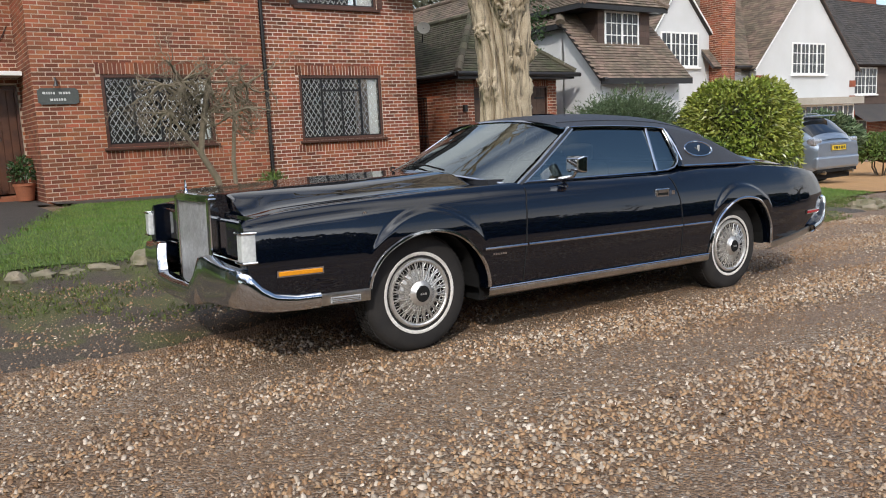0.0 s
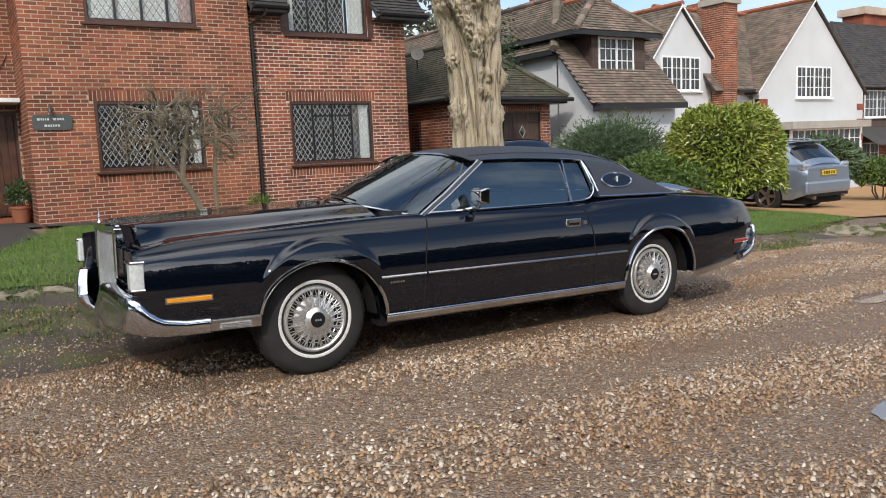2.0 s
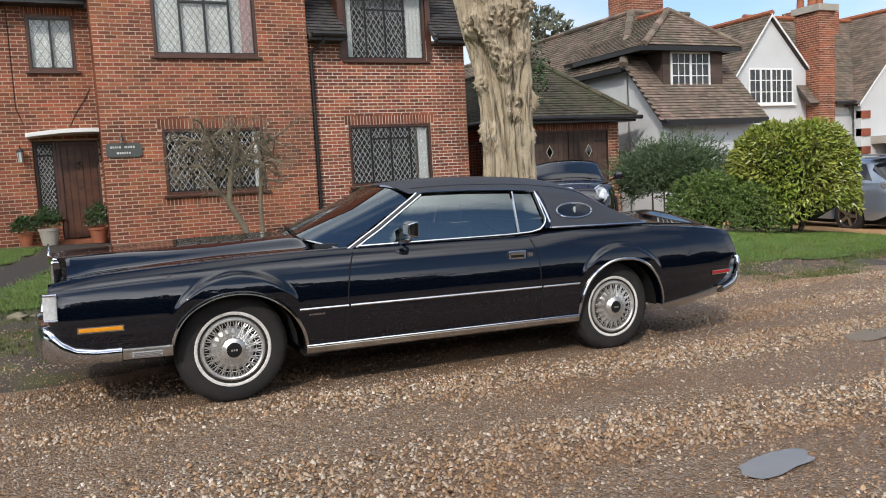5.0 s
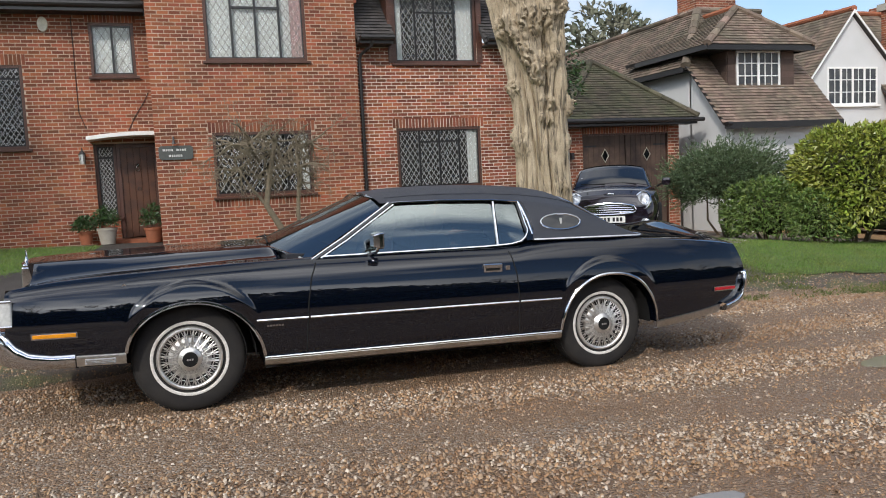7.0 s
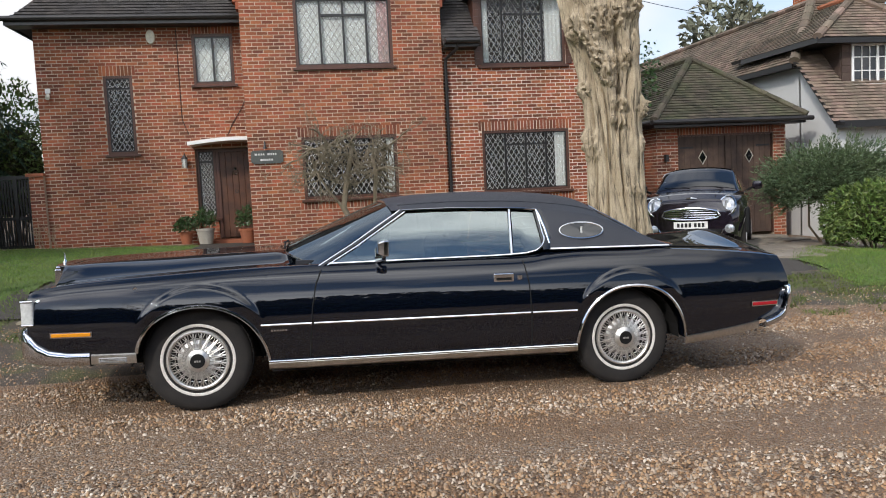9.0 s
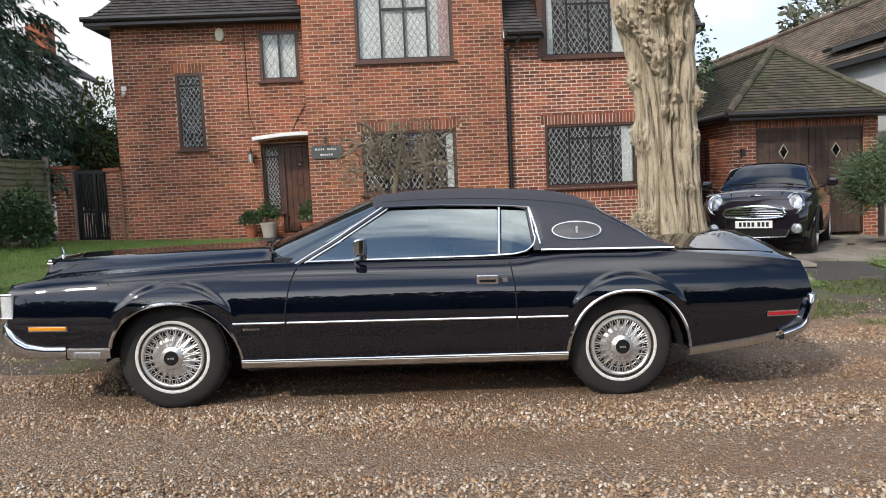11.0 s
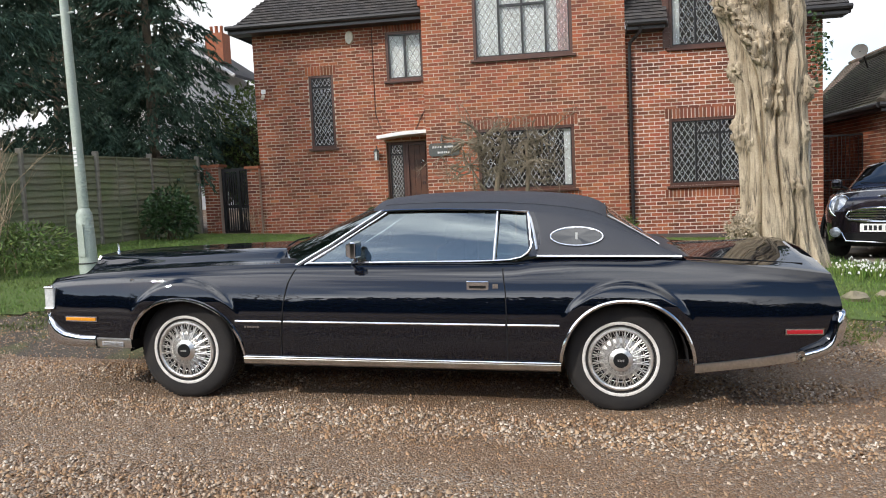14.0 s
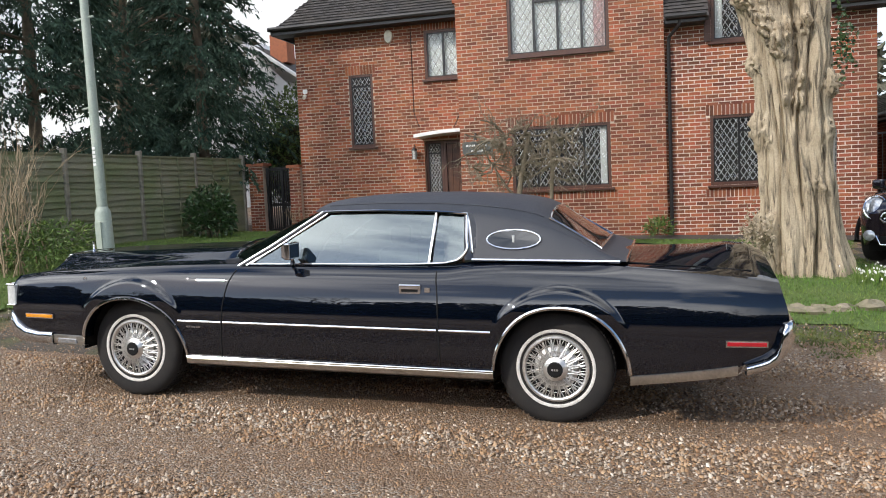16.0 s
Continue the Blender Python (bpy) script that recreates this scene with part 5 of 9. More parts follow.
# ---------------------------------------------------------------- greenery helpers
def leaves(points, normals, size, rng, aspect=0.42, droop=0.0, fold=0.15, jitter=0.8):
    """Small folded leaves: arrays of verts and faces. points, normals: N x 3 arrays."""
    n = len(points)
    d = normals + jitter * rng.normal(size=(n, 3))
    d[:, 2] -= droop
    d /= np.linalg.norm(d, axis=1)[:, None] + 1e-9
    r = rng.normal(size=(n, 3))
    s = np.cross(d, r)
    s /= np.linalg.norm(s, axis=1)[:, None] + 1e-9
    t = np.cross(s, d)
    L = (size * rng.uniform(0.6, 1.25, n))[:, None]
    a = points
    tip = points + d * L
    mid = points + d * L * 0.45
    left = mid + s * L * aspect * 0.5 + t * L * fold
    right = mid - s * L * aspect * 0.5 + t * L * fold
    v = np.stack([a, left, tip, right], axis=1).reshape(-1, 3)
    k = np.arange(n)[:, None] * 4
    f = np.concatenate([k + np.array([[0, 1, 2]]), k + np.array([[0, 2, 3]])])
    return v, f


def sprays(o, d, per, span, size, rng, aspect, hang=.35):
    """Flat feathery sprays from points o along d, each of short needles on both sides of a twig."""
    n = len(o)
    d = d / np.linalg.norm(d, axis=1)[:, None]
    side = np.cross(d, np.array([0, 0, 1.0])) + .3 * rng.normal(size=(n, 3))
    side /= np.linalg.norm(side, axis=1)[:, None]
    t = rng.random((n, per))
    sg = np.where(rng.random((n, per)) < .5, -1.0, 1.0)
    L = rng.uniform(*span, (n, 1))
    p = o[:, None] + d[:, None] * (t * L)[..., None] + side[:, None] * (sg * .05 * (1 - t))[..., None]
    w = d[:, None] * .75 + side[:, None] * (sg * .8 * (1.05 - .6 * t))[..., None] + np.array([0, 0, -hang])
    return leaves(p.reshape(-1, 3), w.reshape(-1, 3), size, rng, aspect, .0, .03, .22)


def array_part(name, v, f, mat, parent=None, label=""):
    me = bpy.data.meshes.new(name)
    me.from_pydata(np.asarray(v).tolist(), [], np.asarray(f).tolist())
    me.materials.append(mat)
    ob = new(name, me)
    if parent is not None:
        ob.parent = parent
    if label:
        ob["label"] = label
    return ob


def lumpy(n, centre, radii, rng, lumps=14, power=1.0, depth=0.28, flat_bottom=-0.55):
    """Points in the outer shell of a lumpy mass, with outward normals."""
    u = rng.normal(size=(n * 2, 3))
    u /= np.linalg.norm(u, axis=1)[:, None]
    u = u[u[:, 2] > flat_bottom][:n]
    c = rng.normal(size=(lumps, 3))
    c /= np.linalg.norm(c, axis=1)[:, None]
    h = np.max(np.clip(u @ c.T, 0, 1) ** 14, axis=1)
    sq = np.abs(u) ** (1 / power)
    base = u / (np.sum(np.abs(u) ** (2 * power), axis=1) ** (1 / (2 * power)))[:, None]
    k = (0.86 + 0.18 * h) * (1 - depth * rng.random(len(u)) ** 2)
    p = base * k[:, None] * np.array(radii) + np.array(centre)
    return p, u


def core(name, centre, radii, mat, parent, power=1.0, k=0.74):
    s = Shape()
    rows = []
    for i in range(13):
        a = -math.pi / 2 + math.pi * i / 12
        row = []
        for j in range(25):
            b = 2 * math.pi * j / 24
            u = Vector((math.cos(a) * math.cos(b), math.cos(a) * math.sin(b), math.sin(a)))
            q = sum(abs(c) ** (2 * power) for c in u) ** (1 / (2 * power))
            w = k * (1 + 0.18 * noise.noise(u * 2.3 + Vector(centre)))
            row.append(tuple(Vector(centre) + Vector([u[m] / q * radii[m] * w for m in range(3)])))
        rows.append(row)
    return part(name, s.grid(rows), mat, parent)


# dark filler: shade between the leaves, painted on a solid core
M_SHADE = material("painted_inner_shade", (0.030, 0.036, 0.014), 0.95, second=(0.05, 0.04, 0.02), scale=6)


def bush(name, label, category, centre, radii, mat, count, size, seed, power=1.0, aspect=0.42, droop=0.0, depth=0.28, stems=5, group="", core_k=0.74, jitter=0.8):
    rng = np.random.default_rng(seed)
    b = thing(name, label, category, group)
    p, u = lumpy(count, centre, radii, rng, power=power, depth=depth)
    v, f = leaves(p, u, size, rng, aspect, droop, jitter=jitter)
    tagged(array_part("foliage", v, f, mat, b), kind="stuff")
    core("shade_core", centre, radii, M_SHADE, b, power, core_k)
    g = gz(centre[0], centre[1])
    for i in range(stems):
        a = 2 * math.pi * i / stems
        x, y = centre[0] + 0.35 * radii[0] * math.cos(a), centre[1] + 0.35 * radii[1] * math.sin(a)
        part("stem", Shape().tube([(x * .3 + centre[0] * .7, y * .3 + centre[1] * .7, g - 0.05), (x, y, g + radii[2] * .6), (x, y, centre[2])], [.03, .022, .012], 6), M_TWIG, b)
    return b


def branchy(shape, start, direction, length, radius, depth, rng, spread=0.6, up=0.15, splits=(2, 3), segs=5, wiggle=0.18, shrink=0.66, rshrink=0.6, sides=5):
    """A limb that wanders and forks."""
    p, d = Vector(start), Vector(direction).normalized()
    pts, rad = [p.copy()], [radius]
    for i in range(segs):
        d = (d + Vector((rng.gauss(0, wiggle), rng.gauss(0, wiggle), rng.gauss(0, wiggle) + up * 0.2))).normalized()
        p = p + d * (length / segs)
        pts.append(p.copy())
        rad.append(radius * (1 - (1 - rshrink) * (i + 1) / segs))
    shape.tube(pts, rad, sides, caps=depth == 0)
    if depth > 0:
        for _ in range(rng.randint(*splits)):
            i = rng.randint(max(1, segs // 2), segs)
            nd = (d + Vector((rng.gauss(0, spread), rng.gauss(0, spread), rng.gauss(0, spread) + up))).normalized()
            branchy(shape, pts[i], nd, length * shrink * rng.uniform(.75, 1.2), rad[i] * 0.72, depth - 1, rng, spread, up, splits, segs, wiggle, shrink, rshrink, max(3, sides - 1))


# ---------------------------------------------------------------- lawns and grass
def inside(poly, x, y):
    c = False
    for i in range(len(poly)):
        (x0, y0), (x1, y1) = poly[i], poly[(i + 1) % len(poly)]
        if (y0 > y) != (y1 > y) and x < (x1 - x0) * (y - y0) / (y1 - y0) + x0:
            c = not c
    return c


LAWNS = {
    "lawn_front": [(-9.0, 2.3), (-6.4, 1.6), (-5.2, 2.1), (-4.3, 2.9), (-4.2, 4.2), (-3.4, 8), (-3.1, 11.2), (-6.2, 11.6), (-8.0, 11.9), (-8.6, 8)],
    "lawn_middle": [(-3.6, 3.1), (-2.2, 3.25), (-0.5, 3.1), (2.4, 2.9), (3.3, 2.5), (4.2, 2.3), (5.1, 3.2), (5.2, 4.0), (4.8, 5.2), (4.8, 7.0), (5.4, 9.6), (2.2, 9.7), (-1.6, 9.6), (-2.1, 8.2), (-3.0, 5.0)],
    "lawn_side": [(6.1, 2.6), (8.0, 2.3), (9.3, 2.6), (11.6, 3.1), (11.9, 4.3), (11.4, 5.2), (9.4, 5.6), (8.2, 6.4), (7.5, 5.4), (6.5, 4.4)],
}


def make_lawn(name, poly, label, count, seed):
    xs, ys = [p[0] for p in poly], [p[1] for p in poly]
    step = 0.16
    s = Shape()
    idx = {}
    nx, ny = int((max(xs) - min(xs)) / step) + 1, int((max(ys) - min(ys)) / step) + 1
    def vert(i, j):
        if (i, j) not in idx:
            x, y = min(xs) + i * step, min(ys) + j * step
            x += 0.05 * noise.noise((x * 3, y * 3, 1))
            y += 0.05 * noise.noise((x * 3, y * 3, 7))
            idx[i, j] = len(s.v)
            s.v.append((x, y, gz(x, y) + 0.035 + 0.02 * noise.noise((x * 1.5, y * 1.5, 2))))
        return idx[i, j]
    for i in range(nx):
        for j in range(ny):
            x, y = min(xs) + (i + .5) * step, min(ys) + (j + .5) * step
            if inside(poly, x + 0.12 * noise.noise((x * 2.3, y * 2.3, 5)), y + 0.12 * noise.noise((x * 2.3, y * 2.3, 9))):
                s.f.append((vert(i, j), vert(i + 1, j), vert(i + 1, j + 1), vert(i, j + 1)))
    t = part(name, s, M_TURF, smooth=True, angle=180)
    structure(t, label, "lawn")
    rng = np.random.default_rng(seed)
    pts = []
    while len(pts) < count:
        x, y = rng.uniform(min(xs), max(xs)), rng.uniform(min(ys), max(ys))
        wx, wy = x + 0.10 * rng.normal(), y + 0.10 * rng.normal()
        if inside(poly, wx, wy):
            pts.append((x, y, gz(x, y) + 0.03))
    p = np.array(pts)
    nrm = np.tile(np.array([0, 0, 1.0]), (len(p), 1))
    v, f = leaves(p, nrm, 0.048, rng, 0.16, -0.1, 0.02, 0.6)
    g = array_part("grass", v, f, M_GRASS)
    tagged(g, "short green winter grass blades", "grass", kind="stuff")


make_lawn("lawn_front", LAWNS["lawn_front"], "green lawn beside the fence", 48000, 1)
make_lawn("lawn_middle", LAWNS["lawn_middle"], "green lawn before the cottage and round the tree", 85000, 2)
make_lawn("lawn_side", LAWNS["lawn_side"], "strip of green lawn beside the drive", 26000, 3)


M_MOSS = material("moss_and_weed", (0.072, 0.105, 0.022), 0.8, second=(0.12, 0.135, 0.035), scale=3, amount=0.8, per="island", spread=0.4)


def make_verge():
    """Sparse moss and weeds on the muddy edge of the lane."""
    rng = np.random.default_rng(8)
    pts = []
    while len(pts) < 42000:
        if rng.random() < 0.6:
            x, y = rng.uniform(-7.5, 1.5), rng.uniform(0.4, 3.8)
        else:
            x, y = rng.uniform(3.2, 11), rng.uniform(1.2, 3.4)
        k = noise.noise((x * 0.9, y * 1.2, 4)) + 0.5 * noise.noise((x * 3, y * 3, 4)) + 0.40 * (y - 2.0)
        if k > rng.uniform(-0.1, 0.30):
            pts.append((x, y, gz(x, y) + 0.012))
    p = np.array(pts)
    v, f = leaves(p, np.tile(np.array([0, 0, 1.0]), (len(p), 1)), 0.044, rng, 0.26, -0.1, 0.03, 0.9)
    tagged(array_part("weeds", v, f, M_MOSS), "sparse moss and weeds on muddy verge", "weeds", kind="stuff")


make_verge()

# ---------------------------------------------------------------- path, drive, stones
def sheet(name, poly, mat, lift, label, step=0.25):
    xs, ys = [p[0] for p in poly], [p[1] for p in poly]
    s = Shape()
    idx = {}
    for i in range(int((max(xs) - min(xs)) / step) + 1):
        for j in range(int((max(ys) - min(ys)) / step) + 1):
            x, y = min(xs) + (i + .5) * step, min(ys) + (j + .5) * step
            if inside(poly, x, y):
                q = []
                for a, b in ((0, 0), (1, 0), (1, 1), (0, 1)):
                    if (i + a, j + b) not in idx:
                        X, Y = min(xs) + (i + a) * step, min(ys) + (j + b) * step
                        idx[i + a, j + b] = len(s.v)
                        s.v.append((X, Y, gz(X, Y) + lift + 0.008 * noise.noise((X, Y, 3))))
                    q.append(idx[i + a, j + b])
                s.f.append(tuple(q))
    return structure(part(name, s, mat, smooth=True, angle=180), label, name.replace("_", " "))


M_TARMAC = material("dark_tarmac", (0.06, 0.052, 0.045), 0.8, second=(0.035, 0.03, 0.026), scale=2, bump=0.006, bump_scale=90)
sheet("garden_path", [(-1.95, 11.9), (-3.05, 11.9), (-3.35, 8), (-4.3, 4.2), (-4.9, 2.9), (-3.5, 2.9), (-3.0, 5), (-2.1, 8.2)], M_TARMAC, 0.03, "dark tarmac path to the front door")
sheet("orange_drive", [(11.9, 3.2), (40, 3.0), (40, 11.5), (13, 11.8), (12.2, 8), (11.9, 5)], M_ORANGE, 0.035, "orange gravel drive of the white house")
sheet("flower_bed", [(-1.7, 9.7), (2.2, 9.8), (5.4, 9.7), (6.1, 9.8), (6.1, 10.9), (-1.85, 10.75)], M_TARMAC, 0.05, "bare soil bed along the cottage wall")


def make_paving():
    d = sheet("drive", [(4.9, 3.4), (7.0, 3.6), (7.6, 5.6), (8.6, 6.6), (9.8, 8.2), (9.9, 10.9), (6.2, 12.4), (5.6, 9.5), (4.9, 7)], M_TARMAC, 0.012, "worn paved drive before the garage")
    rng = random.Random(4)
    mesh = Shape().box(-.44, -.29, -.02, .44, .29, .02).mesh("paving_slab", M_PAVING)
    a = radians(-12)
    for i in range(6):
        for j in range(13):
            u, v = i * 0.90 + 0.45 * (j % 2), j * 0.60
            x, y = 5.2 + u * math.cos(a) - v * math.sin(a), 4.5 + u * math.sin(a) + v * math.cos(a)
            if inside([(5.1, 4.2), (7.5, 4.6), (8.6, 6.8), (9.6, 8.4), (9.8, 10.7), (6.4, 10.7), (5.4, 9)], x, y):
                o = new("paving_slab", mesh)
                o.parent = d
                o.matrix_basis = pose(x, y, gz(x, y) + 0.012 + rng.uniform(-.004, .004), rng.uniform(-.6, .6), rng.uniform(-.6, .6), -12 + rng.uniform(-.6, .6))


make_paving()


def boulder(name, x, y, r, seed, squash=0.6, stretch=1.4, turn=0):
    rows = []
    for i in range(9):
        a = -math.pi / 2 + math.pi * i / 8
        row = []
        for j in range(15):
            b = 2 * math.pi * j / 14
            u = Vector((math.cos(a) * math.cos(b), math.cos(a) * math.sin(b), math.sin(a)))
            k = r * (1 + 0.55 * noise.noise(u * 1.5 + Vector((seed * 3.1, 0, 0))) + 0.30 * noise.noise(u * 3.6 + Vector((0, seed, 0))))
            row.append((u.x * k * stretch, u.y * k, u.z * k * squash))
        rows.append(row)
    ob = part(name, Shape().grid(rows), M_STONE, smooth=True, angle=22)
    ob.matrix_basis = pose(x, y, gz(x, y) + r * 0.08, 0, 0, turn)
    return tagged(ob, "rough pale rockery stone on the lawn edge", "stone", "lawn edging stones")


_r = random.Random(21)
for (x, y, r) in ((-3.55, 2.9, .10), (-3.28, 2.95, .09), (-3.05, 3.0, .11), (-2.8, 3.03, .08), (-2.55, 3.08, .10), (-2.10, 3.14, .17), (-1.6, 3.1, .11), (-1.2, 3.1, .1), (-0.7, 3.05, .11), (-3.8, 2.8, .08),
                  (3.52, 2.92, .15), (3.72, 2.99, .10), (3.98, 3.05, .10), (4.22, 3.14, .13), (4.6, 3.3, .11), (5.0, 3.4, .11), (8.75, 1.75, .13), (9.0, 1.95, .16), (9.25, 1.7, .12), (9.5, 1.95, .15), (9.7, 1.65, .11), (9.15, 1.55, .10)):
    boulder("rockery_stone", x, y, r, _r.random() * 50, _r.uniform(.5, .75), _r.uniform(1.1, 1.7), _r.uniform(0, 180))

# ---------------------------------------------------------------- the old tree
def make_tree():
    t = thing("old_tree", "thick gnarled pale trunk of a pollarded tree", "tree")
    bx, by = 3.88, 4.85
    g = gz(bx, by)
    lumps = [(1, .58, .19, 192, 1.6), (2, 1.85, .15, 197, .8), (3, 1.65, .12, 205, .6), (4, 2.1, .11, 262, .8), (5, 2.32, .11, 266, .8), (6, 2.28, .14, 328, 1.0), (7, 2.75, .16, 250, 1.0), (8, 2.55, .13, 195, .8), (9, 3.0, .15, 236, 1.0), (10, 3.42, .2, 206, 1.1), (11, 3.5, .22, 255, 1.2), (12, 3.22, .12, 225, .8), (13, 2.95, .13, 276, .9), (14, 3.7, .2, 300, 1.0), (15, 1.75, .12, 322, .5), (16, 4.0, .25, 235, 1.1), (17, 4.3, .25, 275, 1.1), (18, 1.1, .1, 300, .4)]
    rows = []
    N, H = 260, 220
    for i in range(H + 1):
        z = -0.15 + 5.6 * i / H
        cx = interp(z, [(-.2, 3.86), (.6, 3.83), (1.5, 3.79), (2.6, 3.77), (3.6, 3.62), (5.5, 3.45)])
        rx = interp(z, [(-.2, .57), (.12, .51), (.4, .45), (.8, .405), (1.5, .37), (2.2, .375), (2.9, .42), (3.5, .50), (4.2, .58), (5.5, .66)])
        ry = rx * 0.92
        row = []
        for j in range(N + 1):
            a = 2 * math.pi * (j % N) / N
            u = Vector((math.cos(a), math.sin(a), 0))
            wob = noise.noise((math.cos(a) * 1.2, math.sin(a) * 1.2, z * 0.7))
            tw = a + 0.20 * z + 0.30 * wob
            c_, s_ = math.cos(tw), math.sin(tw)
            # rounded ropes with sharp crevices between them
            rope = 0.20 * (abs(noise.noise((c_ * 1.5, s_ * 1.5, z * 0.20))) - .22) + 0.15 * (abs(noise.noise((c_ * 3.4, s_ * 3.4, z * 0.30 + 9))) - .2)
            rope += 0.055 * (abs(noise.noise((c_ * 8.5, s_ * 8.5, z * 0.6))) - .2) + 0.014 * noise.noise((c_ * 22, s_ * 22, z * 2.0))
            # long open clefts that wander down the stem
            cleft = 0
            for mid, wide, deep, low, high in ((262, .09, .20, 1.9, 3.4), (268, .05, .17, .9, 2.0), (214, .06, .16, .5, 2.4), (305, .06, .15, .3, 2.2), (240, .05, .15, -.2, 1.1), (285, .06, .15, -.3, .9), (228, .05, .14, 1.4, 3.2), (292, .06, .16, 2.0, 3.6)):
                off = math.atan2(math.sin(a - radians(mid)), math.cos(a - radians(mid))) + .10 * math.sin(z * 2.1 + mid) + .14 * (z - low)  * (1 if mid < 250 else -.5)
                cleft -= deep * math.exp(-(off / wide) ** 2) * smoothstep(low - .3, low + .2, z) * smoothstep(high + .4, high - .2, z)
            burr = 0
            for (seed, lz, lr, ang, strong) in lumps:
                da = math.atan2(math.sin(a - radians(ang)), math.cos(a - radians(ang))) * rx
                q = (da * da + (z - lz) ** 2) / (lr * lr)
                if q < 4:
                    rough = abs(noise.noise((a * 7, z * 10, seed))) + .6 * abs(noise.noise((a * 16, z * 22, seed)))
                    burr += math.exp(-q * q * .8) * (.035 + .16 * rough) * strong
            knob = .05 * max(0, noise.noise((math.cos(a) * 6, math.sin(a) * 6, z * 4.4)) - .15) * smoothstep(1.6, 2.8, z)
            k = 1 + (rope + cleft) * (1.0 + 0.5 * smoothstep(0.8, 0.0, z)) * 1.7
            row.append((cx + u.x * (rx * k + burr + knob), by + 0.0 - 0.02 * z + u.y * (ry * k + burr + knob), z + g))
        rows.append(row)
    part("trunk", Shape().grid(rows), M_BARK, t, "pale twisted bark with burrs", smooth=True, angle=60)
    # limbs above: bare in winter
    rng = random.Random(3)
    for d, st, L, r in (((-.75, -.15, .9), (3.15, 4.75, 5.0), 2.4, .18), ((.35, .2, 1), (4.1, 4.8, 5.1), 2.6, .20), ((-.1, .6, 1), (3.7, 5.0, 5.3), 2.0, .12)):
        s = Shape()
        branchy(s, st, d, L, r, 3, rng, spread=.55, up=.12, splits=(2, 3), segs=6, wiggle=.13, shrink=.72, rshrink=.58, sides=8)
        part("limb", s, M_BARK, t, "bare winter limb", smooth=True, angle=60)
    # ivy high on one side
    nr = np.random.default_rng(5)
    p = np.array([[4.27 + .06 * nr.normal(), 4.62 + .14 * nr.normal(), g + 2.75 + .22 * nr.normal()] for _ in range(260)])
    v, f = leaves(p, np.tile([[.6, -.7, 0.1]], (260, 1)), .055, nr, .8, .2, .1, .7)
    tagged(array_part("ivy", v, f, M_IVY, t), kind="stuff")
    # burr shoots at the foot
    p = np.array([[3.28 + .10 * nr.normal(), 4.45 + .10 * nr.normal(), g + .5 + .15 * nr.normal()] for _ in range(500)])
    v, f = leaves(p, np.tile([[-.5, -.6, 0.1]], (500, 1)), .05, nr, .6, .0, .1, 1.0)
    tagged(array_part("burr_tuft", v, f, M_BARK, t), kind="stuff")
    # narrow white sign board tied to the trunk
    s = thing("tree_sign", "narrow white sign board fixed to the tree", "sign", "", pose(4.20, 4.70, g + 1.42, 0, 4, 66))
    bd = Shape().box(-.055, -.01, -.33, .055, .01, .33)
    bevel(part("board", bd, M_CONCRETE, s), .004, 1)
    for i in range(7):
        part("letter_bar", Shape().box(-.018, -.014, .20 - i * .065, .018, -.0105, .235 - i * .065), M_BLACK, s)


make_tree()


def make_snowdrops():
    nr = np.random.default_rng(12)
    n = 130
    base = np.stack([4.72 + .22 * nr.normal(size=n), 4.15 + .16 * nr.normal(size=n), np.zeros(n)], axis=1)
    base[:, 2] = [gz(a, b) + .03 for a, b, _ in base]
    st = thing("snowdrop_clump", "clump of white snowdrops in the grass", "flowers")
    v, f = leaves(np.repeat(base, 3, axis=0), np.tile([[0, 0, 1.0]], (n * 3, 1)), .17, nr, .10, -.3, .02, .3)
    tagged(array_part("flower_leaves", v, f, M_GRASS, st), kind="stuff")
    top = base + np.array([0, 0, .15]) + .03 * nr.normal(size=(n, 3))
    v, f = leaves(np.repeat(top, 3, axis=0), np.tile([[0, 0, -1.0]], (n * 3, 1)), .035, nr, .6, .2, .1, .4)
    tagged(array_part("petals", v, f, M_PETAL, st), kind="stuff")


make_snowdrops()


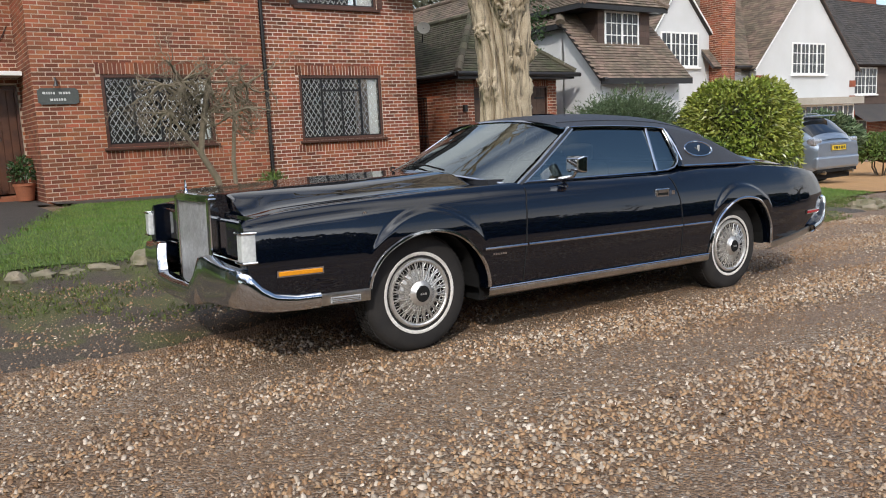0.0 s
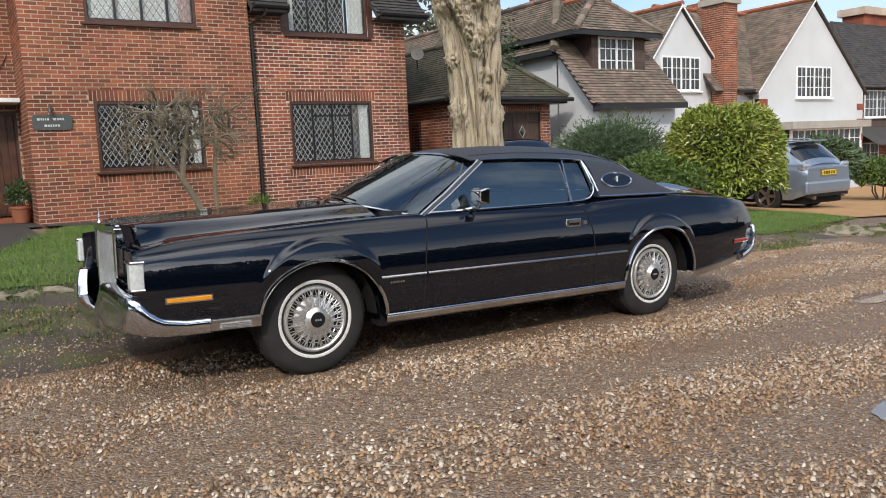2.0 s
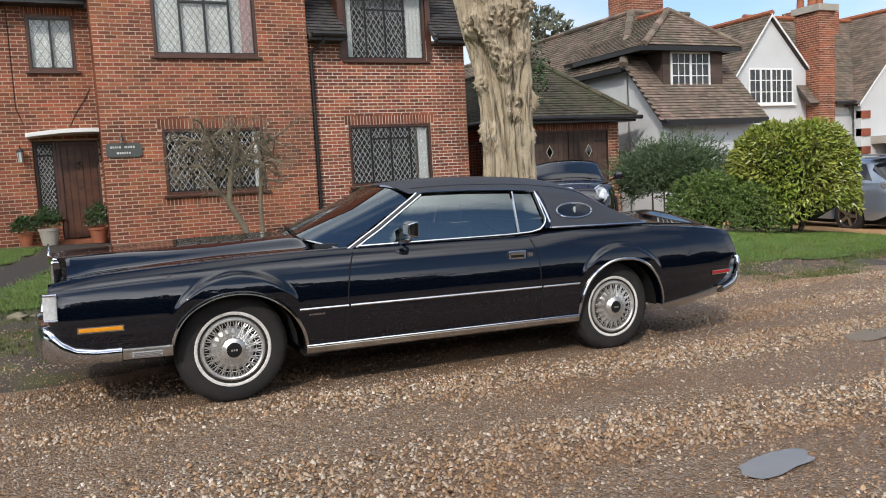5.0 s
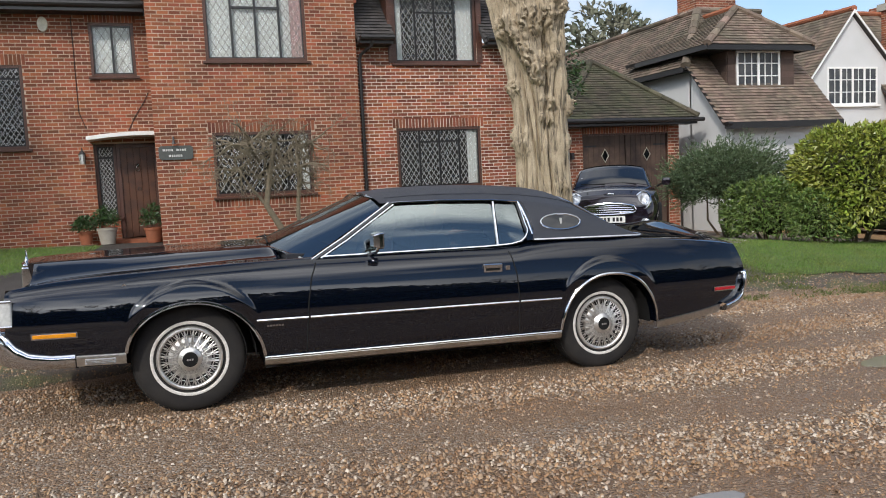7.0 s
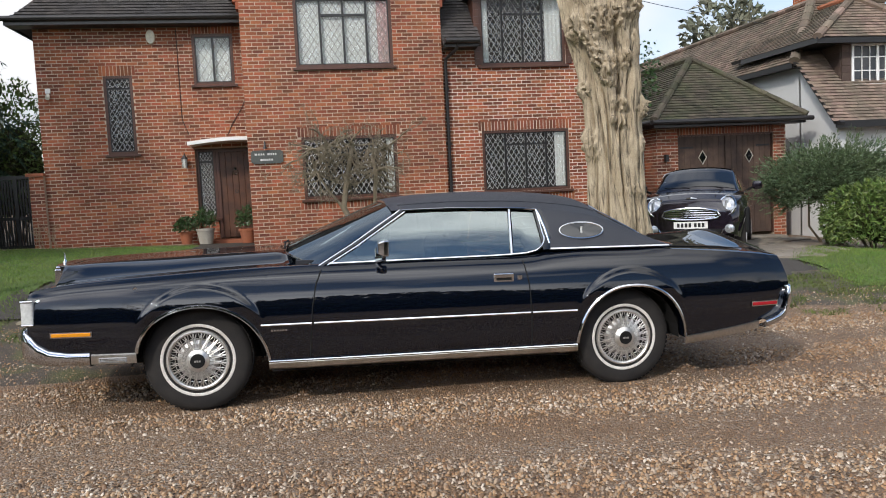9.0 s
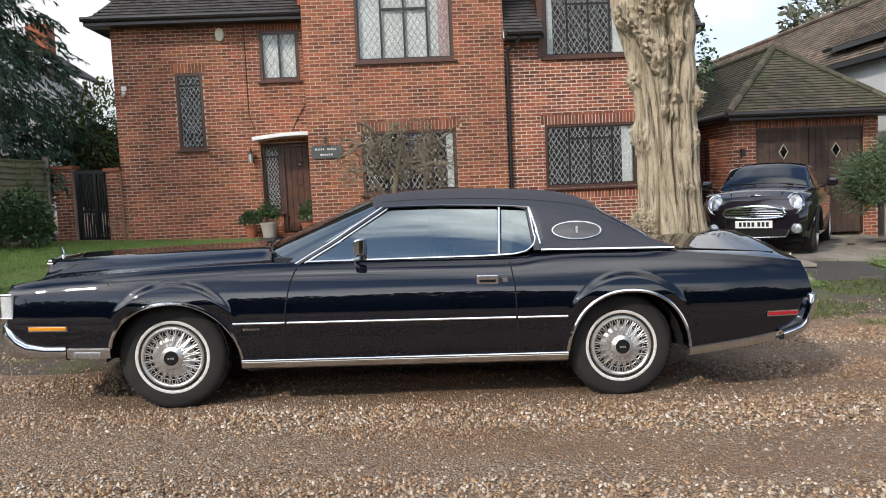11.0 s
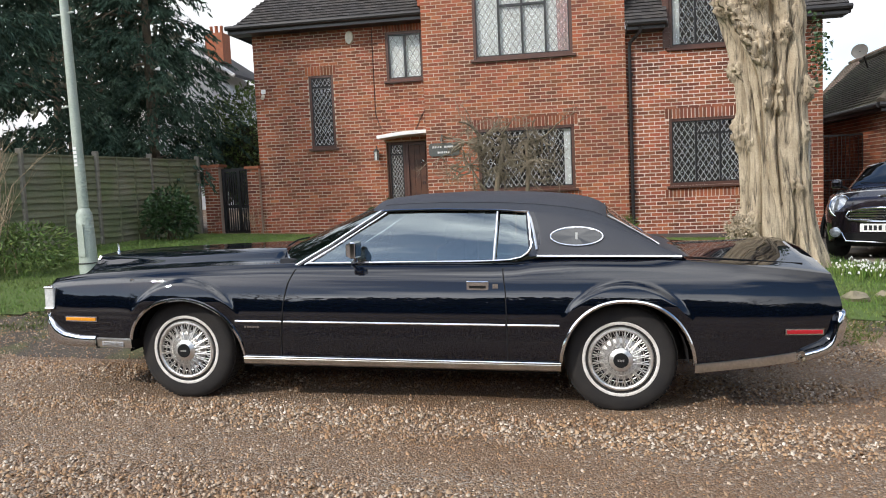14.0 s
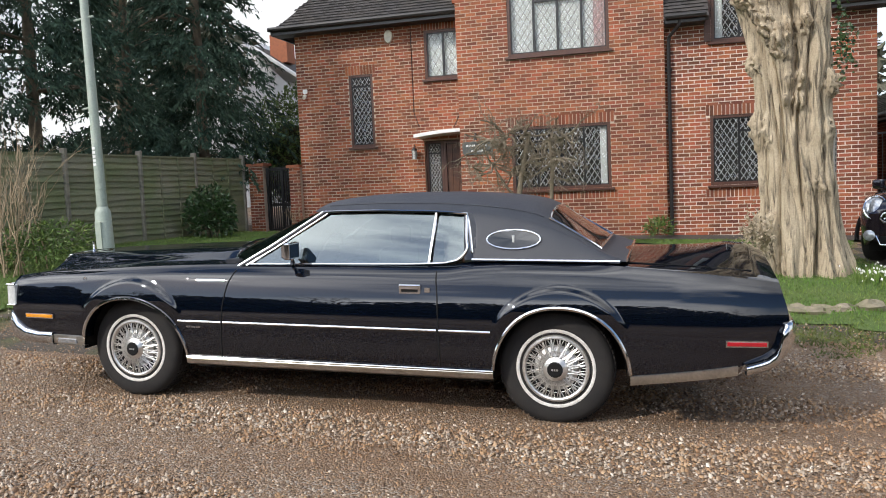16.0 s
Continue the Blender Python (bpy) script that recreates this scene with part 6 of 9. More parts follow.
# ---------------------------------------------------------------- pruned climber before the bay
def make_climber():
    t = thing("pruned_shrub", "bare pruned shrub with twisted grey stems", "shrub")
    y = 7.45
    g = gz(0, y)
    rng = random.Random(9)
    for pts, r in (([(.20, y, g), (.10, y, g + .45), (-.12, y, g + .85), (-.05, y, g + 1.3), (.08, y, g + 1.9), (.10, y, g + 2.0)], [.06, .055, .05, .045, .04, .03]),
                   ([(.44, y + .1, g), (.42, y + .1, g + .7), (.46, y, g + 1.4), (.44, y, g + 1.9)], [.04, .036, .03, .024]),
                   ([(-.12, y, g + .85), (-.35, y, g + 1.15), (-.55, y, g + 1.5)], [.028, .022, .014])):
        part("stem", Shape().tube(pts, r, 8), M_SHRUBTWIG, t, smooth=True)
    tops = [(.10, y, g + 1.95), (.06, y, g + 1.8), (.44, y, g + 1.85), (.46, y, g + 1.45), (-.04, y, g + 1.45), (-.55, y, g + 1.5), (-.3, y, g + 1.95), (.7, y, g + 1.9), (-.6, y, g + 1.9)]
    for k in range(85):
        s = Shape()
        st = Vector(rng.choice(tops))
        d = Vector((rng.uniform(-1.2, 1.0), rng.uniform(-.35, .3), rng.uniform(-.5, .22)))
        branchy(s, st, d, rng.uniform(.3, .62), .017, 3, rng, spread=.8, up=-.08, splits=(2, 4), segs=4, wiggle=.40, shrink=.6, rshrink=.6, sides=4)
        part("branch", s, M_SHRUBTWIG, t)


make_climber()

# ---------------------------------------------------------------- bushes by the drive
bush("laurel_bush", "large clipped yellow green laurel bush", "bush", (10.55, 5.3, 1.03), (1.20, 1.15, 1.08), M_LAUREL, 14500, .125, 31, power=1.6, aspect=.44, droop=.25, depth=.36, jitter=.7)
def make_juniper():
    b = bush("juniper_bush", "spreading dark green juniper bush", "bush", (9.15, 7.2, 1.20), (1.35, .9, .66), M_JUNIPER, 5000, .11, 32, aspect=.15, depth=.7, jitter=1.0, core_k=.5)
    rng = np.random.default_rng(321)
    o, u = lumpy(1500, (9.15, 7.2, 1.18), (1.35, .95, .66), rng, lumps=9, depth=.75, flat_bottom=-.7)
    d = u * np.array([1.1, 1.1, .5]) + np.array([0, 0, .30]) + .30 * rng.normal(size=u.shape)
    v, f = sprays(o, d, 22, (.22, .52), .085, rng, .20, -.05)
    tagged(array_part("arching_sprays", v, f, M_JUNIPER, b), kind="stuff")


make_juniper()
bush("drive_shrub", "loose green evergreen shrub beside the drive", "bush", (9.2, 6.1, .52), (1.15, .72, .72), M_SHRUB, 8000, .10, 33, aspect=.34, depth=.75, core_k=.5)
bush("drive_shrub", "low dense green shrub beneath the laurel", "bush", (9.6, 5.2, .42), (.75, .6, .62), M_SHRUB, 4500, .10, 34, aspect=.34, depth=.75, core_k=.5)
bush("evergreen_shrub", "small dark evergreen shrub against the fence", "bush", (-7.55, 9.9, 1.05), (.62, .5, .72), M_IVY, 1700, .12, 35, aspect=.5, depth=.85, core_k=.3)
bush("evergreen_shrub", "rounded shrub beyond the parked estate car", "bush", (19.5, 8.4, .55), (1.2, 1.0, .85), M_JUNIPER, 4000, .2, 36, depth=.4)
bush("pale_shrub", "pale leafed low shrub on the orange drive", "bush", (20.5, 7.2, .2), (.9, .8, .5), M_SHRUB, 2200, .16, 37, depth=.4)


def make_twiggy():
    t = thing("twiggy_shrub", "bare pale twiggy shrub beside the fence", "shrub")
    rng = random.Random(14)
    bx, by = -7.1, 3.9
    g = gz(bx, by)
    for k in range(26):
        s = Shape()
        branchy(s, (bx + rng.uniform(-.5, .3), by + rng.uniform(-.4, .4), g), (rng.gauss(0, .35), rng.gauss(0, .3), 1), rng.uniform(1.0, 1.5), .013, 2, rng, spread=.35, up=.2, splits=(2, 3), segs=5, wiggle=.10, shrink=.62, sides=4)
        part("stem", s, M_PALETWIG, t)
    nr = np.random.default_rng(2)
    p, u = lumpy(1800, (bx + .3, by + .3, g + .35), (.9, .7, .45), nr, depth=.7)
    v, f = leaves(p, u, .10, nr, .3, .1)
    tagged(array_part("low_leaves", v, f, M_SHRUB, t), kind="stuff")


make_twiggy()


# ---------------------------------------------------------------- fence, gate, lamp post
def make_fence():
    f = thing("panel_fence", "weathered wooden panel fence between concrete posts", "fence")
    P = [(-8.15, 12.4), (-8.34, 10.57), (-8.52, 8.77), (-8.81, 6.92), (-9.08, 5.10), (-9.36, 3.28), (-9.64, 1.46), (-9.92, -.36)]
    rng = random.Random(6)
    for i, (x, y) in enumerate(P):
        g = gz(x, y)
        b = part("fence_post", Shape().box(-.055, -.05, -.1, .055, .05, 1.96), M_POST, f)
        bevel(b, .012, 2)
        b.matrix_basis = pose(x, y, g, rng.uniform(-.6, .6), rng.uniform(-.8, .8), 8)
    for i, ((x0, y0), (x1, y1)) in enumerate(zip(P, P[1:])):
        a = math.atan2(y1 - y0, x1 - x0)
        L = math.hypot(x1 - x0, y1 - y0) - .11
        m = Matrix.Translation((x0, y0, gz((x0 + x1) / 2, (y0 + y1) / 2))) @ Matrix.Rotation(a, 4, "Z") @ Matrix.Translation((.055, 0, 0))
        n = 14
        for k in range(n):
            z = .05 + 1.78 * k / n
            rows = []
            ph = rng.uniform(0, 6)
            for q in range(13):
                u = L * q / 12
                wv = .010 * math.sin(u * 5 + ph) + rng.uniform(-.004, .004)
                rows.append([m @ Vector((u, .012, z + wv)), m @ Vector((u, .046, z + wv - .006)), m @ Vector((u, .012, z + .155)), ])
            part("slat", Shape().grid(rows), M_FENCE, f)
        for u in (L * .33, L * .67) if i < 2 else (L * .5,):
            part("batten", Shape().box(u - .02, .03, .04, u + .02, .055, 1.84, m), M_FENCE, f)
        part("capping", Shape().box(0, -.03, 1.83, L, .045, 1.865, m), M_FENCE, f)
        part("panel_back", Shape().box(0, -.012, .03, L, .008, 1.83, m), M_FENCE, f)
        part("gravel_board", Shape().box(0, -.02, -.1, L, .02, .05, m), M_POST, f)


make_fence()


def make_side_gate():
    brick_wall("wall_gate_pier", "brick gate pier at the end of the fence", -8.05, 12.55, 0.2, .40, 2.25, [], thick=.33)
    structure(part("pier_cap", Shape().box(-8.1, 12.5, 2.25, -7.6, 12.95, 2.32), M_TERRACOTTA), "red tile cap of a gate pier", "pier cap")
    brick_wall("wall_gate_pier_inner", "brick gate pier beside the cottage corner", -6.72, 12.18, 0.2, .30, 2.15, [], thick=.33)
    structure(part("pier_cap", Shape().box(-6.77, 12.13, 2.15, -6.4, 12.55, 2.22), M_TERRACOTTA), "red tile cap of a gate pier", "pier cap")
    g = thing("side_gate", "black timber side gate with lattice panels", "gate")
    z0 = gz(-7.2, 12.6)
    for a, b in ((-7.63, -7.55), (-7.22, -7.15), (-6.80, -6.72)):
        part("gate_stile", Shape().box(a, 12.68, z0 + .03, b, 12.74, 2.2), M_BLACK, g)
    for z in (.55, 1.2, 2.12):
        part("gate_rail", Shape().box(-7.63, 12.69, z, -6.72, 12.73, z + .08), M_BLACK, g)
    for i in range(15):
        x = -7.60 + i * .06
        part("gate_bar", Shape().box(x, 12.70, z0 + .05, x + .035, 12.72, 2.1), M_BLACK, g)


make_side_gate()


def make_lamp_post():
    x, y = -5.19, 3.5
    g = gz(x, y)
    t = thing("street_lamp", "pale green grey steel street lamp post", "street lamp", "", pose(x, y, g, -.6, -1.3, 0))
    part("base", Shape().lathe([(.125, -.1), (.125, .32), (.118, .36), (.105, .98), (.088, 1.02), (.07, 1.06)], None, 16), M_LAMP, t, "wider lower section with door", smooth=True, angle=30)
    part("base_door", Shape().box(-.045, -.126, .42, .045, -.105, .85), M_LAMP, t)
    part("base_band", Shape().tube([(.13 * math.cos(a * .4), .13 * math.sin(a * .4), .33) for a in range(16)], .008, 5, closed=True), M_PIPE, t)
    part("column", Shape().lathe([(.070, 1.05), (.064, 2.2), (.056, 3.6), (.048, 5.0), (.043, 6.0)], None, 16), M_LAMP, t, smooth=True, angle=30)
    for z, L in ((2.42, -.16), (3.62, -.17)):
        part("ladder_arm", Shape().tube([(L, -.02, z - .02), (.0 if z < 3 else .13, 0.0, z + .01)], .014, 6), M_LAMP, t, smooth=True)
    part("lantern", Shape().lathe([(.02, 5.95), (.09, 6.05), (.13, 6.3), (.10, 6.4), (0, 6.45)], None, 12), M_LAMP, t, smooth=True)
    for i in range(5):
        part("number_bar", Shape().box(-.025, -.0705, 1.62 + i * .055, .02, -.066, 1.655 + i * .055), M_WHITE, t)


make_lamp_post()


# ---------------------------------------------------------------- conifers behind the fence
def conifer(x, y, h, r, seed, count=9000):
    t = thing("conifer", "tall dark drooping evergreen conifer", "tree", "conifers behind the fence")
    rng = np.random.default_rng(seed)
    g = gz(x, y)
    part("trunk", Shape().tube([(x, y, g - .1), (x + .05, y, g + h * .5), (x, y, g + h)], [.17, .11, .02], 8), M_TWIG, t)
    # boughs that arch out and droop, hung with flat feathery sprays
    per = 26
    n = int(count * 2.7) // per
    boughs = max(60, n // 15)
    bh = 0.12 + 0.86 * rng.random(boughs) ** 1.1
    ba = rng.uniform(0, 2 * math.pi, boughs)
    reach = r * (0.22 + 0.78 * np.clip((1 - bh) * 1.5, 0, 1)) * rng.uniform(.65, 1.12, boughs)
    k = rng.integers(0, boughs, n)
    u = rng.uniform(.08, 1.0, n) ** .75
    az = ba[k] + .22 * rng.normal(size=n)
    out = reach[k] * u
    o = np.stack([x + out * np.cos(az), y + out * np.sin(az), g + h * bh[k] + .35 * u - .9 * u ** 3 * (reach[k] / 2.4) + .10 * rng.normal(size=n)], axis=1)
    d = np.stack([np.cos(az), np.sin(az), -.75 + .25 * rng.normal(size=n)], axis=1) + .25 * rng.normal(size=(n, 3))
    v, f = sprays(o, d, per, (.34, .66), .16, rng, .22)
    tagged(array_part("crown", v, f, M_CONIFER, t), kind="stuff")
    q = random.Random(seed)
    for _ in range(16):
        zz = g + h * q.uniform(.08, .7)
        e = q.uniform(0, 6.28)
        far = r * .7
        part("branch", Shape().tube([(x, y, zz), (x + far * .6 * math.cos(e), y + far * .6 * math.sin(e), zz + .1), (x + far * math.cos(e), y + far * math.sin(e), zz - .25)], [.05, .03, .01], 4), M_TWIG, t)


for x, y, h, r, sd, c in ((-9.75, 13.2, 10.5, 2.3, 41, 27000), (-13.0, 14.5, 12.0, 2.9, 42, 19000), (-11.9, 9.6, 11.0, 2.5, 43, 20000), (-13.5, 6.6, 11.5, 2.8, 44, 18000), (-16.5, 11.0, 12.5, 3.2, 45, 11000), (-15.6, 17.5, 12.0, 3.0, 46, 9000), (-13.4, 3.0, 13.0, 3.2, 47, 19000)):
    conifer(x, y, h, r, sd, c)
bush("evergreen_shrub", "ragged evergreen shrub behind the side gate", "bush", (-8.2, 15.5, 2.4), (1.5, 1.5, 2.3), M_SHRUB, 6500, .14, 48, depth=.6, core_k=.5)
bush("evergreen_shrub", "dense hedge mass behind the panel fence", "bush", (-12.0, 9.0, 1.2), (2.2, 7.0, 1.6), M_CONIFER, 7000, .25, 49, depth=.5, power=1.4)

# ---------------------------------------------------------------- garage
def make_garage():
    h = thing("garage", "brick garage with mossy hipped tile roof and timber doors", "garage")
    x0, x1, y0, zt = 7.34, 10.62, 10.90, 2.66
    door = (7.86 - x0, -.2, 10.30 - x0, 2.42)
    brick_wall("wall_garage_front", "", x0, y0, -.2, x1 - x0, zt, [door], parent=h, soldiers=[(door[0] - .02, door[2] + .02, 2.42, 2.58)])
    brick_wall("wall_garage_side", "", x0, 17.0, -.2, 17.0 - y0, zt, [], turn=-90, parent=h)
    brick_wall("wall_garage_far", "", x1, y0, -.2, 6.1, zt, [], turn=90, parent=h)
    g = gz(9, 10.9)
    for i in range(2):
        a = 7.90 + i * 1.19
        leaf = part("garage_door", Shape().box(a, y0 + .09, g + .03, a + 1.17, y0 + .12, 2.38), M_GARAGE, h, "weathered dark timber garage door")
        for k in range(8):
            b = part("board", Shape().box(a + .004 + k * .146, y0 + .06, g + .03, a + k * .146 + .142, y0 + .09, 2.37), M_GARAGE, leaf)
        c = (a + .60, 1.88)
        dm = [(c[0], c[1] + .16), (c[0] + .10, c[1]), (c[0], c[1] - .16), (c[0] - .10, c[1])]
        part("diamond_light", Shape().prism(dm, .02, Matrix.Translation((0, y0 + .045, 0))), M_DARKGLASS, leaf, "small diamond light")
        ring = [Vector((p, y0 + .045, q)) for p, q in dm]
        part("diamond_frame", Shape().tube(ring, .016, 4, closed=True), M_CONCRETE, leaf)
        part("hinge", Shape().box(a + (.02 if i == 0 else .80), y0 + .05, 2.1, a + (.36 if i == 0 else 1.14), y0 + .06, 2.14), M_PIPE, leaf)
    part("door_frame", Shape().box(7.80, y0 + .02, g, 7.88, y0 + .14, 2.44).box(10.28, y0 + .02, g, 10.36, y0 + .14, 2.44).box(7.88, y0 + .02, 2.38, 10.28, y0 + .14, 2.44), M_TIMBER, h)
    # hipped roof
    ex0, ex1, ey, ez = x0 - .28, x1 + .26, y0 - .46, 2.74
    mid, half = (ex0 + ex1) / 2, (ex1 - ex0) / 2
    rise = 1.62
    L = math.hypot(half, rise)
    roof_slope(h, "roof_front", (ex0, ey, ez), (1, 0, 0), (0, half, rise), 2 * half, L, M_TILE_MOSS, outline=[(0, 0), (2 * half, 0), (half, L)])
    roof_slope(h, "roof_side", (ex0, 17.2, ez), (0, -1, 0), (half, 0, rise), 17.2 - ey, L, M_TILE_MOSS, outline=[(0, 0), (17.2 - ey, 0), (17.2 - ey - half, L), (0, L)])
    roof_slope(h, "roof_far", (ex1, ey, ez), (0, 1, 0), (-half, 0, rise), 17.2 - ey, L, M_TILE_MOSS, outline=[(0, 0), (17.2 - ey, 0), (17.2 - ey, L), (half, L)])
    apex = (mid, ey + half, ez + rise + .03)
    ridge(h, (ex0, ey, ez + .03), apex, M_TILE_MOSS, .09)
    ridge(h, (ex1, ey, ez + .03), apex, M_TILE_MOSS, .09)
    ridge(h, apex, (mid, 17.2, ez + rise + .03), M_TILE_MOSS, .09)
    part("fascia", Shape().box(ex0 + .02, ey + .02, 2.58, ex1 - .02, ey + .05, 2.75).box(ex0 + .02, ey + .05, 2.58, ex1 - .02, y0 + .01, 2.61), M_BLACK, h)
    part("fascia", Shape().box(ex0 + .02, ey + .05, 2.60, ex0 + .05, 17.1, 2.75).box(ex0 + .05, ey + .05, 2.60, x0 + .01, 17.1, 2.63), M_BLACK, h)
    part("gutter", Shape().tube([(ex0 - .05, ey - .05, 2.70), (ex1 + .12, ey - .05, 2.68)], .055, 8), M_PIPE, h, smooth=True)
    part("gutter", Shape().tube([(ex0 - .04, ey, 2.70), (ex0 - .04, 17.0, 2.70)], .055, 8), M_PIPE, h, smooth=True)
    # wall lamp
    part("wall_lamp", Shape().box(7.50, y0 - .10, 1.82, 7.58, y0, 1.98), M_PIPE, h)
    d = thing("satellite_dish", "pale grey satellite dish on the roof", "satellite dish", "", pose(7.20, 12.0, 3.93, 70, 0, -30))
    part("dish", Shape().lathe([(0, 0), (.08, .008), (.13, .026), (.165, .045)], None, 20), M_CONCRETE, d, smooth=True)
    part("mount", Shape().tube([(0, 0, 0), (0, .1, -.2), (0, .0, -.75)], .02, 6), M_PIPE, d)


make_garage()


def make_iron_gate():
    g = thing("iron_gate", "black wrought iron gate between cottage and garage", "gate")
    y = 12.2
    z0 = gz(6.8, y)
    part("gate_rail", Shape().box(6.2, y - .012, 2.2, 7.32, y + .012, 2.24), M_BLACK, g)
    part("gate_rail", Shape().box(6.2, y - .012, z0 + .1, 7.32, y + .012, z0 + .14), M_BLACK, g)
    part("gate_rail", Shape().box(6.2, y - .012, 1.25, 7.32, y + .012, 1.28), M_BLACK, g)
    for i in range(14):
        x = 6.22 + i * .084
        part("gate_bar", Shape().tube([(x, y, z0 + .05), (x, y, 2.24)], .009, 5), M_BLACK, g)
    structure(part("wall_passage", Shape().box(6.12, 16.0, -.2, 7.34, 16.2, 2.4), M_MORTAR), "dim wall at the end of the passage", "wall")


make_iron_gate()


# ---------------------------------------------------------------- white windows
M_FARPANE = material("dark_window_pane", (0.035, 0.042, 0.05), 0.12, second=(0.10, 0.10, 0.10), scale=3, amount=0.6, spec=0.25)


def white_window(parent, x, y, z0, w, h, cols, rows, turn=0, bays=2, row_heights=None, name="window"):
    f = part(name, Shape().box(0, 0, 0, .06, .09, h).box(w - .06, 0, 0, w, .09, h).box(.06, 0, 0, w - .06, .09, .06).box(.06, 0, h - .06, w - .06, .09, h), M_WHITE, parent, "white painted casement window")
    f.matrix_basis = pose(x, y, z0, 0, 0, turn)
    part("pane", Shape().add([(.05, .022, .05), (w - .05, .022, .05), (w - .05, .022, h - .05), (.05, .022, h - .05)], [(0, 1, 2, 3)]), M_FARPANE, f)
    bw = (w - .12) / bays
    for i in range(1, bays):
        part("mullion", Shape().box(.06 + i * bw - .035, -.004, .06, .06 + i * bw + .035, .08, h - .06), M_WHITE, f)
    for i in range(bays):
        for k in range(1, cols):
            u = .06 + i * bw + bw * k / cols
            part("glazing_bar", Shape().box(u - .010, .002, .06, u + .010, .020, h - .06), M_WHITE, f)
    for k in (row_heights or [(j + 1) / rows for j in range(rows - 1)]):
        part("glazing_bar", Shape().box(.06, .001, h * k - .012, w - .06, .0195, h * k + .012), M_WHITE, f)
    part("window_sill", Shape().box(-.05, -.08, -.06, w + .05, .08, -.002), M_WHITE, f)
    return f


# ---------------------------------------------------------------- neighbour with the long tiled roof
def make_neighbour():
    h = thing("neighbour_house", "white rendered house with long brown tiled roof and dormer", "house")
    ya, za = 9.72, 2.52              # front eave
    sl = radians(48)
    c, s = math.cos(sl), math.sin(sl)
    x0, x1 = 11.02, 14.75
    top = 5.82
    run = (top - za) / s
    yr = ya + run * c
    zc = 4.07
    vc = (zc - za) / s
    # front slope, with the hip cut on one end
    hip = (top - zc) / s
    roof_slope(h, "roof_front", (x0, ya, za), (1, 0, 0), (0, c, s), x1 - x0, run, M_TILE, outline=[(.08, 0), (x1 - x0, 0), (x1 - x0, run), (hip * c, run), (0, vc), (.08, vc - .05)])
    ye = ya + vc * c
    roof_slope(h, "roof_side", (x0, 30.0, zc), (0, -1, 0), (c, 0, s), 30.0 - ye, hip, M_TILE, outline=[(0, 0), (30.0 - ye, 0), (30.0 - ye - hip * c, hip), (0, hip)])
    ridge(h, (x0, ye, zc + .04), (x0 + hip * c, yr, top + .04), M_TILE, .12)
    ridge(h, (x0 + hip * c, yr, top + .04), (x1, yr, top + .04), M_TILE, .10)
    ridge(h, (x0 + hip * c, yr, top + .04), (x0 + hip * c, 29.5, top + .04), M_TILE, .10)
    part("roof_back", Shape().add([(x0 + hip * c, yr, top), (x1, yr, top), (x1, yr + 4, 3), (x0 + hip * c, 22, top)], [(0, 1, 2), (0, 2, 3)]), M_TILE_DARK, h)
    # walls
    part("wall", Shape().box(x0 + .30, ye + .2, -.6, x0 + .55, 29.5, zc + .1), M_RENDER, h, "white rendered side wall")
    tri = [(ya + .25, -.6), (ye + .25, -.6), (ye + .25, zc - .02), (ya + .25, za + .16)]
    part("wall", Shape().add([(x0 + .30, a, b) for a, b in tri] + [(x0 + .5, a, b) for a, b in tri], [(0, 1, 2, 3), (7, 6, 5, 4), (1, 0, 4, 5), (2, 1, 5, 6), (3, 2, 6, 7), (0, 3, 7, 4)]), M_RENDER, h)
    part("wall", Shape().box(x0 + .5, ya + .45, -.6, x1, ya + .7, za + .25), M_RENDER, h, "white rendered front wall")
    part("fascia", Shape().box(x0 + .08, ya - .02, za - .14, x1, ya + .02, za + .02), M_BLACK, h)
    part("gutter", Shape().tube([(x0 + .1, ya - .06, za - .02), (x1 - 3.5, ya - .06, za - .02)], .05, 8), M_PIPE, h, smooth=True)
    part("fascia", Shape().box(x0 + .0, ye + .1, zc - .12, x0 + .04, 29.5, zc + .02).box(x0 + .04, ye + .1, zc - .1, x0 + .32, 29.5, zc - .07), M_BLACK, h)
    # dormer
    yd = 10.62
    dz = -.30
    a, b = 11.92, 14.0
    for i in range(8):
        z = 3.55 + dz + .16 * i
        for xa, xb in ((a, 12.16), (13.60, b)):
            part("weatherboard", Shape().box(xa, yd - .01, z, xb, yd + .03, z + .155), M_TIMBER_TILE, h)
        part("weatherboard", Shape().box(a - .02, yd + .03, z, a + .03, yd + 1.9, z + .155), M_TIMBER_TILE, h)
    part("dormer_wall", Shape().box(a + .03, yd + .04, 3.5 + dz, b - .02, yd + 1.8, 4.85 + dz), M_TIMBER_TILE, h)
    part("dormer_sill", Shape().box(12.1, yd - .05, 3.60 + dz, 13.7, yd + .02, 3.72 + dz), M_CONCRETE, h)
    white_window(h, 12.18, yd - .02, 3.74 + dz, 1.38, .96, 3, 3)
    e0, e1, ey, ez = 11.05, 14.40, 10.28, 4.80 + dz
    dr = 1.10
    dl = math.hypot(1.0, dr)
    roof_slope(h, "dormer_roof", (e0, ey, ez), (1, 0, 0), (0, 1.0, dr), e1 - e0, dl, M_TILE, outline=[(0, 0), (e1 - e0, 0), (1.675, dl)])
    ll = math.hypot(1.675, dr)
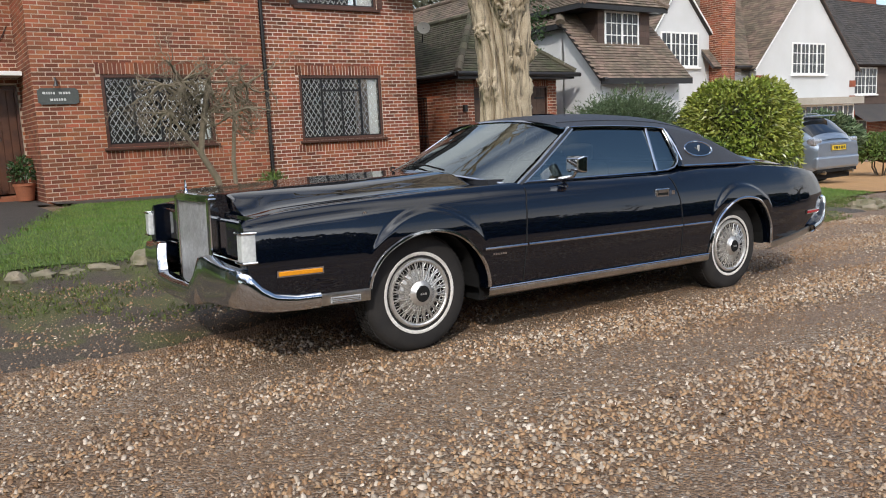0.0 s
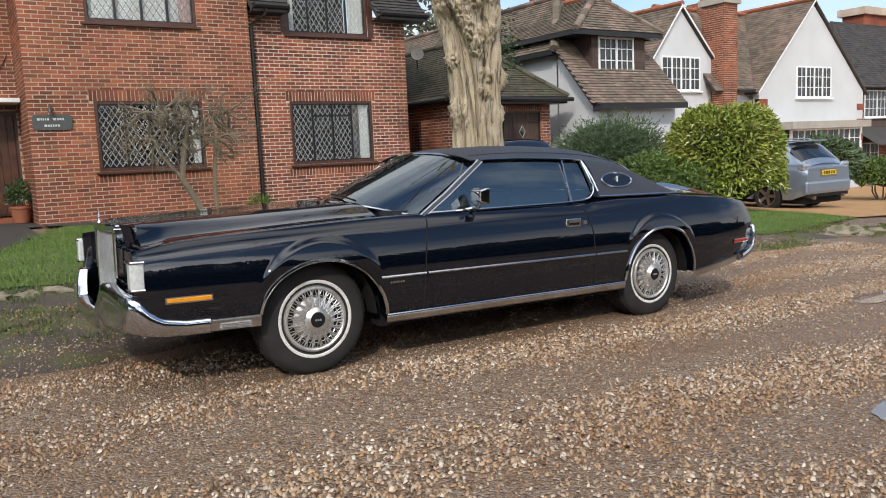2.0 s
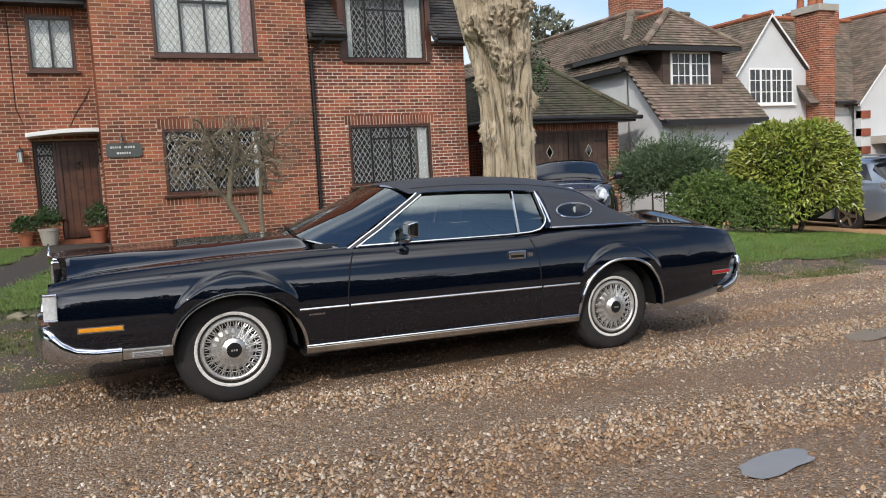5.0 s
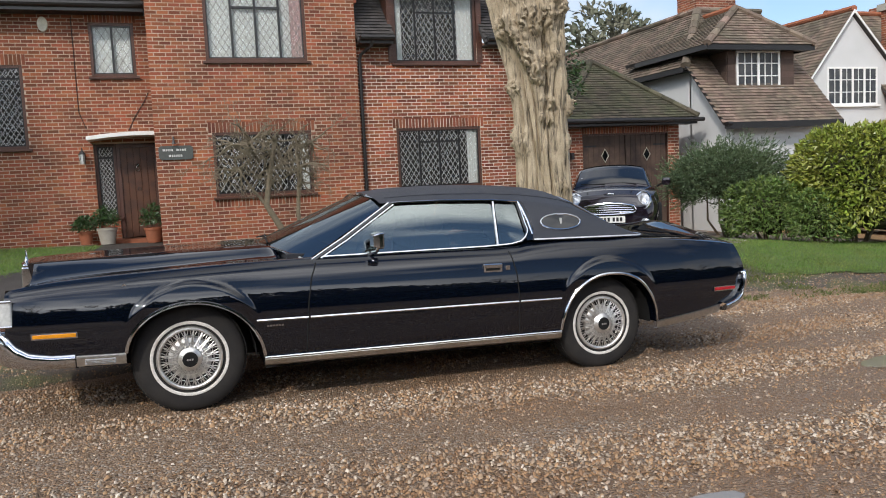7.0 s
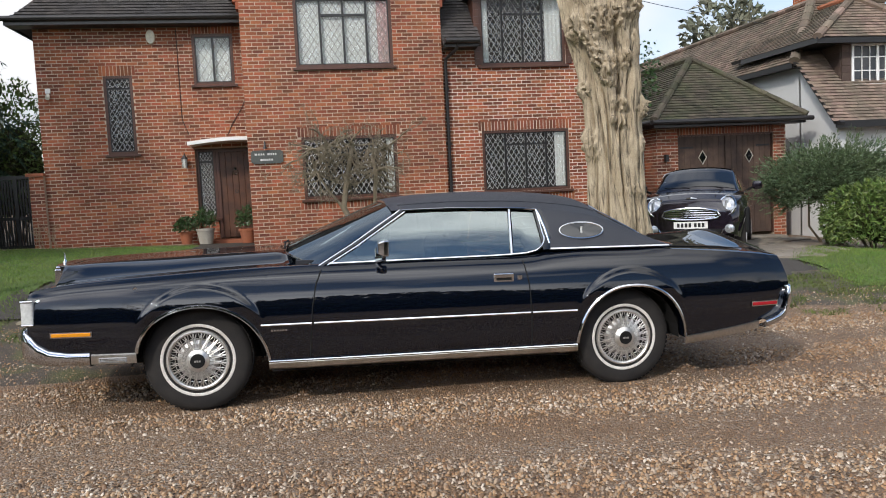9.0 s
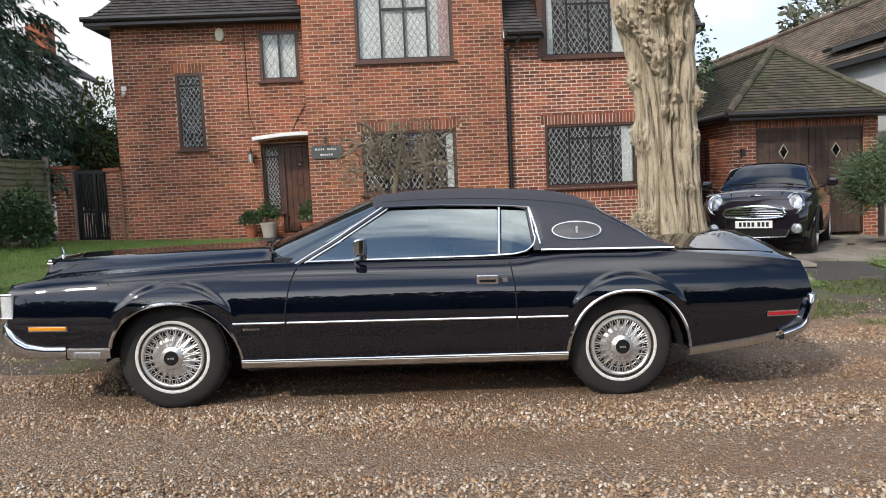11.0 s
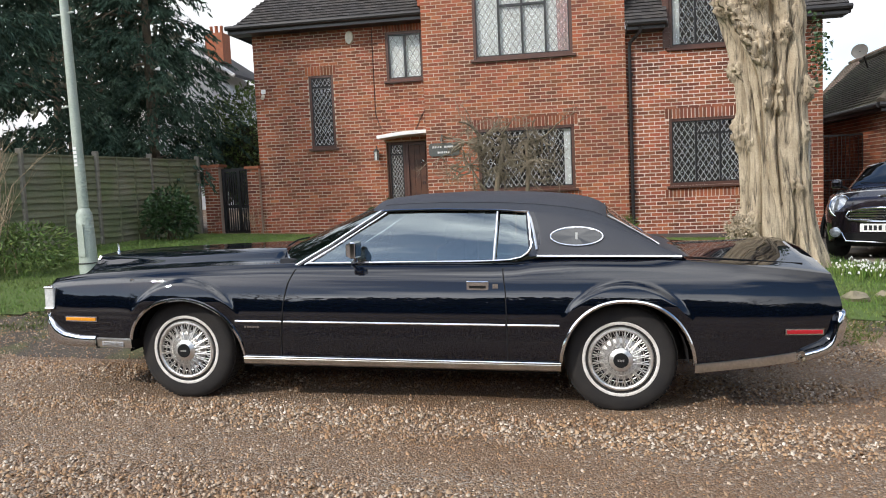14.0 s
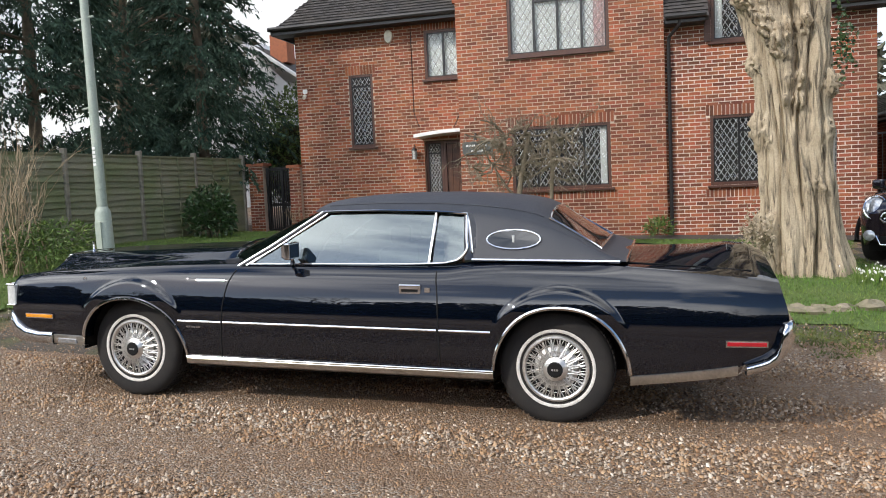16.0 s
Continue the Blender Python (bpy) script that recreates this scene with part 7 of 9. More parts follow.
    roof_slope(h, "dormer_roof", (e0, 14.0, ez), (0, -1, 0), (1.675, 0, dr), 14.0 - ey, ll, M_TILE, outline=[(0, 0), (14.0 - ey, 0), (14.0 - ey - 1.0, ll), (0, ll)])
    roof_slope(h, "dormer_roof", (e1, ey, ez), (0, 1, 0), (-1.675, 0, dr), 3.7, ll, M_TILE, outline=[(0, 0), (3.7, 0), (3.7, ll), (1.0, ll)])
    ridge(h, (e0, ey, ez + .03), (e0 + 1.675, ey + 1.0, ez + dr + .03), M_TILE, .10)
    ridge(h, (e1, ey, ez + .03), (e1 - 1.675, ey + 1.0, ez + dr + .03), M_TILE, .10)
    ridge(h, (e0 + 1.675, ey + 1.0, ez + dr + .03), (e0 + 1.675, 13.9, ez + dr + .03), M_TERRACOTTA, .10)
    part("dormer_fascia", Shape().box(e0, ey + .01, ez - .13, e1, ey + .05, ez + .0).box(e0 + .01, ey + .05, ez - .11, e1 - .01, yd + .02, ez - .08), M_BLACK, h)
    part("dormer_fascia", Shape().box(e0, ey + .05, ez - .12, e0 + .04, 13.5, ez).box(e0 + .04, ey + .1, ez - .1, a + .02, 13.0, ez - .07), M_BLACK, h)
    part("dormer_fascia", Shape().box(e1 - .04, ey + .05, ez - .12, e1, 13.5, ez), M_BLACK, h)
    # chimney
    ch = part("chimney", Shape().box(14.45, 15.2, 5.5, 15.95, 16.2, 7.35), M_MORTAR, h, "brick chimney stack")
    bricks_chimney(ch, 14.45, 15.2, 5.5, 1.5, 7.35)
    part("chimney_cap", Shape().box(14.35, 15.1, 7.35, 16.05, 16.3, 7.5), M_CONCRETE, ch)


def bricks_chimney(parent, x, y, z0, w, h, side=1.0):
    ob = bricks_mesh(brick_rows(w, h, [], z0), "brickwork", M_BRICK, parent, .008)
    ob.matrix_basis = pose(x, y, 0)
    tagged(ob, kind="stuff")
    ob = bricks_mesh(brick_rows(side, h, [], z0), "brickwork", M_BRICK, parent, .008)
    ob.matrix_basis = pose(x, y + side, 0, 0, 0, -90)
    tagged(ob, kind="stuff")


M_TIMBER_TILE = material("brown_hung_boards", (0.085, 0.055, 0.043), 0.8, second=(0.05, 0.034, 0.028), scale=3, bump=0.004, bump_scale=50, per="object", spread=.15)


def gable_house():
    h = thing("white_gabled_house", "white rendered gabled house with brown tiled roofs", "house", "", pose(0, 0, -.45))
    # small gable
    gy = 13.5
    L, R, A, ez, az, bz = 17.45, 20.95, 18.95, 4.75, 6.50, -.8
    ring = [(L, bz), (R, bz), (R, ez - .1), (A, az), (L, ez - .1)]
    part("wall", Shape().prism(ring, .25, Matrix.Translation((0, gy, 0))), M_RENDER, h, "white rendered gable wall")
    for (xa, xb, sg) in ((L - .25, A, 1), (R + .12, A, -1)):
        run, rise = abs(xb - xa), az + .12 - (ez - .28)
        ln = math.hypot(run, rise)
        roof_slope(h, "roof", (xa, gy - .14, ez - .28), (0, 1, 0), (sg * run, 0, rise), 8.0, ln, M_TILE, tw=.2, course=.13)
        e = Shape().add([(xa, gy - .16, ez - .28), (xb, gy - .16, az + .12), (xb, gy - .16, az + .03), (xa, gy - .16, ez - .36), (xa, gy - .1, ez - .28), (xb, gy - .1, az + .12), (xb, gy - .1, az + .03), (xa, gy - .1, ez - .36)],
                        [(0, 1, 2, 3), (7, 6, 5, 4), (0, 4, 5, 1), (3, 2, 6, 7)])
        part("bargeboard", e, M_WHITE, h)
    ridge(h, (A, gy - .14, az + .16), (A, gy + 8, az + .16), M_TERRACOTTA, .11)
    white_window(h, 17.98, gy - .03, 3.66, 2.04, 1.20, 2, 3, bays=4, row_heights=(.34, .66))
    # chimney between
    ch = part("chimney", Shape().box(20.65, 12.95, -.8, 21.40, 13.9, 6.7), M_MORTAR, h, "tall red brick chimney stack")
    bricks_chimney(ch, 20.65, 12.95, 2.6, .75, 6.7, .95)
    part("chimney_cap", Shape().box(20.55, 12.85, 6.7, 21.50, 14.0, 6.92), M_CONCRETE, ch)
    for x in (20.85, 21.2):
        part("chimney_pot", Shape().lathe([(.14, 0), (.12, .5), (.15, .55)], Matrix.Translation((x, 13.4, 6.95)), 12), M_TERRACOTTA, ch, smooth=True)
    ch = part("chimney", Shape().box(22.6, 15.3, 5.5, 24.6, 16.2, 7.3), M_MORTAR, h, "low brick chimney stack")
    bricks_chimney(ch, 22.6, 15.3, 5.5, 2.0, 7.3, .9)
    part("chimney_pot", Shape().lathe([(.15, 0), (.12, .6), (.15, .65)], Matrix.Translation((23.0, 15.7, 7.3)), 12), M_TERRACOTTA, ch, smooth=True)
    # link roof between chimney and the large gable
    yl, zl = 12.95, 3.62
    c, s = math.cos(radians(50)), math.sin(radians(50))
    roof_slope(h, "roof", (20.2, yl, zl), (1, 0, 0), (0, c, s), 6.5, 4.4, M_TILE, tw=.2, course=.13)
    ridge(h, (20.2, yl + 4.4 * c, zl + 4.4 * s + .05), (26.5, yl + 4.4 * c, zl + 4.4 * s + .05), M_TERRACOTTA, .11)
    part("wall", Shape().box(20.9, 13.3, -.8, 23.2, 13.6, 3.7), M_RENDER, h)
    part("gutter", Shape().tube([(21.4, yl - .05, zl), (22.7, yl - .05, zl + .02)], .06, 8), M_PIPE, h, smooth=True)
    for i in range(4):
        part("quoin", Shape().box(22.50, 12.76, 1.2 + i * .62, 22.95, 13.0, 1.46 + i * .62), M_BRICK, h, "red brick quoin")
    # large gable
    gy = 12.8
    L, R, A, ez, az = 22.5, 29.55, 25.85, 3.65, 6.95
    ring = [(L, -.8), (R, -.8), (R, ez + .1), (A, az), (L, ez + .1)]
    part("wall", Shape().prism(ring, .25, Matrix.Translation((0, gy, 0))), M_RENDER, h, "white rendered gable wall")
    for (xa, xb, sg) in ((L - .2, A, 1), (R + .2, A, -1)):
        run, rise = abs(xb - xa), az + .15 - (ez - .1)
        ln = math.hypot(run, rise)
        roof_slope(h, "roof", (xa, gy - .1, ez - .1), (0, 1, 0), (sg * run, 0, rise), 8.0, ln, M_TILE, tw=.2, course=.13)
        e = Shape().add([(xa, gy - .12, ez - .1), (xb, gy - .12, az + .15), (xb, gy - .12, az + .07), (xa, gy - .12, ez - .18), (xa, gy - .06, ez - .1), (xb, gy - .06, az + .15), (xb, gy - .06, az + .07), (xa, gy - .06, ez - .18)],
                        [(0, 1, 2, 3), (7, 6, 5, 4), (0, 4, 5, 1), (3, 2, 6, 7)])
        part("bargeboard", e, M_TIMBER_TILE if sg < 0 else M_WHITE, h)
    ridge(h, (A, gy - .1, az + .2), (A, gy + 8, az + .2), M_TERRACOTTA, .11)
    for i in range(4):
        part("quoin", Shape().box(29.1, gy - .02, 1.0 + i * .62, 29.58, gy + .2, 1.26 + i * .62), M_BRICK, h, "red brick quoin")
    white_window(h, 24.80, gy - .03, 3.36, 2.36, 1.22, 2, 3, bays=4)
    # bay window below
    part("bay_roof", Shape().box(23.0, 11.75, 2.15, 28.3, 12.9, 2.42), M_CONCRETE, h, "lead grey flat bay roof")
    part("bay_wall", Shape().box(23.3, 12.0, -.8, 28.0, 12.8, .75), M_RENDER, h)
    white_window(h, 23.3, 12.0, .78, 4.7, 1.36, 2, 3, bays=6, row_heights=(.7,))
    # brick house beyond
    b = thing("brick_house", "dark brick house with steep tiled roof", "house", "", pose(0, 0, -.45))
    part("wall", Shape().box(34.6, 16.0, -.8, 46, 16.3, 4.2), M_MORTAR, b)
    bk = bricks_mesh(brick_rows(11.4, 1.5, [], -.8), "brickwork", M_BRICK, b, .01)
    bk.matrix_basis = pose(34.6, 16.0, 0)
    tagged(bk, kind="stuff")
    for i in range(16):
        part("hung_board", Shape().box(34.6, 15.94, 1.5 + i * .17, 46, 16.0, 1.68 + i * .17), M_TIMBER_TILE, b)
    part("wall", Shape().box(34.6, 16.0, -.8, 34.9, 24, 4.2), M_TIMBER_TILE, b)
    roof_slope(b, "roof", (34.2, 15.5, 4.1), (1, 0, 0), (0, .66, .75), 12, 5.0, M_TILE_DARK, tw=.25, course=.16, outline=[(0, 0), (12, 0), (12, 5), (3.0, 5)])
    roof_slope(b, "roof", (34.2, 24, 4.1), (0, -1, 0), (.66, 0, .75), 8.5, 5.0, M_TILE_DARK, tw=.25, course=.16, outline=[(0, 0), (8.5, 0), (5.2, 5), (0, 5)])
    white_window(b, 35.4, 15.9, 2.65, 2.3, 1.35, 3, 3)
    white_window(b, 35.2, 15.9, .4, 1.6, 1.0, 2, 2)
    part("lean_to_roof", Shape().add([(34.3, 14.6, 1.3), (46, 14.6, 1.3), (46, 16, 2.2), (34.3, 16, 2.2)], [(0, 1, 2, 3)]), M_TILE_DARK, b)
    ch = part("chimney", Shape().box(40.4, 18.8, 4, 43.2, 20, 8.4), M_BRICK, b, "brick chimney stack")
    part("chimney_cap", Shape().box(40.2, 18.6, 8.4, 43.4, 20.2, 8.8), M_MORTAR, ch)


make_neighbour()
gable_house()


def far_left_house():
    h = thing("distant_house", "distant brick house with slate roof and chimney", "house")
    part("wall", Shape().box(-24, 31.4, -1, -15.9, 36, 6.9), M_RENDER, h)
    part("gable", Shape().prism([(-24, 6.9), (-15.9, 6.9), (-19.2, 10.0)], 4.4, Matrix.Translation((0, 31.5, 0))), M_RENDER, h)
    part("roof", Shape().add([(-15.4, 31.0, 7.55), (-15.4, 36.2, 7.55), (-17.9, 36.2, 9.25), (-17.9, 31.0, 9.25), (-15.4, 31.0, 7.40), (-15.4, 36.2, 7.40), (-17.9, 36.2, 9.10), (-17.9, 31.0, 9.10)], [(0, 1, 2, 3), (7, 6, 5, 4), (0, 3, 7, 4), (1, 0, 4, 5), (2, 1, 5, 6), (3, 2, 6, 7)]), M_TILE_DARK, h)
    part("barge", Shape().tube([(-15.4, 30.95, 7.45), (-17.9, 30.95, 9.15)], .10, 5), M_WHITE, h)
    c = part("chimney", Shape().box(-17.15, 31.6, 8.3, -16.2, 32.5, 9.75), M_TERRACOTTA, h)
    for x in (-16.95, -16.68, -16.4):
        part("chimney_pot", Shape().lathe([(.10, 0), (.08, .35), (.10, .4)], Matrix.Translation((x, 32.0, 9.75)), 10), M_TERRACOTTA, c, smooth=True)
    part("window", Shape().box(-17.6, 31.33, 4.6, -16.5, 31.42, 5.8), M_WHITE, h)


far_left_house()


# ---------------------------------------------------------------- distance: bare and green trees, far hedges
M_FAR = material("distant_tree_foliage", (0.10, 0.115, 0.075), 0.9, second=(0.16, 0.15, 0.11), scale=.4, amount=.8, per="island", spread=.3)


def far_tree(x, y, h, r, seed, mat=None, bare=False):
    t = thing("distant_tree", "tall unseen bare winter tree added for reflections" if bare else "tree with dull green crown for background and reflections", "tree", "distant trees")
    g = gz(x, y)
    rng = random.Random(seed)
    if bare:
        s = Shape()
        branchy(s, (x, y, g - .2), (0, 0, 1), h * .36, h * .028, 6, rng, spread=.5, up=.22, splits=(2, 3), segs=4, wiggle=.14, shrink=.72, sides=6)
        part("trunk", s, M_TWIG, t)
        return t
    part("trunk", Shape().tube([(x, y, g - .2), (x, y, g + h * .8)], [.25, .06], 6), M_TWIG, t)
    nr = np.random.default_rng(seed)
    p, u = lumpy(2600, (x, y, g + h * .62), (r, r, h * .42), nr, lumps=24, depth=.7)
    v, f = leaves(p, u, .55, nr, .5, .1)
    tagged(array_part("crown", v, f, mat or M_FAR, t), kind="stuff")
    return t


# bare trees and all at negative y are unseen, added to shape reflections
for i, (x, y, h, r, b) in enumerate(((9.0, 34, 9, 3, False), (24, 36, 12, 3.5, False), (31, 40, 11, 4, False), (50, 30, 10, 4, False), (-20, 26, 11, 4, False), (4, 44, 9, 4, False), (-28, 12, 12, 4, False), (-26, 2, 12, 4, True),
                                     (-22, -6, 8, 3.5, False), (-26, -1, 9, 4, False), (-19, -11, 7, 3.5, False), (-24, -30, 13, 0, True), (-7.5, -26, 14, 0, True), (1.5, -18, 12, 4, False), (-12, -19, 11, 4, False), (14, -19, 11, 4.5, False), (-3.5, -20, 12, 4, False), (6, -21, 11, 4, False), (24, -17, 11, 4, False), (-21, -18, 11, 4, False), (12, -26, 13, 0, True), (26, -26, 13, 0, True), (-27, -14, 13, 0, True), (30, -12, 13, 0, True))):
    far_tree(x, y, h * (.44 if y < -11.5 and not b else .85 if y < 0 else 1), r, 100 + i, bare=b)


def make_hedge(name, x0, x1, y, h, seed, label):
    t = thing(name, label, "hedge")
    nr = np.random.default_rng(seed)
    n = 9000
    x = nr.uniform(x0, x1, n)
    z = nr.uniform(0, 1, n) ** .8 * h * (1 + .12 * np.sin(x * 1.3) + .08 * np.sin(x * 3.1))
    p = np.stack([x, y + .35 * nr.normal(size=n), z - .5], axis=1)
    v, f = leaves(p, np.tile([[0, 1, .3]], (n, 1)), .45, nr, .5, .1)
    tagged(array_part("foliage", v, f, M_CONIFER, t), kind="stuff")
    part("shade_core", Shape().box(x0, y - .6, -.6, x1, y - .1, h * .82), M_SHADE, t)


# two unseen hedges behind the camera, added to block low sky in reflections
make_hedge("hedge", -40, -2, -12.5, 3.0, 65, "tall unseen hedge added across the lane to darken reflections")
make_hedge("hedge", -2, 40, -12.5, 2.6, 61, "long unseen hedge added across the lane to darken reflections")
make_hedge("hedge", -70, -22, 22, 4.0, 62, "far dark hedge behind the gardens")
make_hedge("hedge", 40, 80, 22, 4.0, 63, "far dark hedge behind the gardens")
make_hedge("hedge", -16, 30, 42, 3.0, 64, "far dark hedge behind the houses")

# ---------------------------------------------------------------- smaller cars
def plain_car(name, label, m, paint, L, W, shoulder, crown, bottom, taper, hubs, wr, arch_r, roof, mat_tyre_w=.20):
    """A smooth body in local axes (front towards -x), returned with its empty. roof: dict of tables for the cabin."""
    car = thing(name, label, "car", "", m)
    xs = set(-L / 2 + L * i / 90 for i in range(91))
    for hx in hubs:
        for e, s in ((hx - arch_r, 1), (hx + arch_r, -1)):
            for k in (-.001, 0, .002, .008, .02, .045):
                xs.add(e + s * k)
    xs = sorted(x for x in xs if -L / 2 <= x <= L / 2)
    rows = []
    for x in xs:
        zb = interp(x, bottom)
        for hx in hubs:
            u = (x - hx) / arch_r
            if abs(u) < 1:
                zb = max(zb, wr + arch_r * math.sqrt(1 - u * u) * .98)
        zs, zc, tp = interp(x, shoulder), interp(x, crown), interp(x, taper)
        w = W / 2 + tp
        half = [(w - .12, zb)]
        for i in range(15):
            t = i / 14
            z = zb + (zs - zb) * t
            y = w - .05 * (1 - smoothstep(.2, .55, z)) - .05 * smoothstep(zs - .22, zs, z) ** 1.6
            half.append((y, z))
        y0 = half[-1][0]
        for f in (.06, .16, .3, .5, .75, 1.0):
            half.append((y0 * (1 - f), zs + (zc - zs) * (1 - (1 - f) ** 2.4)))
        rows.append([(x, -y, z) for y, z in half] + [(x, y, z) for y, z in reversed(half[:-1])])
    s = Shape().grid(rows)
    k = len(rows[0])
    s.f.append(tuple(range(k)))
    s.f.append(tuple(reversed(range(len(s.v) - k, len(s.v)))))
    part("body", s, paint, car, smooth=True, angle=35)
    part("underbody", Shape().box(-L / 2 + .15, -W / 2 + .2, .18, L / 2 - .15, W / 2 - .2, .6), M_SEAM, car)
    # cabin
    def cab(x, s_):
        zb, zt = interp(x, shoulder) - .02, interp(x, roof["top"])
        yb, yt = W / 2 - .09 + interp(x, taper), interp(x, roof["half"])
        zr = zt - .07
        if s_ <= .5:
            t = s_ / .5
            return Vector((x, -(yb + (yt - yb) * t), zb + (zr - zb) * t))
        t = (s_ - .5) / .5
        return Vector((x, -yt * (1 - t), zr + .07 * (1 - (1 - t) ** 2.6)))
    xa, xb = roof["span"]
    rows = []
    for i in range(49):
        x = xa + (xb - xa) * i / 48
        row = [cab(x, q) for q in (0, .1, .2, .3, .4, .46, .5, .53, .57, .65, .75, .88, 1.0)]
        rows.append(row + [Vector((p.x, -p.y, p.z)) for p in reversed(row[:-1])])
    part("cabin", Shape().grid(rows), roof.get("paint", paint), car, smooth=True, angle=40)
    for nm, fa, fb, ga, gb in roof["glass"]:
        for sd in ((-1, 1) if nm == "side_window" else (0,)):
            if sd:
                rows = []
                for t in range(7):
                    q = t / 6
                    a, b = fa + (ga - fa) * q, fb + (gb - fb) * q
                    rows.append([Vector((p.x, sd * (-p.y + .006), p.z)) for p in (cab(a + (b - a) * j / 8, .10 + .36 * q) for j in range(9))])
            else:
                rows = []
                for t in range(9):
                    x = fa + (fb - fa) * t / 8
                    r = [cab(x, q) for q in ((.53, .6, .75, 1.0))]
                    if ga:
                        r = [cab(x, q) for q in ((.36, .5, .53, .6, .75, 1.0))]
                    r = [Vector((p.x, p.y, p.z + .008)) for p in r]
                    rows.append(r + [Vector((p.x, -p.y, p.z)) for p in reversed(r[:-1])])
            part(nm, Shape().grid(rows), M_DARKGLASS, car, smooth=True, angle=180)
    for hx in hubs:
        for sd in (-1, 1):
            mm = Matrix.Translation((hx, sd * (W / 2 - .13), wr)) @ Matrix(((1, 0, 0, 0), (0, 0, sd, 0), (0, 1, 0, 0), (0, 0, 0, 1)))
            t = part("wheel", Shape().lathe([(wr * .62, -.1), (wr * .93, -.10), (wr, -.07), (wr, .07), (wr * .94, .10), (wr * .74, .105), (wr * .68, .095)], mm, 36), M_RUBBER, car, "black tyre", smooth=True, angle=50)
            part("rim", Shape().lathe([(wr * .69, .09), (wr * .66, .10), (wr * .62, .06), (wr * .2, .03), (0, .03)], mm, 30), M_SEAM, t, smooth=True)
            sp = Shape()
            for i in range(roof.get("spokes", 5)):
                a = 2 * math.pi * i / roof.get("spokes", 5)
                sp.box(wr * .05, -.035, .055, wr * .66, .035, .085, mm @ Matrix.Rotation(a, 4, "Z"))
            sp.lathe([(wr * .70, .088), (wr * .69, .103), (wr * .63, .100), (wr * .62, .08)], mm, 30)
            part("alloy_spokes", sp, M_STEEL, t, "silver alloy wheel spokes")
    return car


def bars(parent, m, w, h, n, mat_plate, label):
    p = part("number_plate", Shape().box(-w / 2, -.008, -h / 2, w / 2, .008, h / 2, m), mat_plate, parent, label)
    for i in range(n):
        x = -w / 2 + w * (.10 + .80 * (i + (.4 if i > n / 2 else 0)) / n)
        part("plate_bar", Shape().box(x, -.011, -h * .30, x + w * .075, -.0075, h * .30, m), M_BLACK, p)
    return p


M_MINIPAINT = material("dark_aubergine_paint", (0.010, 0.007, 0.012), 0.15, second=(0.014, 0.009, 0.015), scale=2, coat=1.0, spec=.5, fine=.05)
M_MINIROOF = material("silver_grey_roof", (0.20, 0.20, 0.22), 0.2, coat=1.0)
M_SUV = material("pale_blue_silver_paint", (0.30, 0.36, 0.44), 0.28, metal=.6, second=(0.26, 0.31, 0.38), scale=2, coat=1.0, fine=.04)
M_YELLOW = material("yellow_plate", (0.75, 0.52, 0.03), 0.5, scale=20)
M_HEADLIGHT = material("headlamp_glass", (0.55, 0.58, 0.60), 0.08, metal=.5, coat=1.0, scale=25, second=(.2, .2, .22), amount=.7)


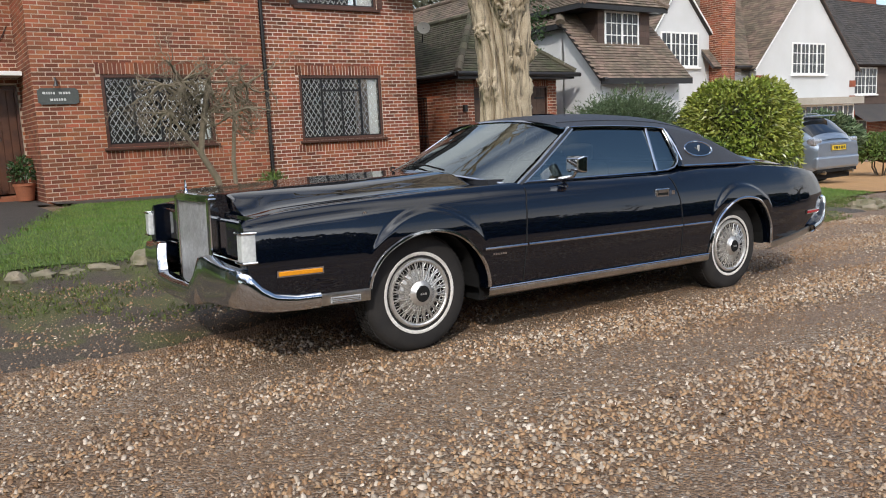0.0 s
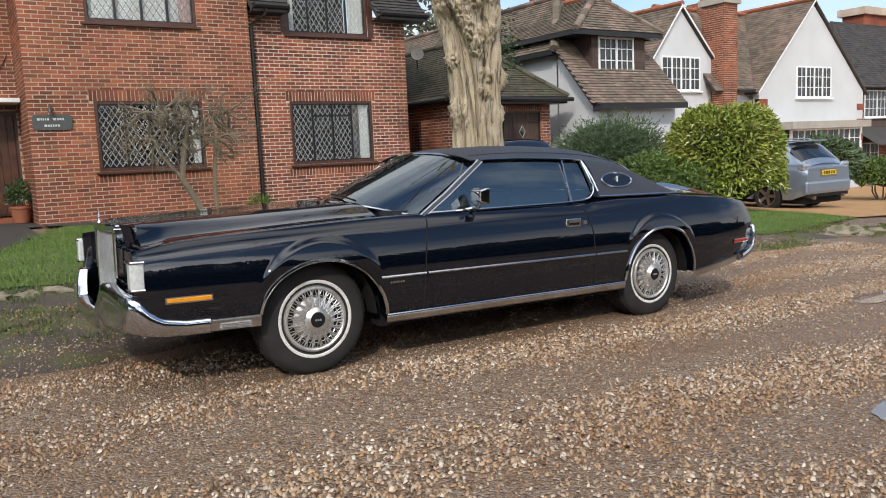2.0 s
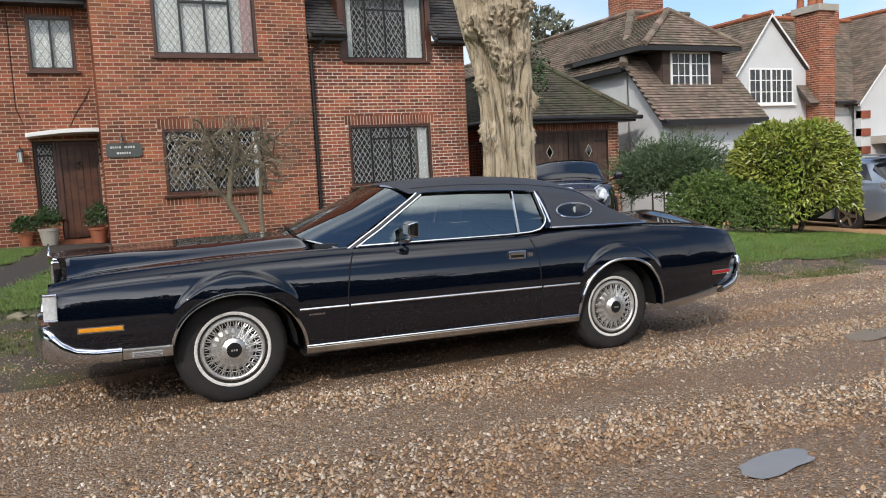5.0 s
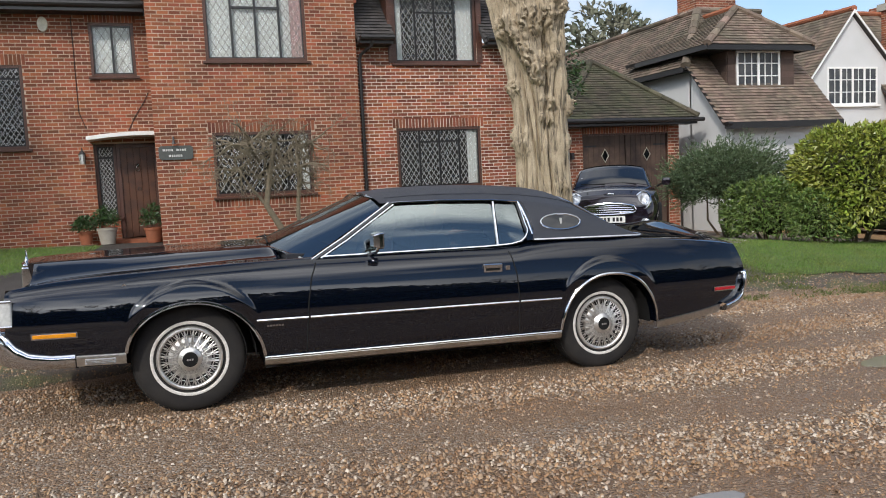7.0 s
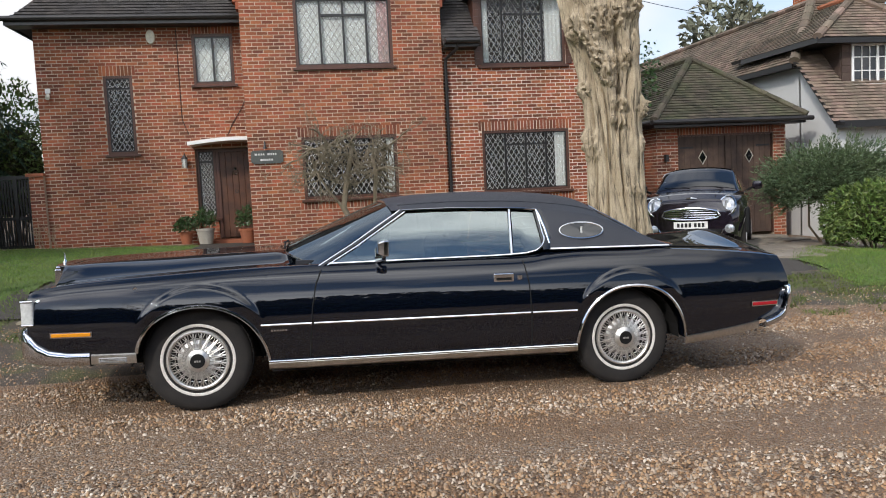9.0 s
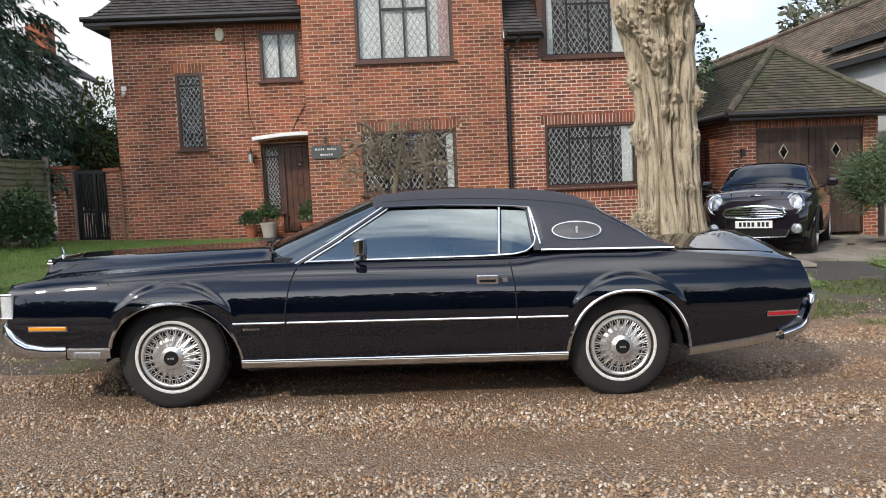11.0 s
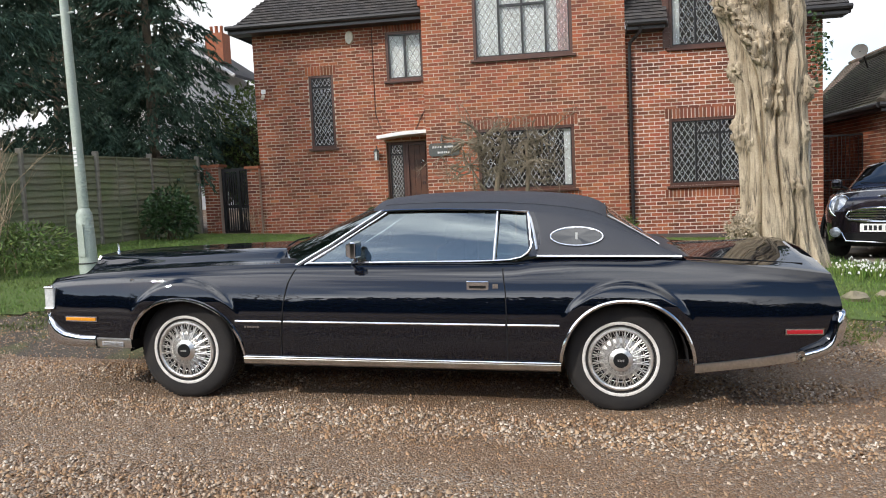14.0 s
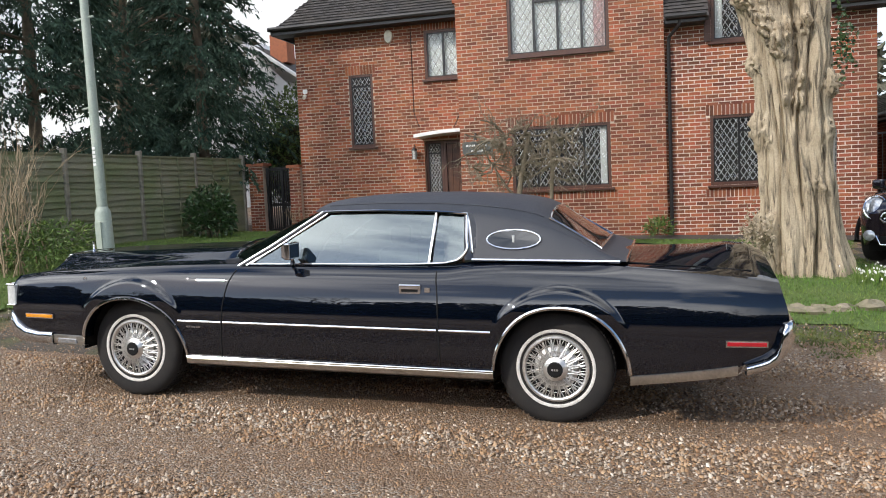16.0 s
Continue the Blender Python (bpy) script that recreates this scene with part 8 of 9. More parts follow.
def make_hatch():
    a = 33
    fx, fy = 5.30, 5.42
    hd = Vector((-math.sin(radians(a)), -math.cos(radians(a)), 0))
    cx, cy = fx - hd.x * 1.84, fy - hd.y * 1.84
    m = pose(cx, cy, gz(cx, cy) + .03, 0, 1.2, 90 - a)
    L, W = 3.68, 1.68
    car = plain_car("hatchback", "small dark aubergine hatchback parked before the garage", m, M_MINIPAINT, L, W,
                    [(-1.84, .66), (-1.72, .80), (-1.5, .88), (-.9, .95), (0, .98), (1.2, .98), (1.84, .90)],
                    [(-1.84, .68), (-1.74, .84), (-1.5, .95), (-.95, 1.02), (-.7, .98), (1.2, 1.0), (1.84, .92)],
                    [(-1.84, .30), (-1.6, .22), (1.6, .22), (1.84, .34)],
                    [(-1.84, -.20), (-1.76, -.12), (-1.6, -.05), (-1.3, -.01), (1.3, 0), (1.84, -.12)],
                    (-1.22, 1.245), .30, .36,
                    dict(top=[(-.98, 1.0), (-.8, 1.13), (-.35, 1.37), (-.1, 1.405), (.6, 1.41), (1.3, 1.37), (1.62, 1.1), (1.75, .95)], half=[(-.98, .66), (-.3, .58), (1.2, .56), (1.7, .62)], span=(-.97, 1.74), paint=M_MINIPAINT,
                         glass=[("windscreen", -.90, -.33, 1, 0), ("side_window", -.66, .32, -.30, .30), ("side_window", .37, 1.35, .36, 1.2)], spokes=7))
    part("roof_panel", Shape().grid([[(x, y, interp(x, [(-.25, 1.40), (.6, 1.418), (1.25, 1.385)]) - .05 * (abs(y) / .55) ** 3) for y in (-.55, -.4, -.2, 0, .2, .4, .55)] for x in (-.25, 0, .3, .6, .9, 1.25)]), M_MINIROOF, car, smooth=True)
    for sd in (-1, 1):
        hm = Matrix.Translation((-1.745, sd * .555, .735)) @ Matrix.Rotation(radians(-68), 4, "Y") @ Matrix.Rotation(sd * radians(14), 4, "X")
        r = part("headlamp_ring", Shape().lathe([(.125, -.03), (.132, .015), (.120, .035), (.108, .03)], hm @ Matrix.Diagonal((1.35, 1.1, 1, 1)), 28), M_CHROME, car, "chrome headlamp ring", smooth=True)
        part("headlamp", Shape().lathe([(.112, .02), (.09, .04), (.05, .055), (0, .06)], hm @ Matrix.Diagonal((1.35, 1.1, 1, 1)), 24), M_HEADLIGHT, car, "round headlamp", smooth=True)
        fm = Matrix.Translation((-1.845, sd * .585, .38)) @ Matrix.Rotation(radians(-88), 4, "Y") @ Matrix.Rotation(sd * radians(18), 4, "X")
        part("fog_lamp", Shape().lathe([(.075, -.02), (.07, .02), (.05, .03), (0, .035)], fm, 18), M_HEADLIGHT, car, "round fog lamp", smooth=True)
        mm = part("door_mirror", Shape().box(-.56, sd * .96 - .09, .98, -.44, sd * .96 + .07, 1.12), M_MINIPAINT, car)
        bevel(mm, .045, 4)
        part("mirror_arm", Shape().tube([(-.50, sd * .80, .97), (-.50, sd * .9, 1.02)], .02, 6), M_SEAM, car)
        part("belt_trim", Shape().tube([(x, sd * (.84 - .055), z) for x, z in ((-.9, .945), (-.3, .968), (.6, .972), (1.5, .95))], .01, 5), M_CHROME, car, smooth=True)
        part("arch_trim", Shape().tube([(-1.22 + .375 * math.cos(t * math.pi / 12), sd * .835, .30 + .375 * math.sin(t * math.pi / 12)) for t in range(13)], .03, 6), M_SEAM, car, smooth=True)
    # chrome grille of slats inside a D ring
    ring = [Vector((-1.862 - .02 * math.cos(y * 2.2), y, z)) for y, z in ((-.44, .60), (-.40, .665), (-.2, .705), (0, .715), (.2, .705), (.40, .665), (.44, .60), (.40, .555), (.2, .535), (0, .53), (-.2, .535), (-.40, .555))]
    part("grille_back", Shape().box(-1.858, -.40, .545, -1.75, .40, .69), M_SEAM, car)
    part("grille_ring", Shape().tube(ring, .018, 8, closed=True), M_CHROME, car, "chrome grille surround", smooth=True)
    for z, w in ((.565, .37), (.600, .40), (.635, .39), (.67, .34)):
        part("grille_slat", Shape().tube([(-1.862, -w, z), (-1.880, 0, z + .004), (-1.862, w, z)], .013, 6), M_CHROME, car, smooth=True)
    pl = Matrix.Translation((-1.875, 0, .445)) @ Matrix.Rotation(radians(-90), 4, "Z")
    bars(car, pl, .52, .11, 7, M_WHITE, "white front number plate")
    part("lower_grille", Shape().box(-1.856, -.46, .27, -1.75, .46, .375), M_SEAM, car)
    part("lower_grille_trim", Shape().tube([(-1.86, -.50, .38), (-1.865, -.44, .26), (-1.875, 0, .245), (-1.865, .44, .26), (-1.86, .50, .38)], .012, 6), M_CHROME, car, smooth=True)
    part("bonnet_badge", Shape().tube([(-1.70, -.09, .868), (-1.705, 0, .872), (-1.70, .09, .868)], [.006, .022, .006], 6), M_CHROME, car, smooth=True)
    part("bonnet_line", Shape().tube([(-1.62, -.36, .90), (-1.3, -.42, .965), (-.95, -.45, .99)], .006, 5), M_SEAM, car)
    part("bonnet_line", Shape().tube([(-1.62, .36, .90), (-1.3, .42, .965), (-.95, .45, .99)], .006, 5), M_SEAM, car)
    part("wiper", Shape().tube([(-.92, -.45, 1.03), (-.86, .05, 1.085)], .008, 5), M_SEAM, car)
    part("wiper", Shape().tube([(-.93, .1, 1.04), (-.86, .52, 1.06)], .008, 5), M_SEAM, car)
    part("tax_disc", Shape().box(-.66, .46, 1.10, -.652, .54, 1.17), M_WHITE, car)


make_hatch()


def make_estate():
    m = pose(14.25, 7.50, gz(14.25, 6.5) + .015, 0, .6, -90 - 3)
    L, W = 4.74, 1.85
    car = plain_car("estate_car", "pale silver blue tall estate car parked on a drive", m, M_SUV, L, W,
                    [(-2.37, .72), (-2.2, .88), (-1.8, .98), (-1.0, 1.05), (0, 1.07), (1.5, 1.10), (2.2, 1.10), (2.37, 1.0)],
                    [(-2.37, .76), (-2.2, .95), (-1.7, 1.05), (-1.0, 1.12), (-.8, 1.08), (1.6, 1.12), (2.2, 1.14), (2.37, 1.02)],
                    [(-2.37, .36), (-2.1, .26), (2.0, .28), (2.37, .42)],
                    [(-2.37, -.25), (-2.2, -.12), (-1.9, -.04), (-1.5, 0), (1.7, 0), (2.15, -.04), (2.37, -.12)],
                    (-1.36, 1.36), .36, .43,
                    dict(top=[(-1.05, 1.1), (-.8, 1.28), (-.2, 1.60), (.2, 1.66), (1.2, 1.66), (1.75, 1.60), (2.10, 1.30), (2.30, 1.10)], half=[(-1.0, .74), (-.2, .62), (1.5, .60), (2.25, .68)], span=(-1.03, 2.29),
                         glass=[("windscreen", -.95, -.2, 1, 0), ("rear_window", 1.82, 2.16, 1, 0), ("side_window", -.7, .3, -.25, .3), ("side_window", .36, 1.25, .36, 1.2), ("side_window", 1.32, 1.9, 1.27, 1.62)], spokes=5))
    bevel(part("spoiler", Shape().box(1.55, -.58, 1.625, 1.92, .58, 1.66), M_SUV, car), .012, 2)
    for sd in (-1, 1):
        t = Shape().box(2.10, sd * .72 - .14, .96, 2.33, sd * .72 + .14, 1.13)
        bevel(part("tail_lamp", t, M_HEADLIGHT, car, "clear tail lamp cluster"), .05, 3)
        bevel(part("reflector", Shape().box(2.36, sd * .62 - .12, .56, 2.395, sd * .62 + .12, .64), M_REDLENS, car, "red bumper lamp"), .02, 2)
        part("roof_rail", Shape().tube([(-.1, sd * .60, 1.63), (0, sd * .60, 1.68), (1.4, sd * .59, 1.69), (1.55, sd * .59, 1.63)], .018, 6), M_STEEL, car, smooth=True)
        part("exhaust", Shape().tube([(2.2, sd * .55, .34), (2.42, sd * .55, .33)], .04, 8), M_STEEL, car, smooth=True)
    bevel(part("rear_bumper", Shape().box(2.1, -.84, .42, 2.40, .84, .72), M_SUV, car), .06, 3)
    part("bumper_lip", Shape().box(2.0, -.78, .34, 2.36, .78, .42), M_SEAM, car)
    pm = Matrix.Translation((2.385, 0, .90)) @ Matrix.Rotation(radians(90), 4, "Z")
    part("plate_recess", Shape().box(2.30, -.32, .82, 2.375, .32, .99), M_STEEL, car)
    bars(car, pm, .52, .11, 7, M_YELLOW, "yellow rear number plate")
    part("rear_wiper", Shape().tube([(2.14, 0, 1.22), (2.02, -.3, 1.34)], .01, 5), M_SEAM, car)


make_estate()

# ---------------------------------------------------------------- small things at the cottage
def make_small():
    s = thing("house_name_sign", "dark green grey wooden name board with white lettering", "sign", "", pose(-1.52, Y_B - .012, 2.30))
    ring = [(-.33, -.10), (-.28, -.14), (.28, -.14), (.33, -.10), (.33, .10), (.28, .14), (-.28, .14), (-.33, .10)]
    part("board", Shape().prism(ring, .025, Matrix.Translation((0, -.025, 0))), M_SIGN, s)
    for z, spans in ((.055, ((-.25, -.20), (-.19, -.165), (-.155, -.13), (-.12, -.095), (-.085, -.05), (.01, .065), (.075, .11), (.12, .155), (.165, .20))), (-.06, ((-.14, -.09), (-.08, -.05), (-.04, -.01), (0, .03), (.04, .07), (.08, .12)))):
        for a, b in spans:
            part("letter_bar", Shape().box(a, -.031, z - .020, b - .004, -.0255, z + .020), M_LEAD, s)
    part("sign_lamp", Shape().tube([(-.03, .0, .30), (-.03, -.06, .31), (-.03, -.09, .24), (-.03, -.09, .17)], [.015, .015, .02, .045], 8), M_PIPE, s, smooth=True)
    l = thing("wall_lantern", "small black lantern on the wall by the door", "lantern", "", pose(-3.42, Y_L - .01, 2.28))
    part("bracket", Shape().tube([(0, 0, .22), (0, -.09, .26), (0, -.12, .20)], .010, 6), M_PIPE, l)
    part("cap", Shape().lathe([(.02, .20), (.075, .13), (.08, .12)], Matrix.Translation((0, -.12, 0)), 6), M_PIPE, l)
    part("lantern_glass", Shape().lathe([(.062, .12), (.05, -.08), (.0, -.08)], Matrix.Translation((0, -.12, 0)), 6), M_CLEARLENS, l)
    for a in range(6):
        w = a * math.pi / 3
        part("glazing_rib", Shape().tube([(.064 * math.cos(w), -.12 + .064 * math.sin(w), .12), (.052 * math.cos(w), -.12 + .052 * math.sin(w), -.08)], .005, 4), M_PIPE, l)
    b = thing("alarm_box", "cream oval alarm box below the eaves", "alarm box", "", pose(-3.96, Y_L, 5.13))
    bevel(part("cover", Shape().prism([(.10 * math.cos(a * math.pi / 8) * (1 if abs(math.cos(a * math.pi / 8)) < .99 else 1), .155 * math.sin(a * math.pi / 8)) for a in range(16)], .08, Matrix.Translation((0, -.08, 0))), M_CREAM, b), .015, 2)
    c = thing("security_camera", "small white security camera on the corner", "security camera", "", pose(-6.20, Y_L, 3.95))
    part("mount", Shape().box(-.05, -.05, 0, .05, 0, .10), M_WHITE, c)
    part("camera_body", Shape().tube([(0, -.05, -.05), (.02, -.16, -.12)], .045, 8), M_CREAM, c, smooth=True)

    def pot(name, label, x, y, r, h, mat, leafmat, seed, spread, height, n=420, size=.09):
        g = gz(x, y) + .04
        t = thing(name, label, "plant pot", "", pose(x, y, g))
        part("pot", Shape().lathe([(0, 0), (r * .72, 0), (r * .95, h * .85), (r * 1.04, h * .86), (r * 1.04, h), (r * .9, h), (r * .88, h * .9), (0, h * .9)], None, 20), mat, t, smooth=True, angle=30)
        nr = np.random.default_rng(seed)
        p, u = lumpy(n, (0, 0, h + height * .45), (spread, spread, height * .6), nr, depth=.8)
        v, f = leaves(p, u, size, nr, .45, .1)
        tagged(array_part("plant", v, f, leafmat, t), kind="stuff")
    pot("plant_pot", "pale stone pot with a leafy plant by the door", -3.02, 11.75, .20, .34, M_CONCRETE, M_IVY, 71, .26, .42)
    pot("plant_pot", "terracotta pot with a dark shrub by the door", -3.45, 11.85, .15, .26, M_TERRACOTTA, M_IVY, 72, .24, .32)
    pot("plant_pot", "dark pot with an evergreen beside the door", -2.10, 11.70, .19, .32, M_TERRACOTTA, M_IVY, 73, .24, .46)
    # dry stems by the gate and the house foot
    t = thing("dry_plant", "dry brown stems beside the cottage corner", "plant")
    rng = random.Random(5)
    for k in range(10):
        s2 = Shape()
        branchy(s2, (-6.35 + rng.uniform(-.35, .35), 12.0 + rng.uniform(-.1, .1), gz(-6.3, 12)), (rng.gauss(0, .3), rng.gauss(0, .2), 1), .5, .007, 1, rng, segs=4, sides=4)
        part("stem", s2, M_PALETWIG, t)
    t = thing("bed_plant", "small green yellow flowered plant at the wall foot", "plant")
    nr = np.random.default_rng(17)
    p, u = lumpy(260, (2.15, 10.2, gz(2.1, 10.2) + .2), (.28, .2, .22), nr, depth=.8)
    v, f = leaves(p, u, .13, nr, .2, -.3)
    tagged(array_part("leaves", v, f, M_SHRUB, t), kind="stuff")
    # overhead wire
    w = thing("overhead_wire", "thin overhead wire from the cottage eaves", "wire")
    part("wire", Shape().tube([(4.6 + 1.8 * i, 10.4 + .9 * i, 5.6 + .02 * (i - 4) ** 2) for i in range(14)], .008, 4), M_PIPE, w)


M_SIGN = material("slate_green_board", (0.075, 0.082, 0.075), 0.5, second=(0.05, 0.055, 0.05), scale=8)
M_CREAM = material("cream_plastic", (0.72, 0.68, 0.56), 0.5, scale=8)
make_small()

# ---------------------------------------------------------------- puddles
PUDDLES = [(0.60, -3.29, .25, .10, 8), (3.70, -1.50, .36, .15, 5)]
# pale base colour stands in for bright cloud mirrored in the water
M_WATER = material("puddle_water", (0.24, 0.215, 0.18), 0.02, second=(0.19, 0.165, 0.13), scale=3, fine=0.0, spec=1.0)


def in_puddle(x, y, grow=0.0):
    for px, py, a, b, turn in PUDDLES:
        c, s = math.cos(radians(turn)), math.sin(radians(turn))
        u, v = (x - px) * c + (y - py) * s, -(x - px) * s + (y - py) * c
        w = 1 + .25 * noise.noise((math.atan2(v / b, u / a) * 1.3, px, py)) + .12 * noise.noise((x * 6, y * 6, 2))
        if (u / (a + grow)) ** 2 + (v / (b + grow)) ** 2 < w:
            return True
    return False


def ground_z(x, y):
    near = max(0.0, 1 - math.hypot(x, y) / 16)
    return gz(x, y) + near * 0.03 * (noise.noise((x * 0.5, y * 0.9, 0)) + 0.5 * noise.noise((x * 1.7, y * 2.2, 3)))


def make_puddles():
    for k, (px, py, a, b, turn) in enumerate(PUDDLES):
        c, s = math.cos(radians(turn)), math.sin(radians(turn))
        z = max(ground_z(px + q * a * .7 * c, py + q * a * .7 * s) for q in (-1, 0, 1)) + .007
        pts = []
        for i in range(48):
            w = 2 * math.pi * i / 48
            r = math.sqrt(max(.2, 1 + .25 * noise.noise((math.atan2(math.sin(w), math.cos(w)) * 1.3, px, py)) + .55 * noise.noise((math.cos(w) * 1.6, math.sin(w) * 1.6, px)) + .12 * noise.noise((math.cos(w) * 6, math.sin(w) * 6, px))))
            u, v = a * r * math.cos(w), b * r * math.sin(w)
            pts.append((px + u * c - v * s, py + u * s + v * c, z))
        sh = Shape().add(pts + [(px, py, z)], [(i, (i + 1) % 48, 48) for i in range(48)])
        tagged(part("puddle", sh, M_WATER), "shallow muddy rain puddle on the lane with painted pale sky reflection", "puddle", "puddles", "structure")


make_puddles()


# ---------------------------------------------------------------- loose gravel
def pebble_material():
    m = bpy.data.materials.new("mixed_flint_gravel")
    m.use_nodes = True
    n, l = m.node_tree.nodes, m.node_tree.links
    b = n["Principled BSDF"]
    g = n.new("ShaderNodeNewGeometry")
    ramp = n.new("ShaderNodeValToRGB")
    el = ramp.color_ramp.elements
    el[0].position, el[0].color = 0.0, (0.06, 0.038, 0.024, 1)
    el[1].position, el[1].color = 1.0, (0.70, 0.62, 0.52, 1)
    for pos, col in ((.20, (.25, .140, .070, 1)), (.38, (.40, .245, .125, 1)), (.55, (.44, .30, .175, 1)), (.72, (.31, .25, .19, 1)), (.90, (.52, .43, .33, 1))):
        el.new(pos).color = col
    l.new(g.outputs["Random Per Island"], ramp.inputs["Fac"])
    big = n.new("ShaderNodeTexNoise")
    st = n.new("ShaderNodeMapping")
    st.inputs["Scale"].default_value = (.35, 1.1, 1)
    l.new(g.outputs["Position"], st.inputs["Vector"])
    big.inputs["Scale"].default_value, big.inputs["Detail"].default_value, big.inputs["Roughness"].default_value = 1.1, 7, .62
    l.new(st.outputs["Vector"], big.inputs["Vector"])
    mr = n.new("ShaderNodeMapRange")
    mr.inputs["From Min"].default_value, mr.inputs["From Max"].default_value, mr.inputs["To Max"].default_value = .42, .60, .50
    l.new(big.outputs["Fac"], mr.inputs["Value"])
    mx = n.new("ShaderNodeMix")
    mx.data_type = "RGBA"
    mx.inputs[7].default_value = (.24, .130, .060, 1)
    l.new(mr.outputs[0], mx.inputs[0])
    l.new(ramp.outputs["Color"], mx.inputs[6])
    l.new(mx.outputs[2], b.inputs["Base Color"])
    b.inputs["Roughness"].default_value = .5
    return m


def sample(fn, x, y, step=.1):
    """fn(x, y) on a fine lattice, read between its knots."""
    x0, y0 = x.min() - step, y.min() - step
    nx, ny = int((x.max() - x0) / step) + 3, int((y.max() - y0) / step) + 3
    t = np.array([[fn(x0 + i * step, y0 + j * step) for j in range(ny)] for i in range(nx)])
    u, v = (x - x0) / step, (y - y0) / step
    i, j = u.astype(int), v.astype(int)
    u, v = u - i, v - j
    return t[i, j] * (1 - u) * (1 - v) + t[i + 1, j] * u * (1 - v) + t[i, j + 1] * (1 - u) * v + t[i + 1, j + 1] * u * v


def heaped(x, y):
    """Where the loose stones lie thick (1) and where wheels have pressed them into the brown dirt (0)."""
    w = y + .35 * noise.noise((x * .35, y * .3, 11)) + .12 * math.sin(x * .9)
    band = .5 + .5 * math.cos(2 * math.pi * (w + .12) / 1.25)
    k = band * .75 + .55 * noise.noise((x * .55, y * 1.3, 21)) + .22 * noise.noise((x * 2.2, y * 3.0, 5))
    return smoothstep(.12, .62, k)


def verge_at(x, y):
    """The muddy, mossy edge of the lane before the lawns."""
    e = interp(x, [(-6.5, .55), (-3.4, .30), (-2.3, .42), (-1.2, .75), (1.5, 1.5), (3.5, 2.0), (8, 1.6)])
    return smoothstep(-.12, .16, y - e + .22 * noise.noise((x * 1.1, y * 1.1, 31)) + .12 * noise.noise((x * 4, y * 4, 3)))


def make_muddy_verge():
    sh, idx = Shape(), {}
    step = .12

    def vert(i, j):
        if (i, j) not in idx:
            x, y = -9.5 + i * step, .0 + j * step
            idx[i, j] = len(sh.v)
            sh.v.append((x, y, ground_z(x, y) - .016 + .030 * smoothstep(.40, .95, verge_at(x, y)) + .008 * noise.noise((x * 5, y * 5, 0))))
        return idx[i, j]
    for i in range(150):
        for j in range(30):
            x, y = -9.5 + (i + .5) * step, (j + .5) * step
            if verge_at(x, y) > .25:
                sh.f.append((vert(i, j), vert(i + 1, j), vert(i + 1, j + 1), vert(i, j + 1)))
    m = material("dark_mud_and_moss", (0.075, 0.060, 0.046), 0.6, second=(0.090, 0.095, 0.032), scale=2.6, amount=0.9, bump=0.02, bump_scale=75, fine=.65, contrast=(.46, .58))
    structure(part("muddy_verge", sh, m, smooth=True, angle=180), "dark wet mud and moss along the lane edge", "verge")


make_muddy_verge()


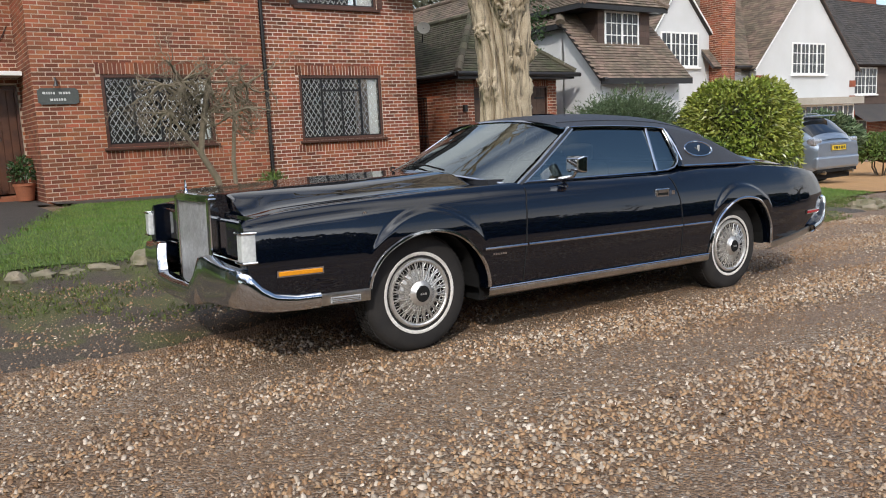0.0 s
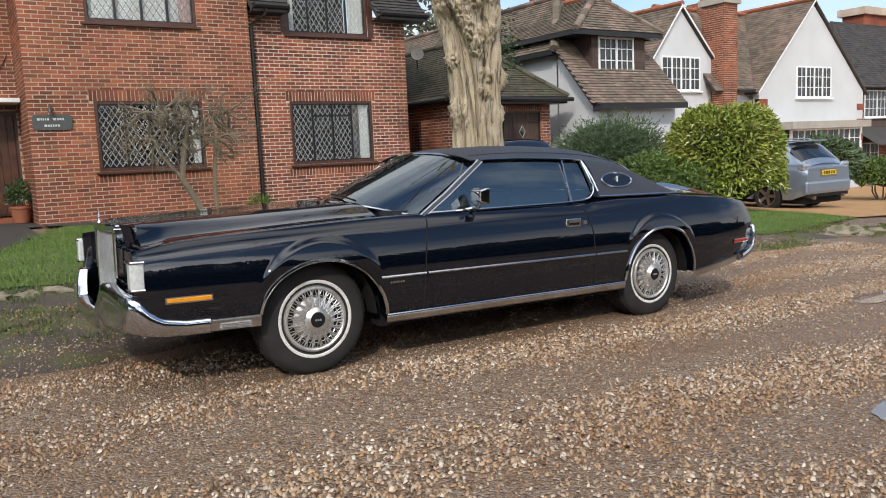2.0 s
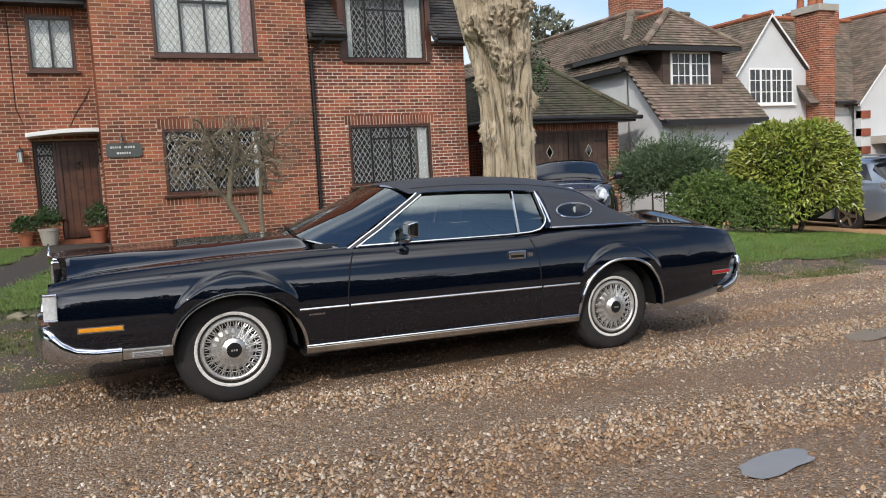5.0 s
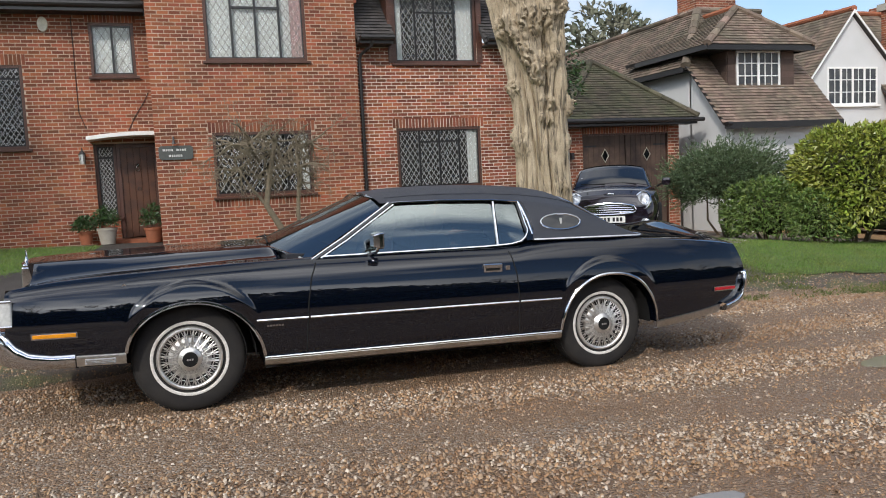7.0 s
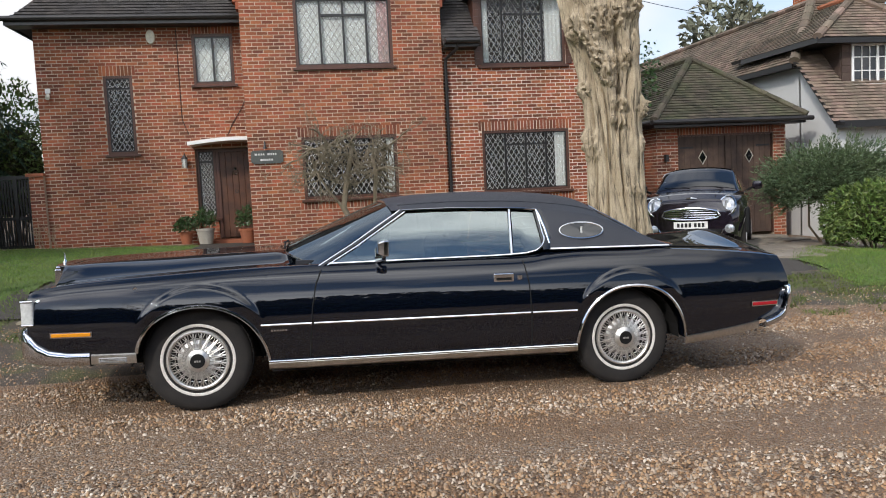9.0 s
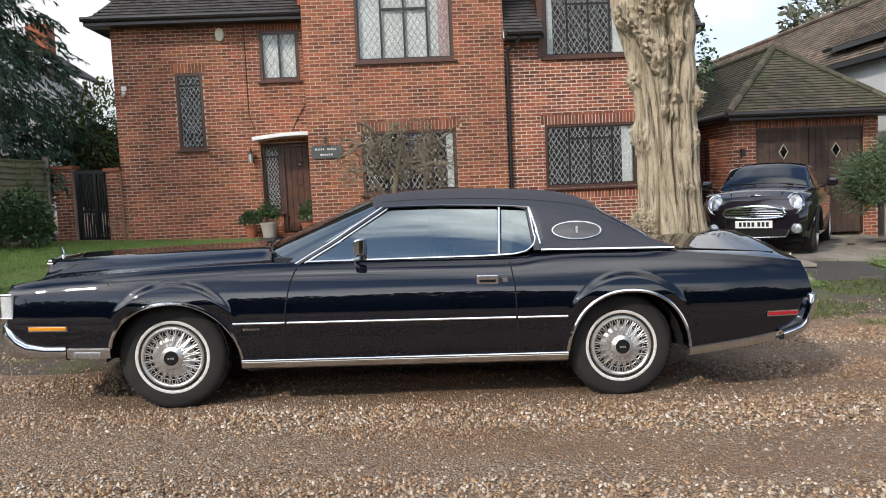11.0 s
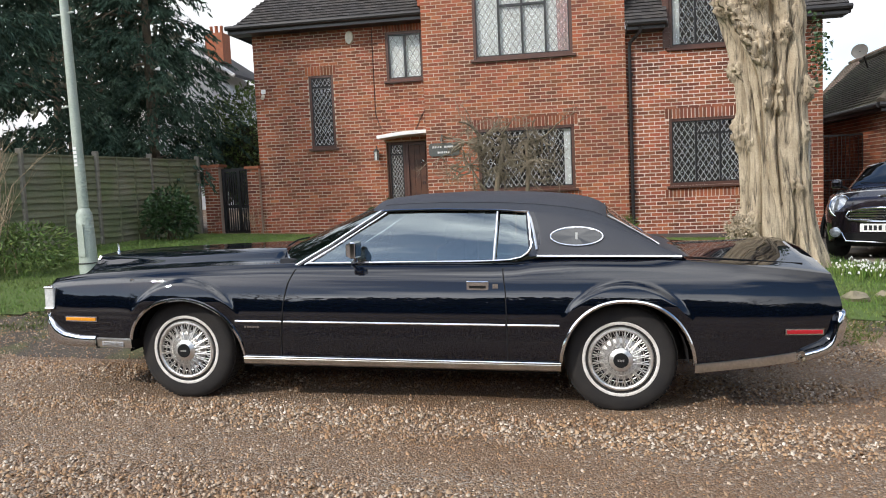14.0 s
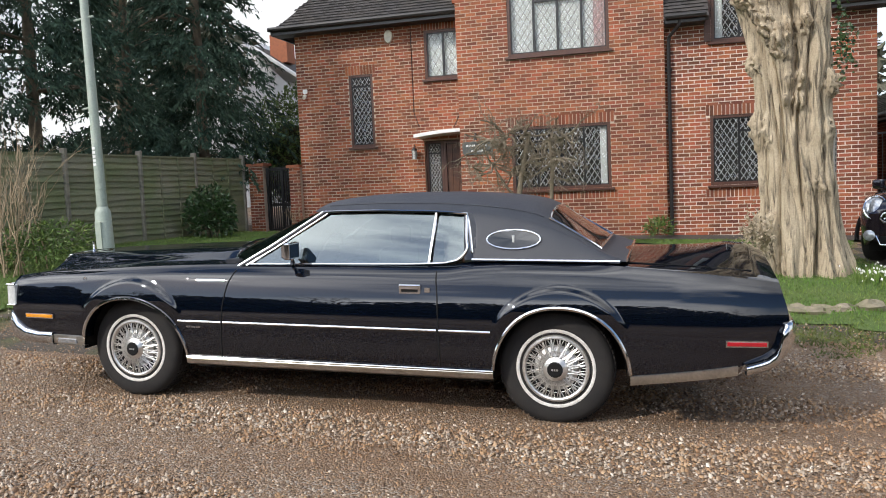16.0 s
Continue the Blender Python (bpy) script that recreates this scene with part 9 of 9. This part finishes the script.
def make_gravel():
    rng = np.random.default_rng(77)
    N = 122000
    x = rng.uniform(-6.5, 8.0, N * 3)
    y = -5.4 + 8.0 * rng.random(N * 3) ** 1.2
    heap = np.clip(sample(heaped, x, y), 0, 1)
    verge = np.clip(sample(verge_at, x, y), 0, 1)
    keep = rng.random(N * 3) < (.34 + .66 * heap) * (1 - verge) + .34 * verge
    x, y, heap, verge = x[keep][:N], y[keep][:N], heap[keep][:N], verge[keep][:N]
    ok = sample(lambda a, b: 1.0 if in_puddle(a, b) else 0.0, x, y, .04) < .5
    x, y, heap, verge = x[ok], y[ok], heap[ok], verge[ok]
    n = len(x)
    z = sample(ground_z, x, y) + .008 * heap * rng.random(n) + .014 * verge
    r = (.0044 + .0030 * heap) * (1 - .3 * verge) + .0055 * rng.random(n) ** 2.0 + .006 * (rng.random(n) > .985)
    sx, sy, sz = r * rng.uniform(.85, 1.5, n), r * rng.uniform(.75, 1.1, n), r * rng.uniform(.5, .85, n)
    a = rng.uniform(0, 6.283, n)
    tilt = rng.normal(0, .35, (n, 2))
    # five sided worn stones: a wide foot, a narrower crown
    w = 2 * math.pi * np.arange(5) / 5
    base = np.concatenate([np.stack([np.cos(w), np.sin(w), -.35 * np.ones(5)], axis=1), np.stack([.66 * np.cos(w + .3), .66 * np.sin(w + .3), .85 * np.ones(5)], axis=1)])
    P = base[None] * (1 + .14 * rng.normal(size=(n, 10, 1)))
    P = P * np.stack([sx, sy, sz], axis=1)[:, None, :]
    P[:, 5:, :2] += rng.uniform(-.25, .25, (n, 1, 2)) * r[:, None, None]
    P[:, :, 2] += P[:, :, 0] * tilt[:, :1] + P[:, :, 1] * tilt[:, 1:]
    ca, sa = np.cos(a)[:, None], np.sin(a)[:, None]
    X = P[:, :, 0] * ca - P[:, :, 1] * sa + x[:, None]
    Y = P[:, :, 0] * sa + P[:, :, 1] * ca + y[:, None]
    Z = P[:, :, 2] + z[:, None] + (sz * .35)[:, None]
    v = np.stack([X, Y, Z], axis=2).reshape(-1, 3)
    F = np.array([[i, (i + 1) % 5, 5 + (i + 1) % 5] for i in range(5)] + [[i, 5 + (i + 1) % 5, 5 + i] for i in range(5)] + [[5, 6, 7], [5, 7, 8], [5, 8, 9]])
    f = (np.arange(n)[:, None, None] * 10 + F[None]).reshape(-1, 3)
    ob = array_part("gravel", v, f, pebble_material())
    ob.data.shade_smooth()
    tagged(ob, "loose tan and grey flint gravel on the lane", "gravel", kind="stuff")


make_gravel()


# ---------------------------------------------------------------- single bricks of the nearest wall
def make_loose_bricks():
    rng = random.Random(3)
    shapes = []
    for k in range(6):
        j = [rng.uniform(-.0025, .0025) for _ in range(4)]
        w, h, e, y = BRICK_W, BRICK_H, .003, -.005 + rng.uniform(-.002, .002)
        s = Shape().add([(0, .004, 0), (w, .004, 0), (w, .004, h), (0, .004, h), (e + j[0], y, e), (w - e + j[1], y, e), (w - e + j[2], y, h - e), (e + j[3], y, h - e)],
                        [(4, 5, 6, 7), (0, 1, 5, 4), (1, 2, 6, 5), (2, 3, 7, 6), (3, 0, 4, 7)])
        shapes.append(s.mesh("brick", M_BRICK_ONE))
    for body, rects in LOOSE_BRICKS:
        for a, c, b, d in rects:
            o = new("brick", rng.choice(shapes))
            o.parent = body
            o.matrix_basis = Matrix.Translation((a, 0, c))


make_loose_bricks()
